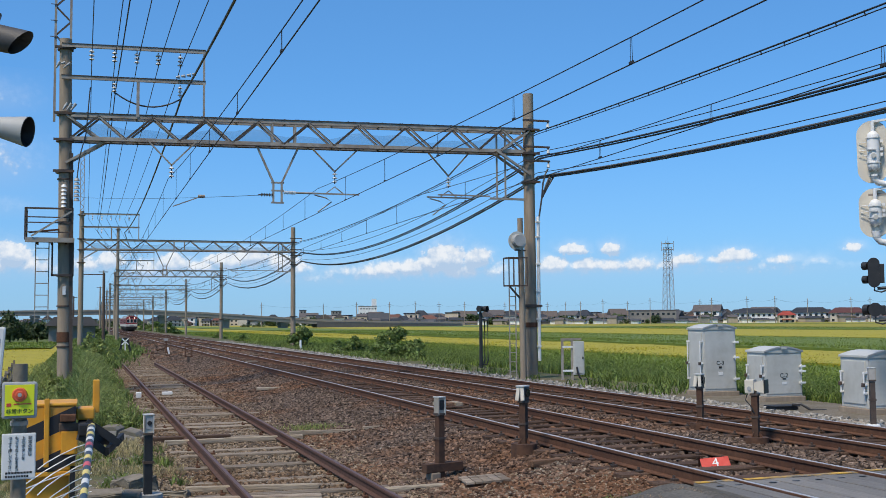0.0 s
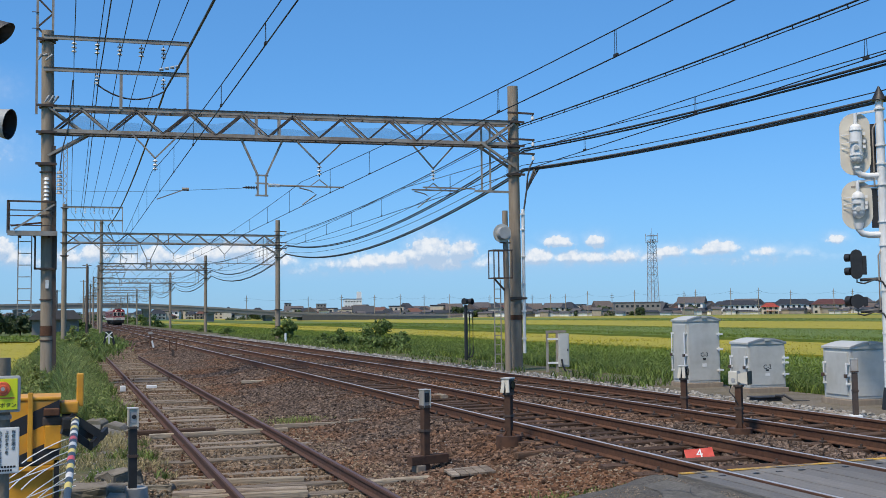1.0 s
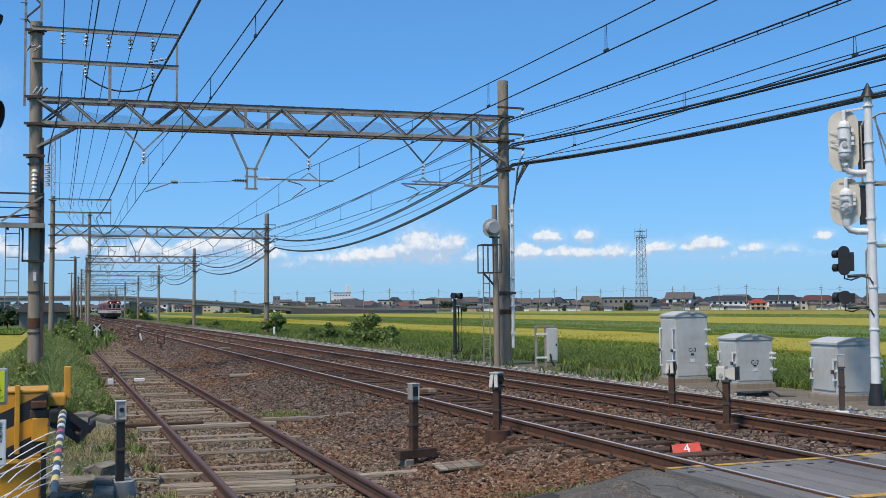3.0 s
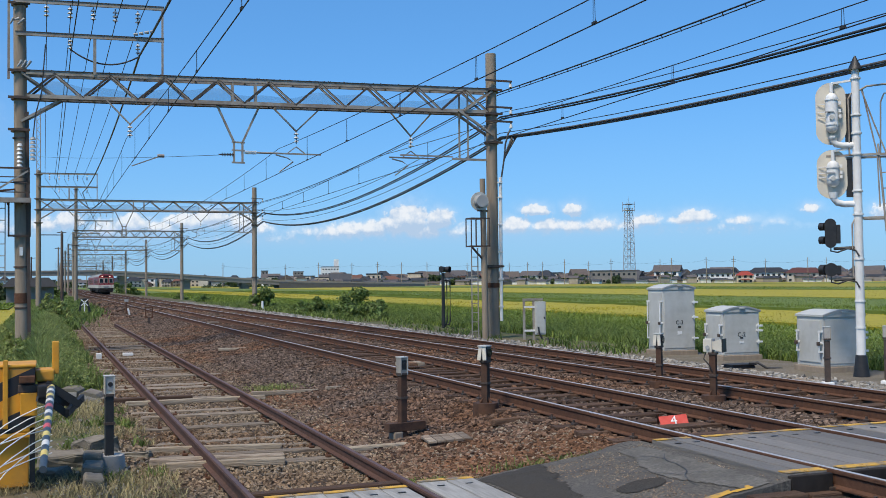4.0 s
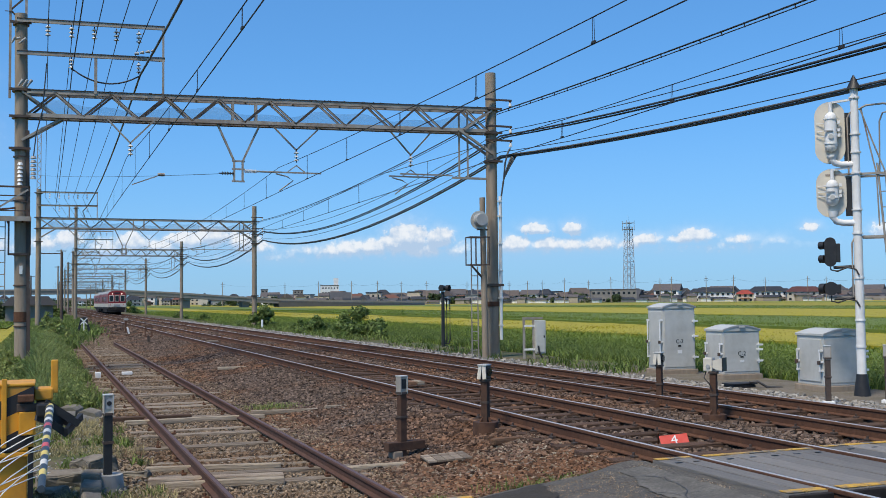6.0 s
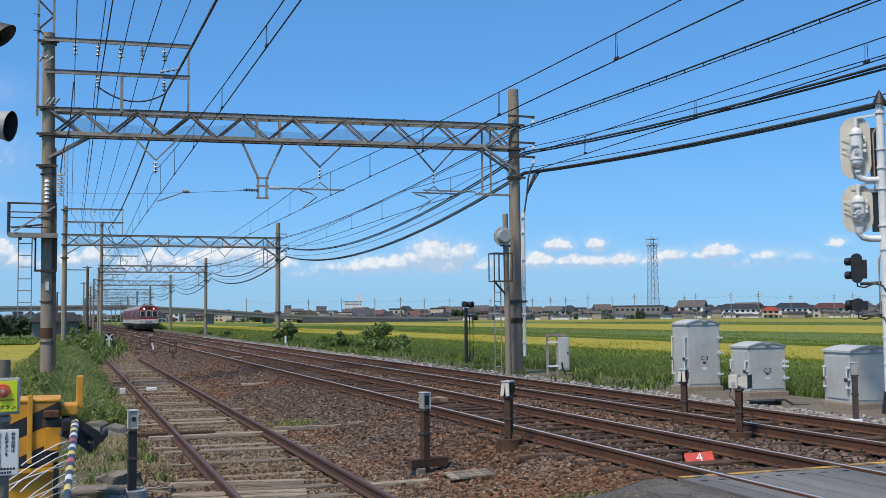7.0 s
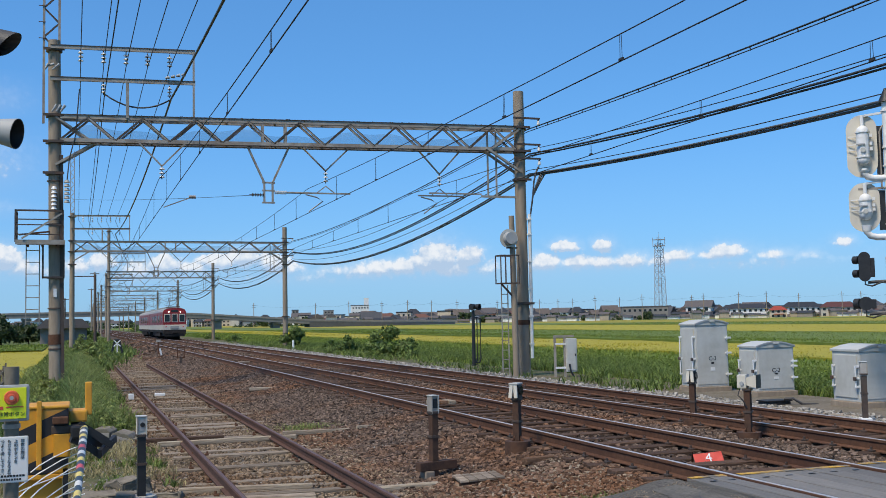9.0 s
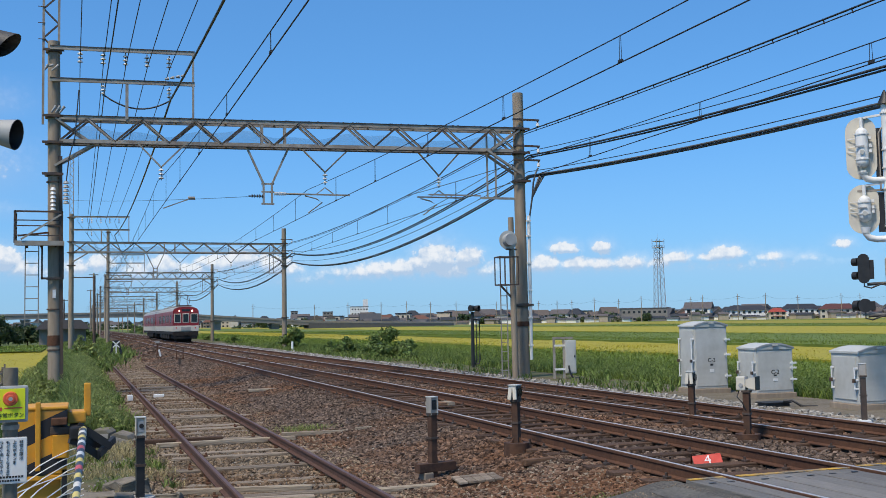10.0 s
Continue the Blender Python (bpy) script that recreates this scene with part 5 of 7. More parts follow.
def barrier():
    B = thing("crossing_barrier_machine", pose(-.28, 11.6, -.15), "yellow and black striped crossing barrier machine with weathered paint", "barrier machine")
    part("cabinet", box(bmesh.new(), -.3, .2, -.3, .3, .55, 1.2, .02), STRIPE, B, "yellow and black striped housing")
    part("lid", box(bmesh.new(), -.31, .21, -.31, .31, 1.2, 1.23, .012), YELL, B)
    part("rib", box(bmesh.new(), -.1, -.05, -.33, -.3, .6, 1.28, .01), YELL, B)
    part("side_box", box(bmesh.new(), .06, .22, -.36, -.3, .72, .95, .01), YELL, B)
    part("side_box", box(bmesh.new(), .04, .23, -.34, -.3, .95, 1.03, .01), DARKST, B)
    part("pedestal", box(bmesh.new(), -.28, .14, -.22, .22, 0, .5, .01), YELL, B, "yellow pedestal with peeling paint")
    part("pedestal_plate", box(bmesh.new(), -.32, .16, -.3, .28, .5, .55, .01), YELL, B)
    part("dark_strip", box(bmesh.new(), .15, .2, -.3, -.24, .0, .6), BLACK, B)
    part("hinge_block", box(bmesh.new(), .2, .38, -.15, .2, 1.04, 1.16, .02), YELL, B)
    part("upright", box(bmesh.new(), .36, .43, .0, .08, 1.1, 1.44, .012), YELL, B, "orange upright stop")
    part("arm_clamp", box(bmesh.new(), .22, .36, -.45, .25, .9, 1.03, .02), BLACK, B, "black arm clamp")
    for i in range(4): part("clamp_plate", bar(bmesh.new(), (.22 + .05 * i, -.45 + i * .1, .9), (.42 + .05 * i, -.2 + i * .1, .78), .025, .05), BLACK, B)
    for a_, c_ in (((.3, -.35, 1.04), (.62, -.3, .8)), ((.3, -.1, 1.02), (.64, -.05, .78)), ((.24, -.3, .92), (.52, -.28, .7)), ((.5, -.4, .74), (.66, .05, .84))):
        part("clamp_frame", bar(bmesh.new(), a_, c_, .04, .07), BLACK, B, "black arm clamp frame")
    part("latch_box", box(bmesh.new(), .05, .2, -.4, -.3, 1.05, 1.12, .01), RUST, B)
    A = thing("barrier_arm", pose(.07, 11.3, .84), "lowered barrier arm with pale, dark, yellow and red bands", "barrier arm")
    n = 23
    for i in range(n):
        m = BARB if i == 22 else (BARY, BARB, BARW, BARB)[i % 4] if i not in (8, 14) else BARR
        y0, y1 = -i * .205, -(i + 1) * .205
        r0 = .04 - .018 * i / n
        part("band", rod(bmesh.new(), (-.0032 * i, y0, -.002 * i), (-.0032 * (i + 1), y1, -.002 * (i + 1)), r0, r0 - .018 / n, 14), m, A)
    W = thing("white_strands", pose(-.02, 11.3, 0), "white flexible strands hanging beside the barrier machine", "strands")
    for i in range(9):
        z, w, d = .68 - i * .062, .5 + .12 * ((i * 5) % 3), .2 + .06 * ((i * 7) % 4)
        part("strand", sweep(bmesh.new(), [(.1, 0, z), (.1 - w * .3, -.06, z - d * .2), (.1 - w * .6, -.14, z - d * .5), (.1 - w * .85, -.22, z - d * .8), (.1 - w, -.3, z - d * 1.05)], .0065, 5), WHITE, W)
barrier()
HOODG = mat("faded_black_hood", (.045, .044, .045), (.075, .072, .07), .6, scale=9, bump=.1)
def warning_mast():
    S = thing("crossing_warning_mast", pose(-1.15, 8.6, -.1), "crossing mast with black lamp hood and grey loudspeaker", "crossing signal")
    part("mast", rod(bmesh.new(), (0, 0, 0), (0, 0, 5.2), .06, seg=14), DARKST, S)
    part("lamp_arm", bar(bmesh.new(), (0, 0, 4.2), (.55, 0, 4.2), .05, .05), DARKST, S)
    b = bmesh.new()
    ring0, ring1 = [], []
    ax, up_ = Vector((.9, -.3, -.27)).normalized(), Vector((.25, 0, .97)).normalized()
    sd = ax.cross(up_).normalized(); up_ = sd.cross(ax)
    c0 = Vector((.455, .08, 4.2))
    for k in range(24):
        a = k * math.tau / 24
        o = sd * math.cos(a) + up_ * math.sin(a)
        ring0.append(b.verts.new(c0 + o * .105))
        ring1.append(b.verts.new(c0 + ax * (.2 + .06 * math.sin(a)) + o * .105 * (1 + .12 * math.sin(a))))
    for k in range(24):
        b.faces.new((ring0[k], ring0[(k + 1) % 24], ring1[(k + 1) % 24], ring1[k])).smooth = True
    H = part("lamp_hood", b, HOODG, S, "dark grey tapered lamp hood")
    part("lamp_lens", rod(bmesh.new(), c0 + ax * .01, c0 + ax * .03, .1, seg=20), BLACK, H)
    part("lamp_back", rod(bmesh.new(), c0 - ax * .12, c0 - ax * .002, .06, .1, 18), BLACK, H)
    part("lamp_plate", bar(bmesh.new(), c0 - ax * .03 + up_ * .19, c0 - ax * .02 - up_ * .16, .05, .03), BLACK, H)
    K = part("loudspeaker_horn", rod(bmesh.new(), (.43, .04, 3.50), (.71, -.07, 3.445), .066, .118, 24, False), CABDARK, S, "grey loudspeaker horn")
    part("horn_driver", rod(bmesh.new(), (.29, .09, 3.525), (.43, .04, 3.50), .075, .066, 14), CABDARK, K)
    # black cone put in for the shade within the horn's mouth
    part("horn_lining", rod(bmesh.new(), (.45, .03, 3.495), (.711, -.0705, 3.445), .05, .11, 24, False), BLACK, K, "black inner cone for the shade inside the horn")
    part("horn_throat", rod(bmesh.new(), (.53, 0, 3.48), (.63, -.04, 3.46), .03, .02, 12), CABGREY, K)
    part("horn_arm", bar(bmesh.new(), (0, 0, 3.48), (.33, .04, 3.48), .04, .04), DARKST, S)
    part("horn_cable", sweep(bmesh.new(), [(.33, .04, 3.45), (.4, 0, 3.33), (.47, -.02, 3.24), (.43, -.02, 3.15), (.34, 0, 3.18), (.2, 0, 3.33)], .012, 6), BLACK, S)
warning_mast()
t = thing("white_board", pose(-.865, 10.2, 0, 0, 4), "slanted narrow white warning board", "board")
part("board", box(bmesh.new(), -.06, .06, -.015, .015, 1.0, 1.86, .02), WHITE, t)
part("writing_bar", box(bmesh.new(), -.02, .02, -.018, -.015, 1.3, 1.75), BLACK, t)
part("post", box(bmesh.new(), -.05, .05, .015, .05, -.3, 1.5), STEEL, t)
def rocks():
    rng = random.Random(11)
    def lump(x, y, z, a, b_, c_, rz, lab, rough=.03, material=CONCO):
        t = thing("broken_concrete", pose(x, y, z, rng.uniform(-6, 6), rng.uniform(-6, 6), rz), lab, "concrete block", "broken concrete")
        b = box(bmesh.new(), -a, a, -b_, b_, -.1, c_, .03)
        bmesh.ops.subdivide_edges(b, edges=b.edges[:], cuts=2, use_grid_fill=True)
        for v in b.verts: v.co += Vector(noise.noise_vector((v.co + Vector((x * 3, y * 3, 0))) * 6)) * rough * 1.4 + Vector((rng.uniform(-rough, rough) for _ in range(3))) * .25
        part("block", b, material, t)
    for i in range(3):
        lump(.47 + .01 * i, 11.25 + .48 * i, -.17, .1, .22, .1 + .05 * i, rng.uniform(-5, 5), "grey concrete kerb block lying in the weeds", .012)
    lump(.2, 12.7, -.17, .26, .16, .14, 12, "broken grey concrete slab in the weeds")
    lump(.62, 13.6, -.17, .22, .18, .16, 30, "dark broken concrete lump beside the post", .045)
    lump(.9, 13.0, -.17, .3, .1, .06, -25, "dark broken concrete lump beside the post", .04)
    lump(.1, 11.9, -.17, .14, .12, .1, 50, "broken grey concrete block in the weeds")
    lump(.0, 13.4, -.17, .2, .12, .08, 80, "broken grey concrete block in the weeds")
    # curved trough segments sinking into the ground beyond the barrier
    for i, (x, y, z, tilt) in enumerate(((.45, 19.8, .03, 2), (.78, 19.6, -.04, 16), (1.06, 19.35, -.15, 26))):
        t = thing("trough_segment", pose(x, y, z - .12, 0, tilt, -14), "grey concrete trough segment half sunk in the gravel", "concrete trough", "trough segments")
        part("segment", prism(bmesh.new(), [(-.17, -.15), (.17, -.15), (.17, .1), (.1, .15), (-.1, .15), (-.17, .1)], -.3, .3), CONCO, t)
        part("lid", box(bmesh.new(), -.165, .165, -.31, -.3, -.12, .09, .004), CONCD, t)
rocks()
def fence():
    F = thing("wooden_fence", pose(0, 0, 0), "low weathered wooden fence leaning beside the verge", "fence")
    p = [Vector((-1.75 - .12 * i, 22 + 3.2 * i, -.35)) for i in range(7)]
    for q in p: part("post", bar(bmesh.new(), q, q + Vector((.03, 0, .95)), .06, .06), WOOD, F)
    for a, b in zip(p, p[1:]):
        for z in (.45, .8): part("rail", bar(bmesh.new(), a + Vector((0, 0, z)), b + Vector((0, 0, z - .04)), .04, .06), WOOD, F)
fence()
# ---------------------------------------------------------------- distance: clouds, town, viaduct
def az_point(az, dist, z=0.):
    """A point by compass bearing from +y towards +x, in degrees."""
    return Vector((math.sin(radians(az)) * dist, math.cos(radians(az)) * dist, z))

def clouds():
    """Distant cumulus on a plain curved backdrop; puffs are (bearing, height, radius across, radius up, weight) in degrees."""
    puffs = [(18.9, 3.45, .85, .8, 1.1), (18.3, 3.2, .7, .5, 1), (20.6, 3.4, .55, .55, 1), (21.0, 3.6, .4, .4, 1), (17.2, 2.9, 1.0, .4, .9), (16.0, 2.8, 1.0, .4, .8), (14.8, 2.7, .9, .35, .7), (19.6, 2.8, 1.2, .5, .9),
             (21.5, 2.7, .9, .4, .6), (13.4, 2.75, .8, .3, .5), (7.2, 3.3, 1.0, .45, .9), (8.6, 3.5, .9, .5, 1), (9.9, 3.2, .9, .5, .9), (6.0, 3.0, .9, .4, .8), (4.4, 3.2, .9, .5, .9), (10.8, 2.9, .8, .4, .7), (3.2, 2.8, .8, .5, .8), (5.0, 2.6, 1.5, .5, .6),
             (-3.6, 3.5, .7, .6, 1.1), (-4.6, 3.1, .9, .6, 1), (-2.6, 3.0, .8, .5, .9), (-5.8, 3.2, .9, .6, 1), (0, 3.1, .8, .4, .8), (1.2, 3.3, .7, .5, .9), (-1.2, 2.8, .8, .4, .7), (-8, 3, 1.6, .7, 1), (-11, 3, 1.6, .6, .8),
             (25.9, 3.85, .62, .32, .95), (28.0, 3.85, .5, .34, .95), (24.8, 3.0, .7, .4, .95), (26.5, 2.95, .8, .35, .8), (27.9, 2.9, .8, .35, .8), (29.3, 2.95, .8, .35, .9), (31.8, 3.15, .7, .3, .85), (31.0, 2.9, .8, .3, .7), (34.4, 3.3, .8, .34, .95), (33.7, 3.15, .6, .25, .8),
             (36.9, 3.05, .9, .25, .55), (38.5, 2.95, .7, .22, .5), (40.3, 3.6, .42, .26, .9), (29, 2.75, 4.5, .4, .5), (36, 2.7, 4, .35, .42), (20, 2.5, 4, .4, .5), (10, 2.4, 5, .4, .5), (44, 3.3, .9, .4, .8), (47, 3.1, 1.2, .4, .8), (-4.6, 8.2, 1.9, 1.1, .72), (-4.3, 11.4, 1.4, .7, .55), (-4.5, 6.0, 1.6, .5, .5), (-11, 8.5, 3, 1.2, .6)]
    R, da, de = 3900., .07, .07
    az = np.arange(-16, 56, da); el = np.arange(-.1, 13, de)
    A, E_ = np.meshgrid(az, el)
    D = np.zeros_like(A)
    for a, e, w, h, k in puffs:
        low = np.where(E_ < e, .8, 1.)
        D = np.maximum(D, k * np.exp(-.55 * (((A - a) / w) ** 2 + ((E_ - e) / (h * low)) ** 2))) + .12 * k * np.exp(-.5 * (((A - a) / (w * 1.6)) ** 2 + ((E_ - e) / (h * 1.5)) ** 2))
    D = D + .24 * np.exp(-((E_ - 2.6) / .9) ** 2) * (1 + .35 * np.sin(A * .55 + .6))
    rise = np.vstack([D[5:], np.repeat(D[-1:], 5, 0)])
    lit = np.clip(.42 + 1.5 * (D - rise), 0, 1)
    soft = np.where(E_ > 4.8, .75, np.clip(.9 - (E_ - 2.6) * .7, .24, .95))
    veil = .68 * np.exp(-np.maximum(E_, 0) / 4.2) * np.clip((13 - E_) / 6, 0, 1)
    x, y, z = R * np.sin(np.radians(A)), R * np.cos(np.radians(A)), EYE_Z + R * np.tan(np.radians(E_))
    me = bpy.data.meshes.new("clouds")
    W_, H_ = len(az), len(el)
    idx = np.arange(W_ * H_).reshape(H_, W_)
    F = np.stack([idx[:-1, :-1], idx[:-1, 1:], idx[1:, 1:], idx[1:, :-1]], -1).reshape(-1, 4)
    me.from_pydata(np.stack([x, y, z], -1).reshape(-1, 3).tolist(), [], F.tolist())
    at = me.attributes.new("thickness", "FLOAT", "POINT")
    at.data.foreach_set("value", D.astype(np.float32).ravel())
    at = me.attributes.new("haze", "FLOAT", "POINT")
    at.data.foreach_set("value", veil.astype(np.float32).ravel())
    for nm, val in (("lit", lit), ("soft", soft)):
        me.attributes.new(nm, "FLOAT", "POINT").data.foreach_set("value", val.astype(np.float32).ravel())
    m = bpy.data.materials.new("cloud_vapour")
    m.use_nodes = True
    n, l = m.node_tree.nodes, m.node_tree.links
    n.remove(n["Principled BSDF"])
    tc, th = n.new("ShaderNodeTexCoord"), n.new("ShaderNodeAttribute")
    th.attribute_name = "thickness"
    def noise_of(s, d, r):
        t = n.new("ShaderNodeTexNoise"); t.inputs["Scale"].default_value, t.inputs["Detail"].default_value, t.inputs["Roughness"].default_value = s, d, r
        l.new(tc.outputs["Object"], t.inputs["Vector"]); return t.outputs["Fac"]
    def math_(op, a, b):
        k = n.new("ShaderNodeMath"); k.operation = op
        for i, v in enumerate((a, b)):
            if isinstance(v, float): k.inputs[i].default_value = v
            else: l.new(v, k.inputs[i])
        return k.outputs[0]
    big, fine = noise_of(.022, 9, .62), noise_of(.05, 6, .65)
    vo = n.new("ShaderNodeTexVoronoi"); vo.feature = "SMOOTH_F1"; vo.inputs["Scale"].default_value = .034
    if "Detail" in vo.inputs: vo.inputs["Detail"].default_value = 2.
    l.new(tc.outputs["Object"], vo.inputs["Vector"])
    lt, sf = n.new("ShaderNodeAttribute"), n.new("ShaderNodeAttribute")
    lt.attribute_name, sf.attribute_name = "lit", "soft"
    billow = math_("MULTIPLY", math_("SUBTRACT", .42, vo.outputs["Distance"]), .55)
    d = math_("ADD", math_("ADD", th.outputs["Fac"], math_("MULTIPLY", math_("SUBTRACT", big, .5), 1.15)), billow)
    r = n.new("ShaderNodeMapRange"); r.interpolation_type = "SMOOTHSTEP"
    r.inputs[1].default_value = .42
    l.new(math_("ADD", sf.outputs["Fac"], .42), r.inputs[2])
    l.new(d, r.inputs[0])
    veil_ = math_("MULTIPLY", th.outputs["Fac"], .38)
    hz, hz_em, hz_mix = n.new("ShaderNodeAttribute"), n.new("ShaderNodeEmission"), n.new("ShaderNodeMixShader")
    hz.attribute_name = "haze"
    hz_em.inputs[0].default_value = (.315, .47, .69, 1)
    l.new(hz.outputs["Fac"], hz_mix.inputs[0])
    alpha = math_("MINIMUM", math_("ADD", math_("MULTIPLY", r.outputs[0], .66), veil_), .95)
    c = n.new("ShaderNodeMix"); c.data_type = "RGBA"
    c.inputs[6].default_value, c.inputs[7].default_value = (.46, .60, .79, 1), (.86, .89, .93, 1)
    shade = math_("ADD", lt.outputs["Fac"], math_("ADD", math_("MULTIPLY", billow, 1.3), math_("MULTIPLY", math_("SUBTRACT", fine, .5), .9)))
    sh = n.new("ShaderNodeMapRange"); sh.inputs[1].default_value, sh.inputs[2].default_value = .2, .85
    l.new(shade, sh.inputs[0])
    l.new(sh.outputs[0], c.inputs[0])
    em, tr, mx = n.new("ShaderNodeEmission"), n.new("ShaderNodeBsdfTransparent"), n.new("ShaderNodeMixShader")
    l.new(c.outputs[2], em.inputs[0]); l.new(alpha, mx.inputs[0]); l.new(tr.outputs[0], hz_mix.inputs[1]); l.new(hz_em.outputs[0], hz_mix.inputs[2]); l.new(hz_mix.outputs[0], mx.inputs[1]); l.new(em.outputs[0], mx.inputs[2])
    l.new(mx.outputs[0], n["Material Output"].inputs[0])
    me.materials.append(m)
    ob = tagged(new("cloud_backdrop", me), "white cumulus clouds low over the horizon", "clouds", kind="structure")
    ob.visible_shadow = False
clouds()

def plain(name, c, rough=.8, v=.12):
    return mat(name, tuple(x * (1 - v) for x in c), tuple(x * (1 + v) for x in c), rough, scale=.8, bump=0)
WALLS = [plain("house_wall", c) for c in ((.46, .43, .39), (.33, .29, .23), (.75, .74, .71), (.24, .22, .20), (.52, .45, .36), (.42, .40, .39))]
ROOFS = [plain("house_roof", c) for c in ((.04, .045, .055), (.075, .078, .085), (.11, .10, .10), (.15, .075, .058), (.035, .04, .05), (.12, .10, .09))]
REDROOF = plain("red_roof", (.30, .06, .045))

def house(w, d, h, roof, wall, tile, flat=False, label="", storeys=2, gable=False):
    H = thing("house", pose(0, 0, 0), label, "house", "houses of the far town")
    part("wall", box(bmesh.new(), -w / 2, w / 2, -d / 2, d / 2, 0, h), wall, H)
    if flat:
        part("roof", box(bmesh.new(), -w / 2 - .2, w / 2 + .2, -d / 2 - .2, d / 2 + .2, h, h + .5), tile, H)
    else:
        b = bmesh.new()
        e = .6
        lo = [b.verts.new(v) for v in ((-w / 2 - e, -d / 2 - e, h - .1), (w / 2 + e, -d / 2 - e, h - .1), (w / 2 + e, d / 2 + e, h - .1), (-w / 2 - e, d / 2 + e, h - .1))]
        hip = (w / 2 + e) if gable else w * .5 - roof * 1.2 if w > d else w * .25
        a, c = b.verts.new((-hip, 0, h + roof)), b.verts.new((hip, 0, h + roof))
        for f in ((lo[0], lo[1], c, a), (lo[1], lo[2], c), (lo[2], lo[3], a, c), (lo[3], lo[0], a), (lo[3], lo[2], lo[1], lo[0])): b.faces.new(f)
        part("roof", b, tile, H)
        b = bmesh.new(); box(b, -w * .3, w * .3, -d / 2 - 1.1, -d / 2, h * .48, h * .48 + .25)
        part("porch_roof", b, tile, H)
    n = max(2, int(w / 2.6))
    for s in range(storeys):
        for i in range(n):
            x = -w / 2 + w * (i + .5) / n
            z = h * (s + .35) / storeys
            part("window", box(bmesh.new(), x - .65, x + .65, -d / 2 - .05, -d / 2 + .03, z, z + 1.2), GLASS, H)
    return H

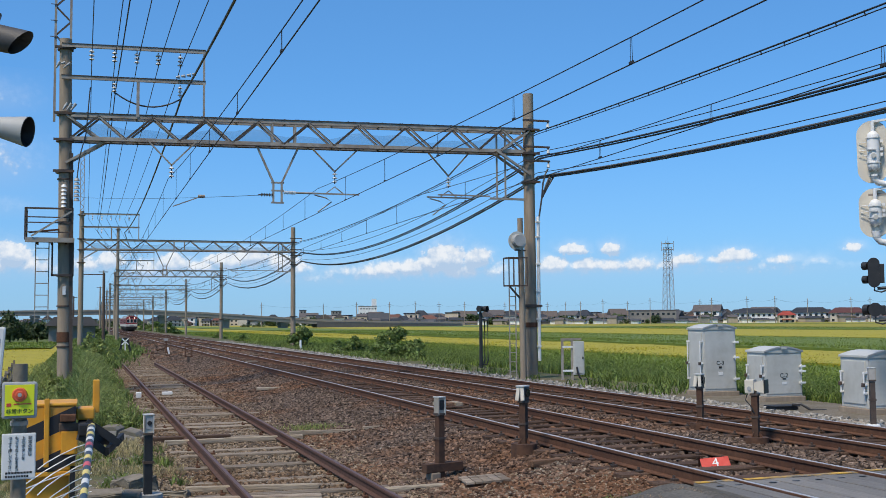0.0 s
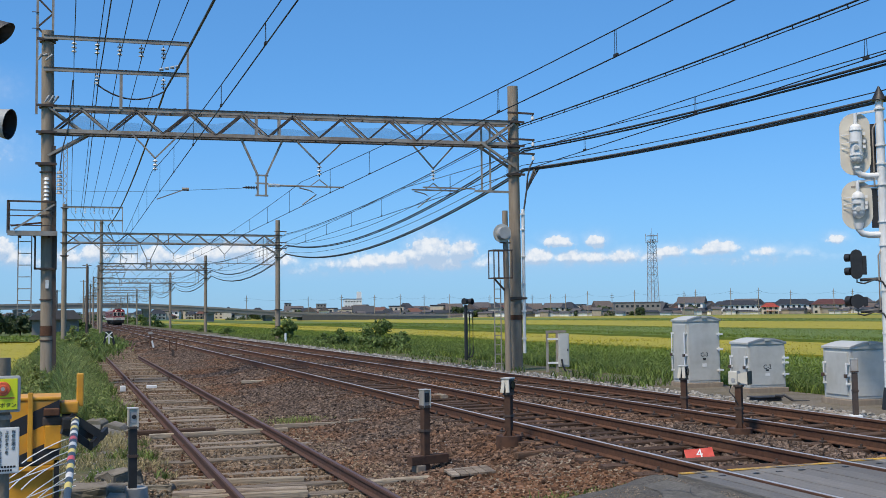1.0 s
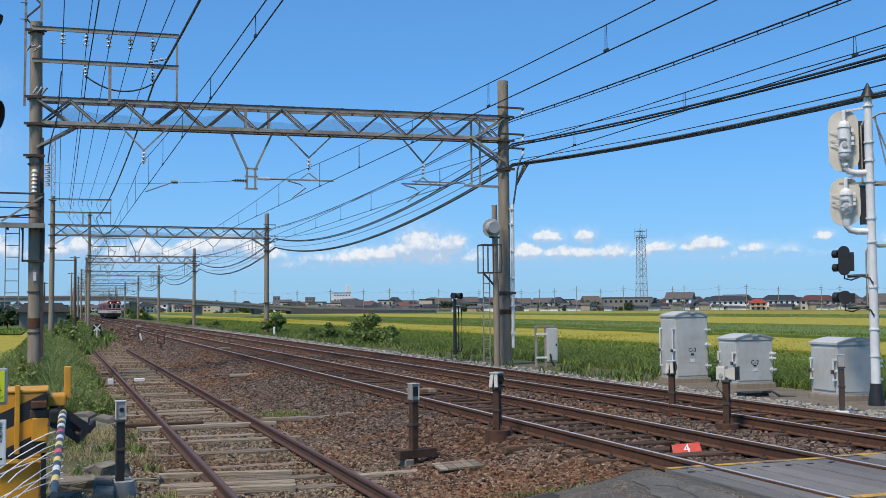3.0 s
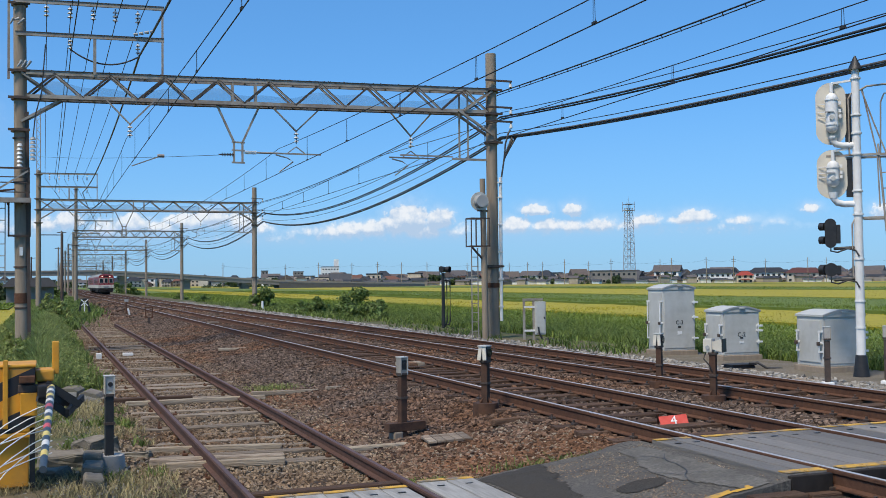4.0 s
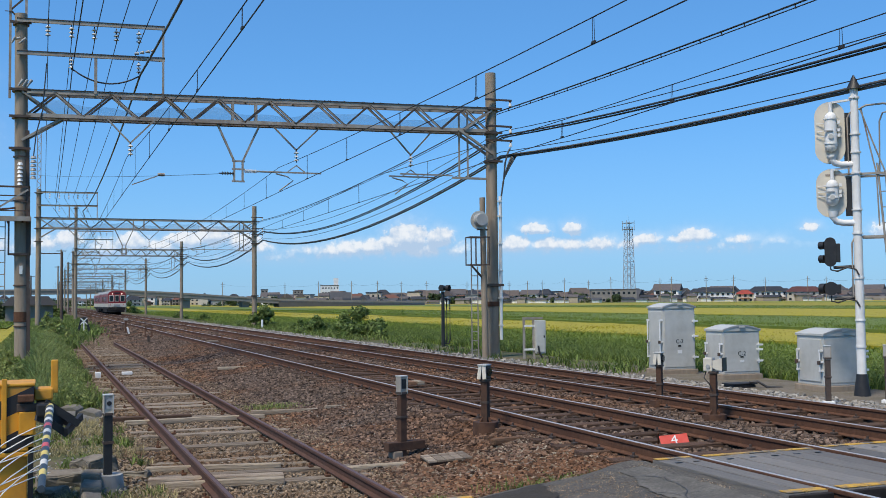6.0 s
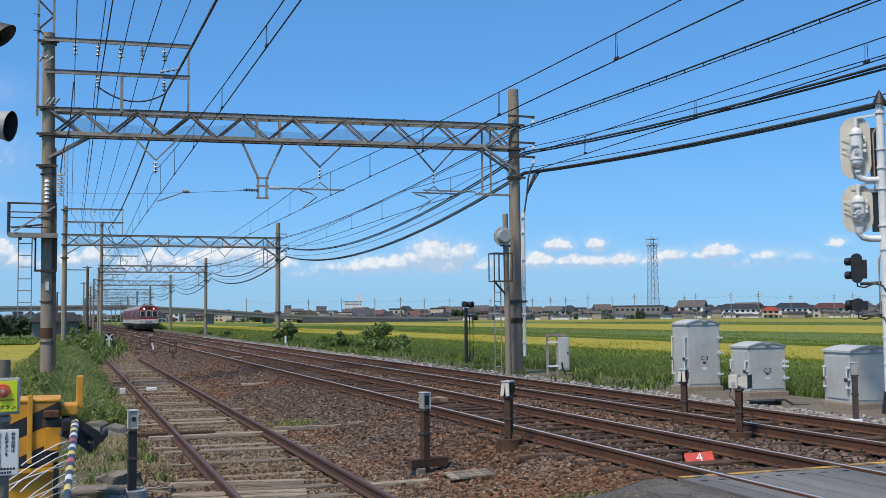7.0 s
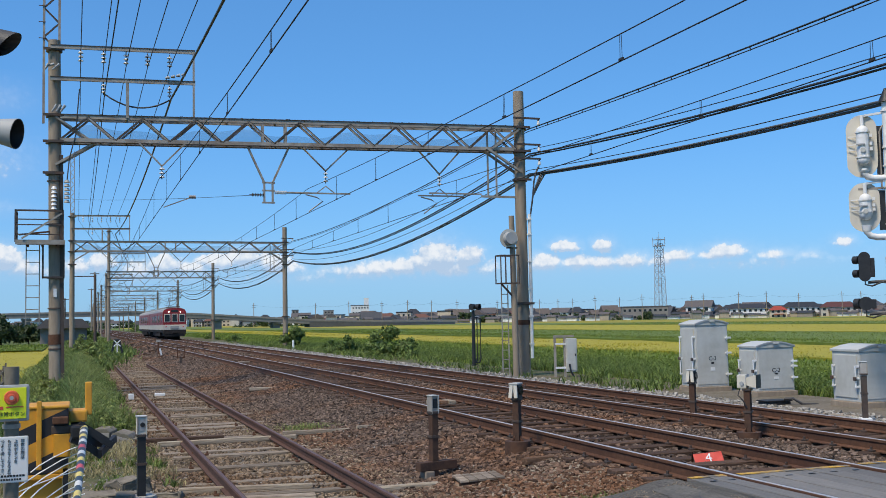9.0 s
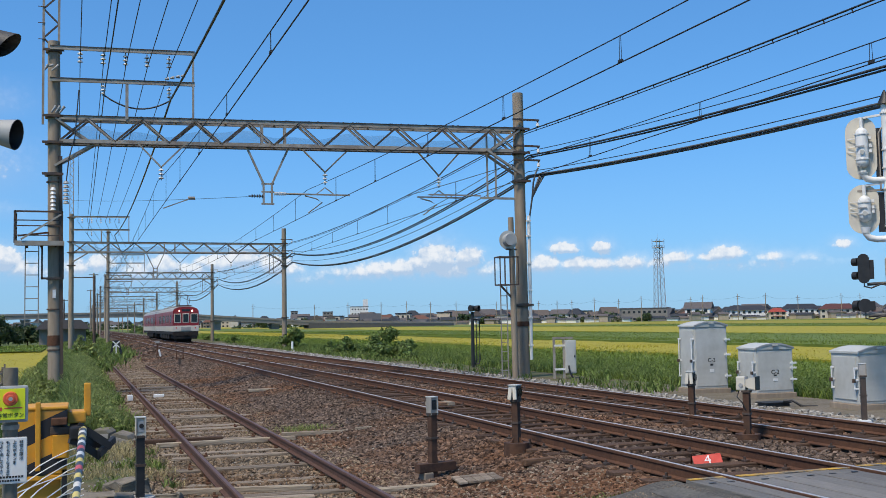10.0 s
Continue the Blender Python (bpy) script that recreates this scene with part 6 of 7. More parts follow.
def town():
    rng = random.Random(21)
    kinds = []
    labs = ("two-storey house with dark tiled hip roof", "low house with grey tiled roof", "pale two-storey house with dark roof", "brown-roofed two-storey house with beige walls", "pale flat-roofed two-storey block", "small grey house with dark roof")
    for i in range(6):
        w, d, h = ((10, 8, 4.6), (13, 8, 2.8), (9, 8, 4.8), (11, 9, 4.6), (9, 8, 5.6), (8, 7, 3.8))[i]
        kinds.append(house(w, d, h, (2.7, 2.8, 2.4, 2.8, 0, 2.4)[i], WALLS[i], ROOFS[i], i == 4, labs[i], 1 if i == 1 else 2, i in (1, 2, 5)))
    def put(o, az, dist, turn):
        p = az_point(az, dist, FIELD)
        return pose(p.x, p.y, p.z, 0, 0, -az + turn)
    first = [True] * 6
    for row, (d0, step) in enumerate(((600, .72), (650, .7), (715, .68), (800, .68), (630, .95))):
        az = -12 + row * .4
        while az < 52:
            a = az + rng.uniform(-.3, .3)
            far = d0 + rng.uniform(-18, 30) + (260 if a < 11 else 120 if a < 15 else 0)
            k = rng.choice((0, 0, 1, 1, 2, 3, 4, 5, 5))
            if far > 925 or not (-.4 < a < 3.2):
                m = put(None, a, far, rng.choice((0, 90, 15, -20, 75)) + rng.uniform(-8, 8)) @ Matrix.Diagonal((rng.uniform(.75, 1.25), rng.uniform(.8, 1.2), rng.uniform(.75, 1.25), 1))
                if first[k]:
                    first[k] = False
                    kinds[k].matrix_basis = m
                else:
                    copy_thing(kinds[k], m)
            az += step * rng.uniform(.75, 1.5)
    # single buildings that stand out
    for az, dist, w, d, h, roof, wl, tl, flat, lab in ((35.4, 560, 21, 9, 5.4, 2.4, WALLS[2], ROOFS[0], False, "long white two-storey row house with dark roof"), (38.1, 570, 19, 9, 5.6, 2.6, WALLS[2], ROOFS[4], False, "long white house with black tiled roof"), (36.95, 545, 8, 7, 4.2, 2.0, WALLS[4], REDROOF, False, "house with bright red roof"),
            (39.9, 560, 17, 12, 5.2, 2.6, WALLS[0], plain("maroon_roof", (.10, .045, .042)), False, "large low house with maroon roof"), (30.1, 570, 24, 11, 7.2, 0, WALLS[3], ROOFS[2], True, "grey flat-roofed apartment block"),
            (14.7, 980, 16, 14, 17, 0, WALLS[2], ROOFS[2], True, "tall white industrial building with a stair tower"), (13.0, 1000, 9, 8, 13, 0, WALLS[3], ROOFS[5], True, "grey tower of an industrial plant"), (16.0, 760, 16, 9, 5.5, 2.4, WALLS[4], ROOFS[3], False, "cream house with brown roof"), (22, 600, 24, 9, 5.0, 2.2, WALLS[1], ROOFS[3], False, "long brown-roofed house behind trees"), (11.2, 1000, 6, 6, 14, 0, WALLS[3], ROOFS[4], True, "slender grey silo tower")):
        H = house(w, d, h, roof, wl, tl, flat, lab, 2 if h < 10 else 4)
        H.matrix_basis = put(None, az, dist, 5)
        if h > 16: part("stair_tower", box(bmesh.new(), w / 2 - 4, w / 2, -3, 3, h, h + 7), wl, H)
    # sheds, walls and garages in front of the houses
    sheds = []
    for w, h, wl, tl, lab in ((5, 2.2, WALLS[2], ROOFS[1], "low white shed with grey roof"), (7, 2.6, WALLS[3], ROOFS[0], "dark wooden shed with black roof"), (9, 1.7, WALLS[5], ROOFS[5], "long low grey garden wall and shed"), (6, 3.2, WALLS[1], ROOFS[2], "brown barn with grey gable roof")):
        S = thing("garden_shed", pose(0, 0, 0), lab, "shed", "sheds before the far town")
        part("wall", box(bmesh.new(), -w / 2, w / 2, -2, 2, 0, h), wl, S)
        b = bmesh.new(); bmesh.ops.transform(prism(b, [(-2.4, 0), (2.4, 0), (0, 1.1)], -w / 2 - .3, w / 2 + .3), matrix=pose(0, 0, h, 0, 0, 90), verts=b.verts)
        part("roof", b, tl, S)
        sheds.append(S)
    for i in range(230):
        a = 13.5 + 35 * (i + rng.uniform(-.4, .4)) / 230
        m = put(None, a, 560 + rng.uniform(-18, 40), rng.uniform(-25, 25))
        if i < 4: sheds[i].matrix_basis = m
        else: copy_thing(sheds[rng.choice((0, 0, 0, 1, 2, 3))], m @ Matrix.Diagonal((rng.uniform(.6, 1.3), 1, rng.uniform(.7, 1.2), 1)))
    # lattice radio tower
    T = thing("radio_tower", pose(*az_point(30.98, 600, FIELD)), "slender grey steel lattice radio tower over the far houses", "radio tower")
    wd = lambda z: 2.6 - z * .022
    corners = lambda z: [(s * wd(z), q * wd(z), z) for s, q in ((-1, -1), (1, -1), (1, 1), (-1, 1))]
    TW = plain("tower_steel", (.30, .31, .33))
    for i in range(4): part("leg", bar(bmesh.new(), corners(0)[i], corners(43)[i], .28, .28), TW, T)
    for k in range(11):
        z0, z1 = k * 3.9, (k + 1) * 3.9
        b = bmesh.new()
        for i in range(4):
            p, q = corners(z0), corners(z1)
            bar(b, p[i], q[(i + 1) % 4], .1, .1); bar(b, p[(i + 1) % 4], q[i], .1, .1); bar(b, q[i], q[(i + 1) % 4], .13, .13)
        tagged(part("bracing", b, TW, T), kind="stuff")
    for z in (41.5, 45): part("platform", box(bmesh.new(), -2.5, 2.5, -2.5, 2.5, z, z + .3), TW, T)
    for x, y in ((-2.4, -2.4), (2.4, -2.4), (2.4, 2.4), (-2.4, 2.4)): part("antenna", rod(bmesh.new(), (x, y, 41), (x, y, 46.5), .16, seg=6), TW, T)
    part("spire", rod(bmesh.new(), (0, 0, 43), (0, 0, 49.5), .12, .05, 6), TW, T)
    # utility poles
    pole = thing("utility_pole", pose(*az_point(9, 520, FIELD)), "far grey utility pole with cross arms", "utility pole", "far utility poles")
    part("shaft", rod(bmesh.new(), (0, 0, 0), (0, 0, 12.5), .2, .14, 8), CONC, pole)
    for z in (11.2, 10.2): part("cross_arm", bar(bmesh.new(), (-.9, 0, z), (.9, 0, z), .12, .12), DARKST, pole)
    tops = [az_point(9, 520, FIELD + 11.2)]
    for az in (12.3, 14.1, 15.9, 17.3, 18.6, 20.0, 22.2, 24.5, 25.5, 26.3, 27.5, 28.8, 30, 32.6, 33.2, 35.0, 36.4, 38.0, 40.1, 41.0, 42.5, 44.5, 47):
        d = 520 + rng.uniform(-40, 60)
        copy_thing(pole, pose(*az_point(az, d, FIELD), 0, 0, rng.uniform(-40, 40)))
        tops.append(az_point(az, d, FIELD + 11.2))
    b = bmesh.new()
    path = []
    for p, q in zip(tops, tops[1:]): path += sag(p, q, 1.0, 6)[1 if path else 0:]
    tagged(part("power_line", sweep(b, path, .022, 4), WIRE), "thin far power line over the fields", "wire")
town()

def viaduct():
    y = 420
    V = thing("road_viaduct", pose(0, 0, 0), "low grey concrete road viaduct crossing behind the fields", "viaduct")
    pts = [(-160, 5.6), (-60, 5.9), (-10, 6.4), (20, 6.5), (45, 5.2), (70, 3.4), (92, 1.9), (120, 1.2), (150, .6)]
    GREYV = plain("viaduct_concrete", (.2, .195, .185))
    for (x0, z0), (x1, z1) in zip(pts, pts[1:]):
        b = bmesh.new()
        prism(b, [(x0, z0 - 1.0), (x1, z1 - 1.0), (x1, z1 + .25), (x0, z0 + .25)], y - 5, y + 5)
        part("deck", b, GREYV, V)
        b = bmesh.new(); prism(b, [(x0, z0 + .25), (x1, z1 + .25), (x1, z1 + .95), (x0, z0 + .95)], y - 5.2, y - 5.0)
        part("parapet", b, WALLS[3], V)
    for x, z in ((-120, 4.7), (-85, 4.8), (-50, 4.9), (-18, 5.3), (28, 5.2), (52, 3.8), (75, 2.2)):
        part("pier", box(bmesh.new(), x - 1.4, x + 1.4, y - 3.5, y + 3.5, FIELD, z - .1, .1), GREYV, V)
        part("pier_head", box(bmesh.new(), x - 1.7, x + 1.7, y - 4.5, y + 4.5, z - .9, z - .15, .1), GREYV, V)
    b = bmesh.new(); prism(b, [(88, FIELD - .2), (150, FIELD - .2), (150, .3), (120, 1.2), (88, 2.0)], y - 5.4, y + 5)
    part("retaining_wall", b, plain("dark_retaining_wall", (.10, .10, .10)), V, "dark grey retaining wall")
viaduct()

# ---------------------------------------------------------------- vegetation
def leaf_mat(name, a, b_, trans=.25, piece=-.5):
    m = mat(name, a, b_, .65, scale=1.5, bump=0, piece=piece)
    p = m.node_tree.nodes["Principled BSDF"]
    n, l = m.node_tree.nodes, m.node_tree.links
    t, k = n.new("ShaderNodeBsdfTranslucent"), n.new("ShaderNodeMixShader")
    l.new(p.inputs["Base Color"].links[0].from_socket, t.inputs[0])
    k.inputs[0].default_value = trans
    l.new(p.outputs[0], k.inputs[1]); l.new(t.outputs[0], k.inputs[2]); l.new(k.outputs[0], n["Material Output"].inputs[0])
    return m
WEED = leaf_mat("weed_green", (.09, .14, .026), (.19, .245, .055), .35)
WEEDG = leaf_mat("fresh_grass", (.15, .20, .05), (.27, .31, .10), .4)
WEEDL = leaf_mat("bright_grass", (.17, .22, .05), (.29, .32, .10), .35)
DRY = leaf_mat("dry_grass", (.26, .22, .10), (.38, .32, .16))
RICE = leaf_mat("ripening_rice", (.34, .29, .012), (.47, .40, .024))
RICEG = leaf_mat("green_rice", (.115, .175, .018), (.20, .245, .032))
BUSH = leaf_mat("bush_leaves", (.075, .125, .024), (.15, .205, .048))
TREE = leaf_mat("tree_leaves", (.035, .06, .02), (.07, .10, .03))

def blades(name, roots, heights, widths, lean, material, label, seed, per=1):
    """Many narrow bent blades, two quads each, as one object."""
    rng = np.random.default_rng(seed)
    n = len(roots)
    a = rng.uniform(0, math.tau, n)
    face = rng.uniform(0, math.tau, n)
    dx, dy = np.cos(a) * lean * heights, np.sin(a) * lean * heights
    wx, wy = np.cos(face) * widths / 2, np.sin(face) * widths / 2
    R = np.asarray(roots)
    P = np.empty((n, 5, 3))
    P[:, 0] = R - np.stack([wx, wy, np.zeros(n)], -1)
    P[:, 1] = R + np.stack([wx, wy, np.zeros(n)], -1)
    mid = R + np.stack([dx * .35, dy * .35, heights * .6], -1)
    P[:, 2] = mid + np.stack([wx * .8, wy * .8, np.zeros(n)], -1)
    P[:, 3] = mid - np.stack([wx * .8, wy * .8, np.zeros(n)], -1)
    P[:, 4] = R + np.stack([dx, dy, heights * (1 - .25 * lean)], -1)
    base = np.arange(n)[:, None] * 5
    loops = np.concatenate([base + np.array([0, 1, 2, 3]), base + np.array([3, 2, 4])], 1).ravel()
    me = bpy.data.meshes.new(name)
    me.vertices.add(n * 5); me.vertices.foreach_set("co", P.ravel())
    me.loops.add(n * 7); me.loops.foreach_set("vertex_index", loops.astype(np.int32))
    me.polygons.add(n * 2)
    st = (np.arange(n)[:, None] * 7 + np.array([0, 4])).ravel()
    me.polygons.foreach_set("loop_start", st.astype(np.int32))
    me.update(calc_edges=True)
    me.materials.append(material)
    return tagged(new(name, me), label, "grass", kind="stuff")

PX = np.array([p[0] for p in PROFILE]); PZ = np.array([p[1] for p in PROFILE])
def roots_in(rng, n, xa, xb, ya, yb, power=1.6, zoff=0.):
    y = ya + (yb - ya) * rng.uniform(0, 1, n) ** power
    x = rng.uniform(xa, xb, n)
    return np.stack([x, y, np.interp(x, PX, PZ) + zoff], -1)

def clumped(rng, R, scale, cut):
    k = np.array([noise.noise((p[0] * scale, p[1] * scale, 3.7)) for p in R])
    return R[k > cut]

def verge():
    rng = np.random.default_rng(7)
    # tall weeds along the left of the siding
    R = roots_in(rng, 52000, -4.5, 1.5, 16.5, 110, 1.5)
    R = R[(R[:, 0] < .9 + .35 * np.sin(R[:, 1] * .9)) & ((R[:, 0] > -2.2) | (R[:, 1] < 44)) & ((R[:, 1] > 20) | (R[:, 0] < -.7))]
    h = rng.uniform(.15, .7, len(R)) * np.clip(1.25 - (R[:, 0] + .3) * .45, .45, 1.2)
    h *= np.where(R[:, 1] < 22, .75, 1) * np.where((R[:, 0] < -.021 * R[:, 1]) & (R[:, 1] > 24), .3, 1)
    blades("verge_grass", R, h, rng.uniform(.008, .02, len(R)) * (1 + R[:, 1] / 40), .5, WEED, "tall green weeds along the disused siding", 1)
    R = roots_in(rng, 15000, -3.5, 1.2, 15, 60, 1.6)
    R = R[(R[:, 1] > 20) | (R[:, 0] < -.6)]
    h = rng.uniform(.1, .4, len(R)) * np.where(R[:, 0] > .5, .5, 1)
    blades("verge_grass_light", R, h, rng.uniform(.01, .02, len(R)) * (1 + R[:, 1] / 40), .7, WEEDL, "light green grass along the disused siding", 2)
    R = clumped(rng, roots_in(rng, 24000, -1.5, 1.3, 9.6, 20, 1.), 1.3, .0)
    blades("dry_grass", R, rng.uniform(.04, .16, len(R)), rng.uniform(.006, .012, len(R)), .9, DRY, "short dry straw-coloured grass beside the siding", 3)
    R = clumped(rng, roots_in(rng, 14000, -1.3, 1.2, 9.6, 20, 1.), 1.7, .36)
    blades("low_weeds", R, rng.uniform(.06, .2, len(R)), rng.uniform(.012, .022, len(R)), .8, WEED, "low green weeds in dry grass", 4)
    # tall fine grass between the poles and the siding
    R = clumped(rng, roots_in(rng, 60000, -1.4, 1.0, 20, 60, 1.5), .8, -.2)
    R = R[(R[:, 0] < .7 + .3 * np.sin(R[:, 1] * .7)) & (R[:, 0] > -.55 + np.clip(R[:, 1] - 36, 0, 12) * -.07)]
    h = rng.uniform(.25, .85, len(R)) * np.clip(1.0 - (R[:, 0] - .1) * .6, .35, 1.1) * np.where(R[:, 0] < -.2, .6, 1)
    blades("tall_grass", R, h, rng.uniform(.006, .014, len(R)) * (1 + R[:, 1] / 40), .45, WEEDG, "tall fine green grass beside the siding", 6)
    # sparse grass on the overgrown end of the siding
    R = roots_in(rng, 26000, -1.5, 4.4, 50, 170, 1.3)
    R = R[R[:, 0] + rng.normal(0, .5, len(R)) < .9 + np.clip(R[:, 1] - 50, 0, 30) * .09]
    blades("siding_grass", R, rng.uniform(.12, .5, len(R)), rng.uniform(.03, .07, len(R)) * (1 + R[:, 1] / 150), .6, WEED, "grass growing over the siding's end", 5)
    # tufts on the ballast
    for i, (x, y, r_, n) in enumerate(((3.55, 9.75, .22, 500), (4.2, 19.6, .4, 500), (1.85, 9.6, .15, 150), (5.4, 9.4, .12, 160), (4.75, 9.75, .3, 200), (5.1, 9.6, .2, 150))):
        R = np.stack([x + rng.normal(0, r_, n), y + rng.normal(0, r_ * .6, n), np.full(n, ground_z(x) + .01)], -1)
        blades("grass_tuft", R, rng.uniform(.05, .13, n), rng.uniform(.008, .014, n), .9, WEED if i != 1 else WEEDL, "small green tuft growing in the ballast", 10 + i)
    # weeds on the field side
    R = roots_in(rng, 130000, 15.9, 24, 6, 95, 1.5)
    h = rng.uniform(.45, 1.0, len(R)) * np.clip((R[:, 0] - 15.2) / 1.6, .35, 1)
    blades("field_weeds", R, h, rng.uniform(.008, .02, len(R)) * (1 + R[:, 1] / 55), .45, WEED, "tall green weeds along the field's edge", 20)
    R = roots_in(rng, 70000, 15.6, 32, 6, 120, 1.4)
    h = rng.uniform(.4, .95, len(R)) * np.clip((R[:, 0] - 15.2) / 1.6, .3, 1)
    blades("field_weeds_light", R, h, rng.uniform(.008, .02, len(R)) * (1 + R[:, 1] / 55), .6, RICEG, "light green weeds and grass along the field", 21)
    R = roots_in(rng, 12000, 13.3, 16.4, 20, 100, 1.2)
    R = clumped(rng, R, .5, -.05)
    blades("ballast_edge_weeds", R, rng.uniform(.1, .4, len(R)), rng.uniform(.02, .05, len(R)), .8, WEED, "low weeds along the ballast edge", 22)
verge()

def fields():
    """Strips of rice along the railway, with weedy banks between them."""
    def strip(x0, x1, top, material, label, n, y0=-40, y1=900, seed=0, bh=.25, w=.05):
        rng = np.random.default_rng(seed)
        ys = np.concatenate([np.arange(y0, 120, 2.5), np.arange(120, y1 + 1, 20)])
        xs = np.linspace(x0, x1, max(3, int((x1 - x0) / 2)))
        V = [(x, y, top + .06 * noise.noise((x * .5, y * .5, seed)) + .05 * noise.noise((x * .1, y * .1, 9))) for y in ys for x in xs]
        Wn = len(xs)
        F = [(j * Wn + i, j * Wn + i + 1, (j + 1) * Wn + i + 1, (j + 1) * Wn + i) for j in range(len(ys) - 1) for i in range(Wn - 1)]
        k = len(V)
        V += [(x0, y, FIELD - .1) for y in ys] + [(x1, y, FIELD - .1) for y in ys]
        F += [(k + j, j * Wn, (j + 1) * Wn, k + j + 1) for j in range(len(ys) - 1)] + [(k + len(ys) + j, k + len(ys) + j + 1, (j + 2) * Wn - 1, (j + 1) * Wn - 1) for j in range(len(ys) - 1)]
        tagged(new("rice_field", mesh_of("rice_field", V, F, material)), label, "rice field", "rice fields", "stuff")
        if n:
            y = y0 + (min(y1, 260) - y0) * rng.uniform(0, 1, n) ** 1.2
            x = rng.uniform(x0, x1, n)
            R = np.stack([x, y, np.full(n, top - .05)], -1)
            blades("rice_ears", R, rng.uniform(.5, 1, n) * bh, rng.uniform(.6, 1.2, n) * w * (1 + np.abs(y) / 80), .6, material, label.replace("field", "ears"), seed + 50)
    strip(19, 31, -.25, RICEG, "green rice field with weeds beside the railway", 30000, seed=1, bh=.3)
    strip(31.5, 43, -.15, RICE, "golden ripe rice field", 26000, seed=2, bh=.13, w=.03)
    strip(43.5, 48, -.0, RICEG, "weedy green bank field between rice", 24000, seed=3, bh=.3, w=.025)
    strip(48, 76, -.2, RICEG, "green rice field with weeds between golden strips", 44000, seed=4, bh=.22, w=.025)
    strip(76.5, 122, -.15, RICE, "golden ripe rice field", 12000, seed=5, w=.03, bh=.12)
    strip(122.5, 155.5, -.05, RICEG, "weedy green bank field between rice", 16000, seed=6, bh=.25, w=.04)
    strip(156, 260, -.15, RICE, "golden ripe rice field", 0, seed=7)
    strip(261, 300, -.1, RICEG, "green rice field before the far houses", 0, seed=8)
    strip(301, 420, -.15, RICE, "golden ripe rice field", 0, seed=9)
    strip(-40, -1.7, -.32, RICE, "golden ripe rice field", 9000, 47, 63, 10, bh=.12, w=.03)
    strip(-40, -2.2, -.32, RICE, "golden ripe rice field beyond a bank", 9000, 67, 100, 13, bh=.12, w=.03)
    strip(-40, -3, -.2, RICEG, "green rice field beside the verge", 8000, 102, 135, 14)
    strip(-60, -35, -.1, RICEG, "green rice field", 6000, 20, 300, 11)
    strip(-130, -61, -.1, RICE, "golden ripe rice field", 0, 20, 300, 12)
fields()

def leaf_cloud(rng, centres, radii, n, size):
    """Leaf quads scattered through overlapping clumps."""
    C, Rd = np.array(centres), np.array(radii)
    k = rng.integers(0, len(C), n)
    d = rng.normal(0, 1, (n, 3)); d /= np.linalg.norm(d, axis=1)[:, None]
    p = C[k] + d * Rd[k][:, None] * (rng.uniform(.08, 1.25, n) ** .7)[:, None] * np.array([1, 1, .85])
    u = rng.normal(0, 1, (n, 3)); u /= np.linalg.norm(u, axis=1)[:, None]
    v = np.cross(u, d); v /= np.linalg.norm(v, axis=1)[:, None] + 1e-6
    s = size * rng.uniform(.5, 1.3, n)[:, None]
    V = np.stack([p - u * s, p + v * s * .5, p + u * s, p - v * s * .5], 1).reshape(-1, 3)
    F = np.arange(n * 4).reshape(-1, 4)
    return V.tolist(), F.tolist()

def shrub(name, x, y, z, w, h, n, size, material, label, category, seed, stretch=1.0, group="", trunk=True):
    rng = np.random.default_rng(seed)
    T = thing(name, pose(x, y, z), label, category, group)
    cs, rs = [], []
    for i in range(11 if trunk else 15):
        a = rng.uniform(0, math.tau); q = rng.uniform(0, .55) * w
        zz = h * rng.uniform(.32, .8) if trunk else h * rng.uniform(.12, .95) * (1 - .5 * q / (.55 * w))
        cs.append((math.cos(a) * q * stretch, math.sin(a) * q, zz)); rs.append((rng.uniform(.18, .3) if trunk else rng.uniform(.1, .26)) * min(w, h * 1.1))
    V, F = leaf_cloud(rng, cs, rs, n, size)
    c = new("crown", mesh_of("crown", V, F, material)); c.parent = T
    b = bmesh.new()
    rod(b, (0, 0, -.2), (0, 0, h * .45), h * .03 + .02, h * .018 + .01, 8)
    t = part("trunk", b, WOODB, T)
    for i in range(5):
        part("limb", rod(bmesh.new(), (0, 0, h * (.12 + .06 * i)), cs[i], h * .014 + .008, .006, 6), WOODB, t)
    return T

def weed_mass():
    """Small leaves filling the weeds along the field and the verge."""
    rng = np.random.default_rng(77)
    for label, n, xs, ys, zs, rad, leaf, material, seed in (("leafy weeds at the foot of the field's edge", 60000, (15.9, 20.5), (14, 75), (-.45, .12), (.18, .45), .035, WEED, 1), ("light leafy weeds among the field grass", 36000, (16.2, 24), (14, 90), (-.3, .22), (.15, .4), .035, RICEG, 2), ("light leafy weeds in the verge", 36000, (-2.2, .75), (20, 75), (-.2, .3), (.12, .35), .028, WEEDL, 3)):
        m = 1500
        y = ys[0] + (ys[1] - ys[0]) * rng.uniform(0, 1, m) ** 1.4
        C = np.stack([rng.uniform(*xs, m), y, rng.uniform(*zs, m)], -1)
        C = C[C[:, 0] > -.02 * C[:, 1] - .1]
        V, F = leaf_cloud(rng, C, rng.uniform(*rad, len(C)), n, leaf)
        tagged(new("weed_leaves", mesh_of("weed_leaves", V, F, material)), label, "weeds", kind="stuff")
weed_mass()

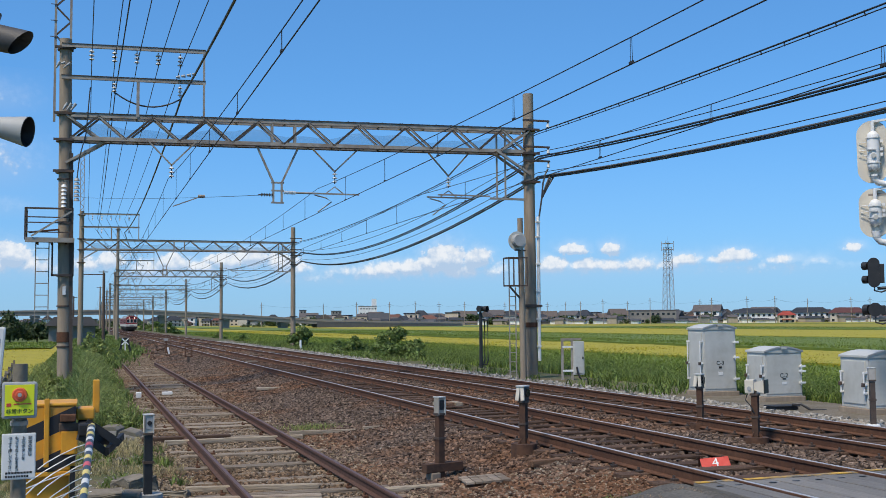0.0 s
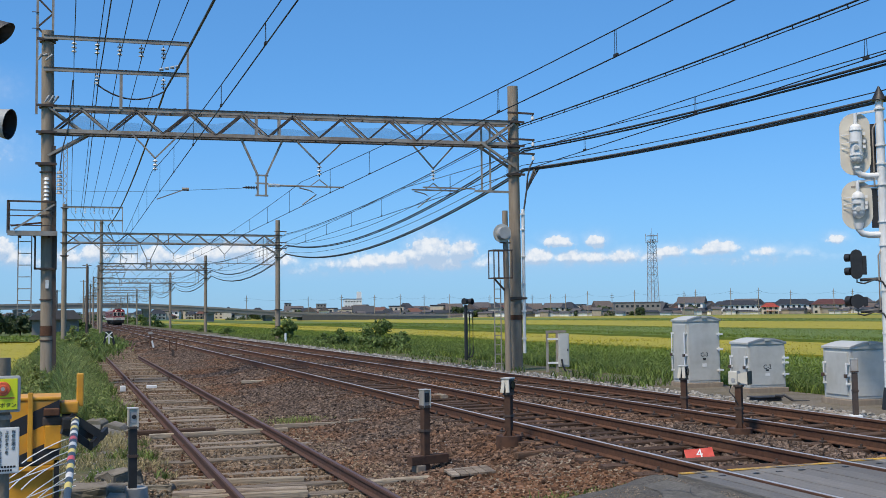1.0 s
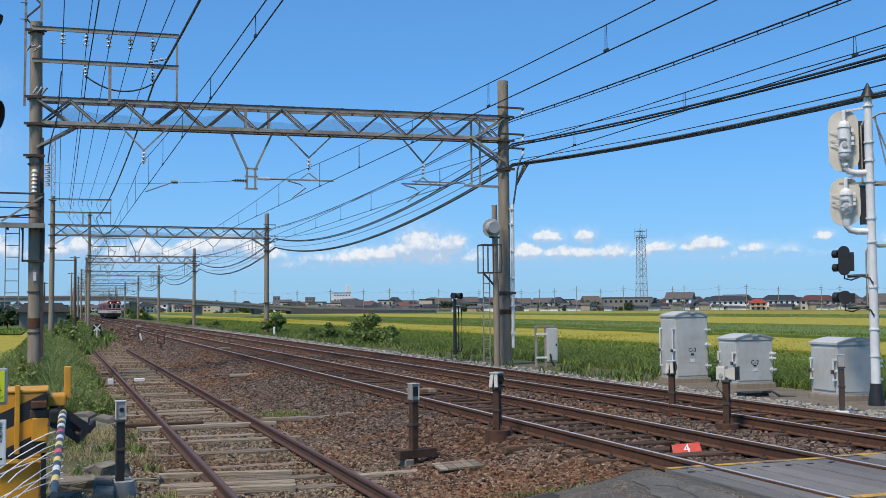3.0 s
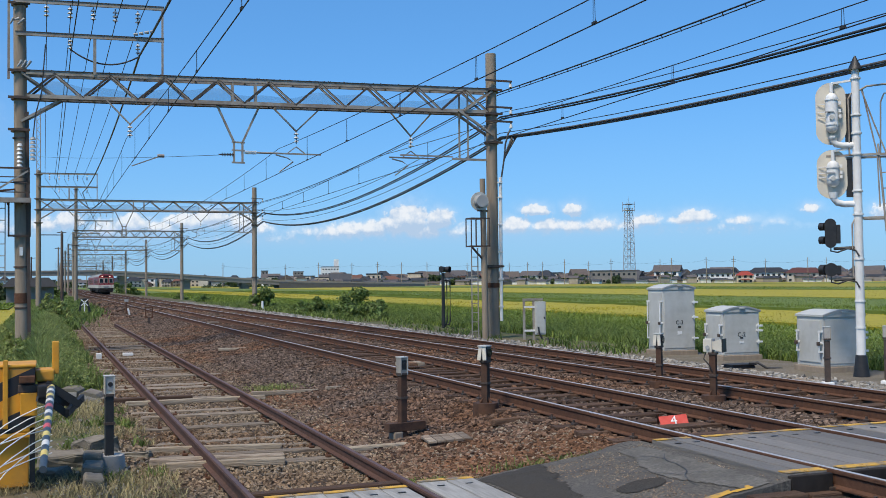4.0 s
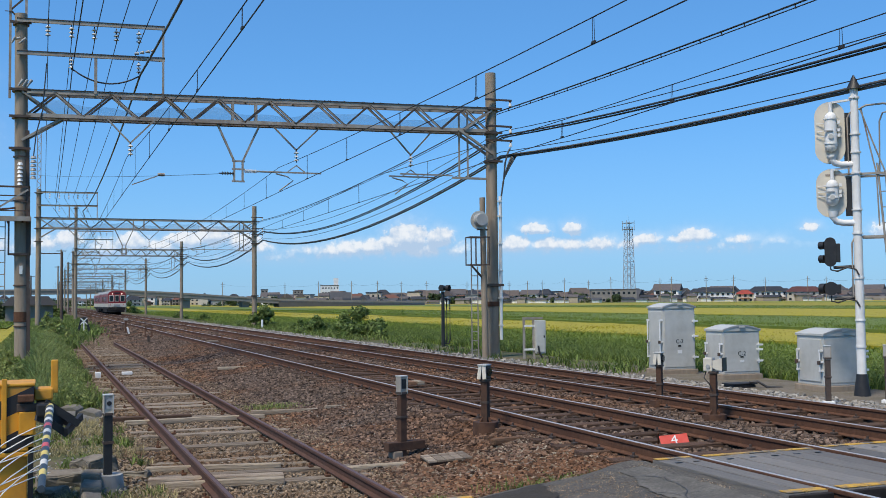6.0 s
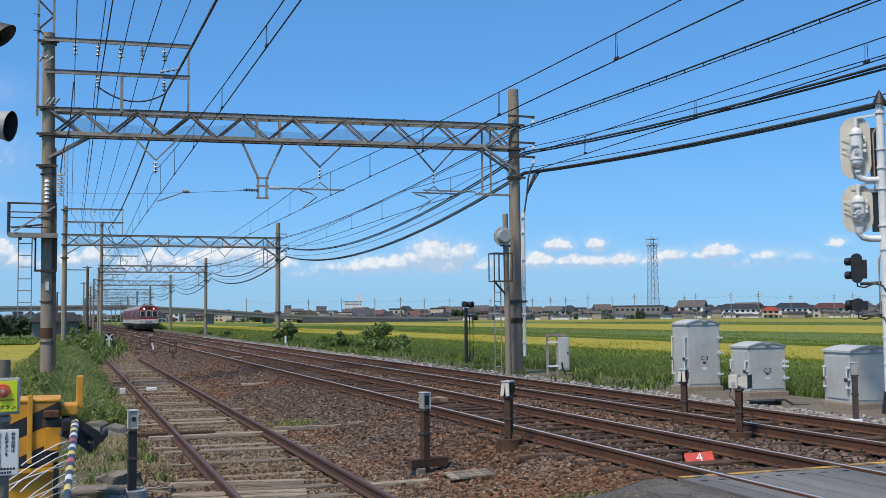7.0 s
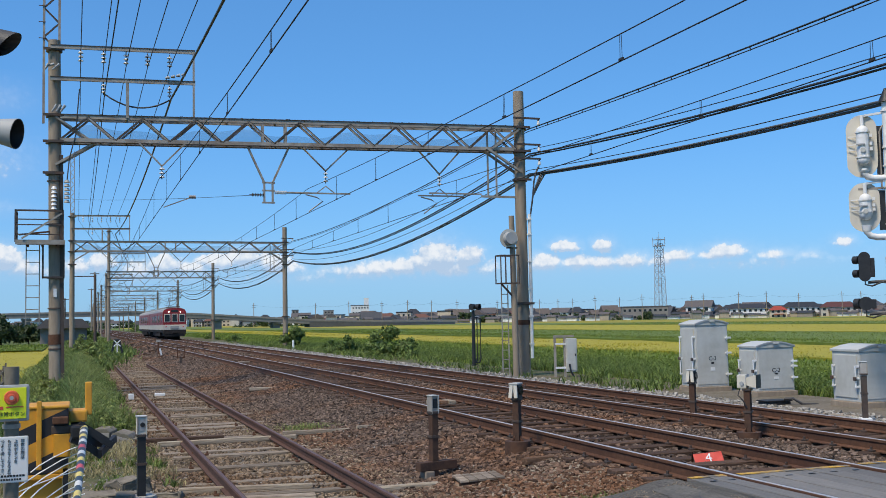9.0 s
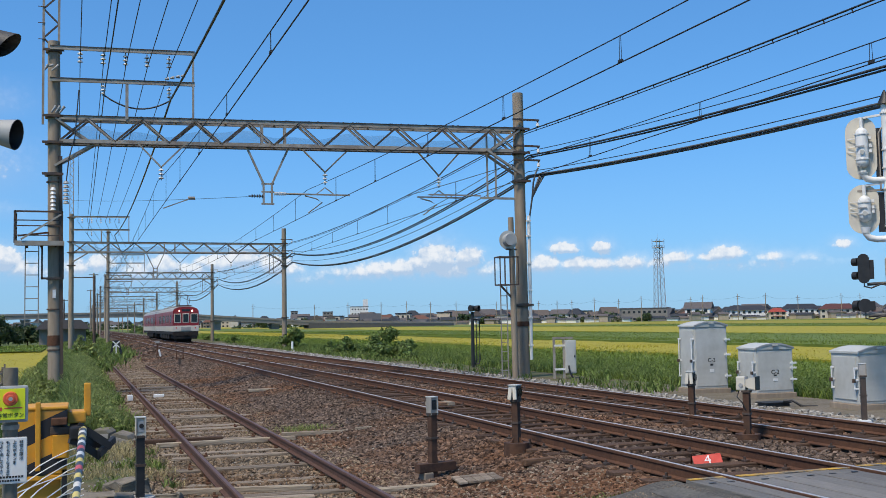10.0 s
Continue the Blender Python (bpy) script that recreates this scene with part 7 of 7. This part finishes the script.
def weed_clumps():
    rng = random.Random(17)
    for i in range(34):
        y = 21 + 48 * (i / 34) ** 1.3 + rng.uniform(-1, 1)
        x = rng.uniform(-2.6, .5) if i % 3 else rng.uniform(-.2, .6)
        x = max(x, -.019 * y)
        h = rng.uniform(.4, .85) * (1.15 if x < 0 else .8)
        shrub("weed_clump", x, y, -.25, h * 1.1, h * .8, 1600, .022 + y * .0012, WEEDL if i % 3 else WEED, "leafy light green weeds beside the siding", "weeds", 200 + i, group="weeds beside the siding", trunk=False)
weed_clumps()

def bushes():
    for i, (x, y, w, h, n) in enumerate(((15.6, 53, 2.2, 1.9, 3600), (15.3, 55.5, 1.8, 1.5, 2000), (15.3, 62, 1.7, 1.7, 2000), (15.2, 65, 1.1, 1.1, 900), (15.6, 79, 1.6, 2.1, 2200), (15.5, 49, 1.0, .7, 900), (15.7, 45.5, 1.0, .6, 700), (15.8, 112, 1.8, 1.0, 700), (16, 135, 2, 1.1, 600), (16.1, 30.6, .8, .8, 900), (15.9, 25.2, .9, .7, 900), (16.0, 18.2, 1.2, .8, 1200), (15.9, 36, .9, .6, 700))):
        shrub("bush", x, y, -.35, w, h, n * 2, .045 + y * .0009, BUSH, "dark green bush beside the ballast", "bush", 30 + i, group="bushes along the line", trunk=False)
    for i, (x, y, w, h, n) in enumerate(((.6, 62, 1.3, 1.2, 900), (-.2, 72, 1.4, 1.1, 800), (.9, 78, 1.5, 1.3, 900), (.3, 92, 1.8, 1.5, 900))):
        shrub("bush", x, y, -.3, w, h, n, .11, WEEDL, "light green bush in the verge by the poles", "bush", 60 + i, group="bushes in the verge", trunk=False)
    for i, (x, y, w, h) in enumerate(((-9.5, 150, 5.5, 4.5), (-13.5, 156, 6, 4.3), (-17, 150, 6, 4.8), (-6.5, 160, 4, 3.2))):
        shrub("tree", x, y, FIELD, w, h, 2600, .28, TREE, "dark green broadleaf tree beyond the rice field", "tree", 70 + i, group="trees beyond the field")
    rng = random.Random(8)
    for i, az in enumerate((21.4, 23.0, 23.6, 25.4, 25.9, 26.6, 19.6, 20.6, 30.3, 34.7, 28.1, 17.7, 9.5, 11.8, 40.2, 45.5, 33, 37.2)):
        p = az_point(az, 565 + rng.uniform(-12, 40))
        shrub("tree", p.x, p.y, FIELD, rng.uniform(7, 13), rng.uniform(3.8, 6.2), 1100, .75, TREE, "far dark green tree among the houses", "tree", 90 + i, group="trees of the far town")
    # hedges and garden trees of the town, and the thicket where the line ends
    g = np.random.default_rng(5)
    for lab, n, az0, az1, d0, d1, z1, r0, r1, leaf in (("dark green garden trees and hedges between the far houses", 26000, 8, 50, 552, 640, 2.6, .8, 2.2, .5), ("dark trees closing the view along the line", 9000, -4, 6, 905, 960, 5, 1.5, 3.5, .9)):
        m = 420
        az, d = np.radians(g.uniform(az0, az1, m)), g.uniform(d0, d1, m)
        C = np.stack([np.sin(az) * d, np.cos(az) * d, FIELD + g.uniform(0, 1, m) ** 2 * z1], -1)
        V, F = leaf_cloud(g, C, g.uniform(r0, r1, m), n, leaf)
        tagged(new("far_woods", mesh_of("far_woods", V, F, TREE)), lab, "trees", kind="stuff")
    for i, (x, y, w, h) in enumerate(((1.5, 180, 3, 2.4), (.5, 215, 4, 3.2), (2, 260, 4, 3.5), (17, 230, 4, 2.6), (18, 290, 5, 3.4), (17.5, 350, 5, 3.6), (.5, 320, 5, 4))):
        shrub("bush", x, y, -.5, w, h, 1500, .22, BUSH, "dark green bush far along the line", "bush", 150 + i, group="bushes far along the line", trunk=False)
bushes()
def shed():
    H = thing("shed", pose(-4.4, 150, FIELD), "low grey farm building with wide tiled roof", "building")
    part("wall", box(bmesh.new(), -.2, 5.6, -3, 3, 0, 2.4), WALLS[3], H)
    b = bmesh.new(); prism(b, [(-.7, 2.4), (6.2, 2.4), (5.0, 3.6), (.5, 3.6)], -4, 4)
    part("roof", b, ROOFS[2], H)
shed()

# ---------------------------------------------------------------- loose ballast
def stones(name, n, xa, xb, ya, yb, s0, s1, material, label, seed, power=1.7, sink=0., gap=None):
    rng = np.random.default_rng(seed)
    R = roots_in(rng, n, xa, xb, ya, yb, power)
    if gap:                      # keep most stones off the sleepers
        y0, step = gap
        u = np.abs((R[:, 1] - y0 + step / 2) % step - step / 2)
        R = R[(u > .13) | (rng.uniform(0, 1, n) < (.6 if xb < 5 else .1))]
        n = len(R)
    y = R[:, 1]
    s = rng.uniform(s0, s1, n) * (1 + np.clip(y - 25, 0, 40) * .018)
    C = np.array([(-1, -1, -1), (1, -1, -1), (1, 1, -1), (-1, 1, -1), (-1, -1, 1), (1, -1, 1), (1, 1, 1), (-1, 1, 1)]) * .5
    P = C[None] * rng.uniform(.55, 1.25, (n, 8, 3)) * s[:, None, None] * rng.uniform(.75, 1.2, (n, 1, 3))
    a, t = rng.uniform(0, math.tau, n), rng.uniform(-.8, .8, n)
    ca, sa, ct, st = np.cos(a), np.sin(a), np.cos(t), np.sin(t)
    x1, z1 = P[..., 0] * ct[:, None] - P[..., 2] * st[:, None], P[..., 0] * st[:, None] + P[..., 2] * ct[:, None]
    P = np.stack([x1 * ca[:, None] - P[..., 1] * sa[:, None], x1 * sa[:, None] + P[..., 1] * ca[:, None], z1], -1) + R[:, None]
    P[..., 2] += (s * rng.uniform(-.1, .3, n))[:, None] + sink
    Q = np.array([(0, 3, 2, 1), (4, 5, 6, 7), (0, 1, 5, 4), (1, 2, 6, 5), (2, 3, 7, 6), (3, 0, 4, 7)])
    me = bpy.data.meshes.new(name)
    me.vertices.add(n * 8); me.vertices.foreach_set("co", P.ravel())
    lp = (np.arange(n)[:, None] * 8 + Q.ravel()[None]).ravel()
    me.loops.add(len(lp)); me.loops.foreach_set("vertex_index", lp.astype(np.int32))
    me.polygons.add(n * 6); me.polygons.foreach_set("loop_start", (np.arange(n * 6) * 4).astype(np.int32))
    me.update(calc_edges=True)
    me.shade_flat()
    me.materials.append(material)
    tagged(new(name, me), label, "ballast", kind="stuff")
stones("siding_ballast", 76000, .9, 4.0, 9.3, 70, .014, .036, STONEP, "brown and grey crushed stone between the siding's sleepers", 1, gap=(1.3, .66), sink=.012)
stones("slope_ballast", 70000, 3.5, 5.95, 9.5, 62, .024, .056, STONE, "rust-brown crushed stone on the slope between the tracks", 2)
stones("track_ballast", 34000, 6.05, 10.7, 4.5, 64, .028, .058, STONE, "rust-brown crushed stone between the main line's sleepers", 3, gap=(-29.7, .6), sink=.004)
stones("middle_ballast", 22000, 7.75, 9.0, 4.5, 64, .03, .062, STONE, "brown crushed stone heaped between the two main tracks", 8, sink=.02)
stones("far_ballast", 9000, 3.6, 11.2, 58, 140, .05, .09, STONE, "rust-brown crushed stone along the far stretch of the line", 7, 1.2)
stones("shoulder_ballast", 17000, 11.3, 13.6, 10, 110, .04, .09, STONEG, "pale grey crushed stone on the far shoulder", 4, 1.4)
stones("fine_gravel", 9000, -.4, 5.2, 9.3, 22, .012, .032, STONEG, "fine pale gravel and chips beside the crossing", 5, 1.3)
stones("crossing_gravel", 17000, 3.2, 5.9, 9.3, 12.2, .016, .04, STONEC, "pale loose gravel before the crossing", 6, 1.)
# ---------------------------------------------------------------- motion
def motions():
    walk(TRAIN, [(t, pose(XB, 251 - 16.2 * t + .15 * t * t, ZM)) for t in (0, 1, 2, 3, 4, 5, 6, 7, 8, 9, 10)])
motions()
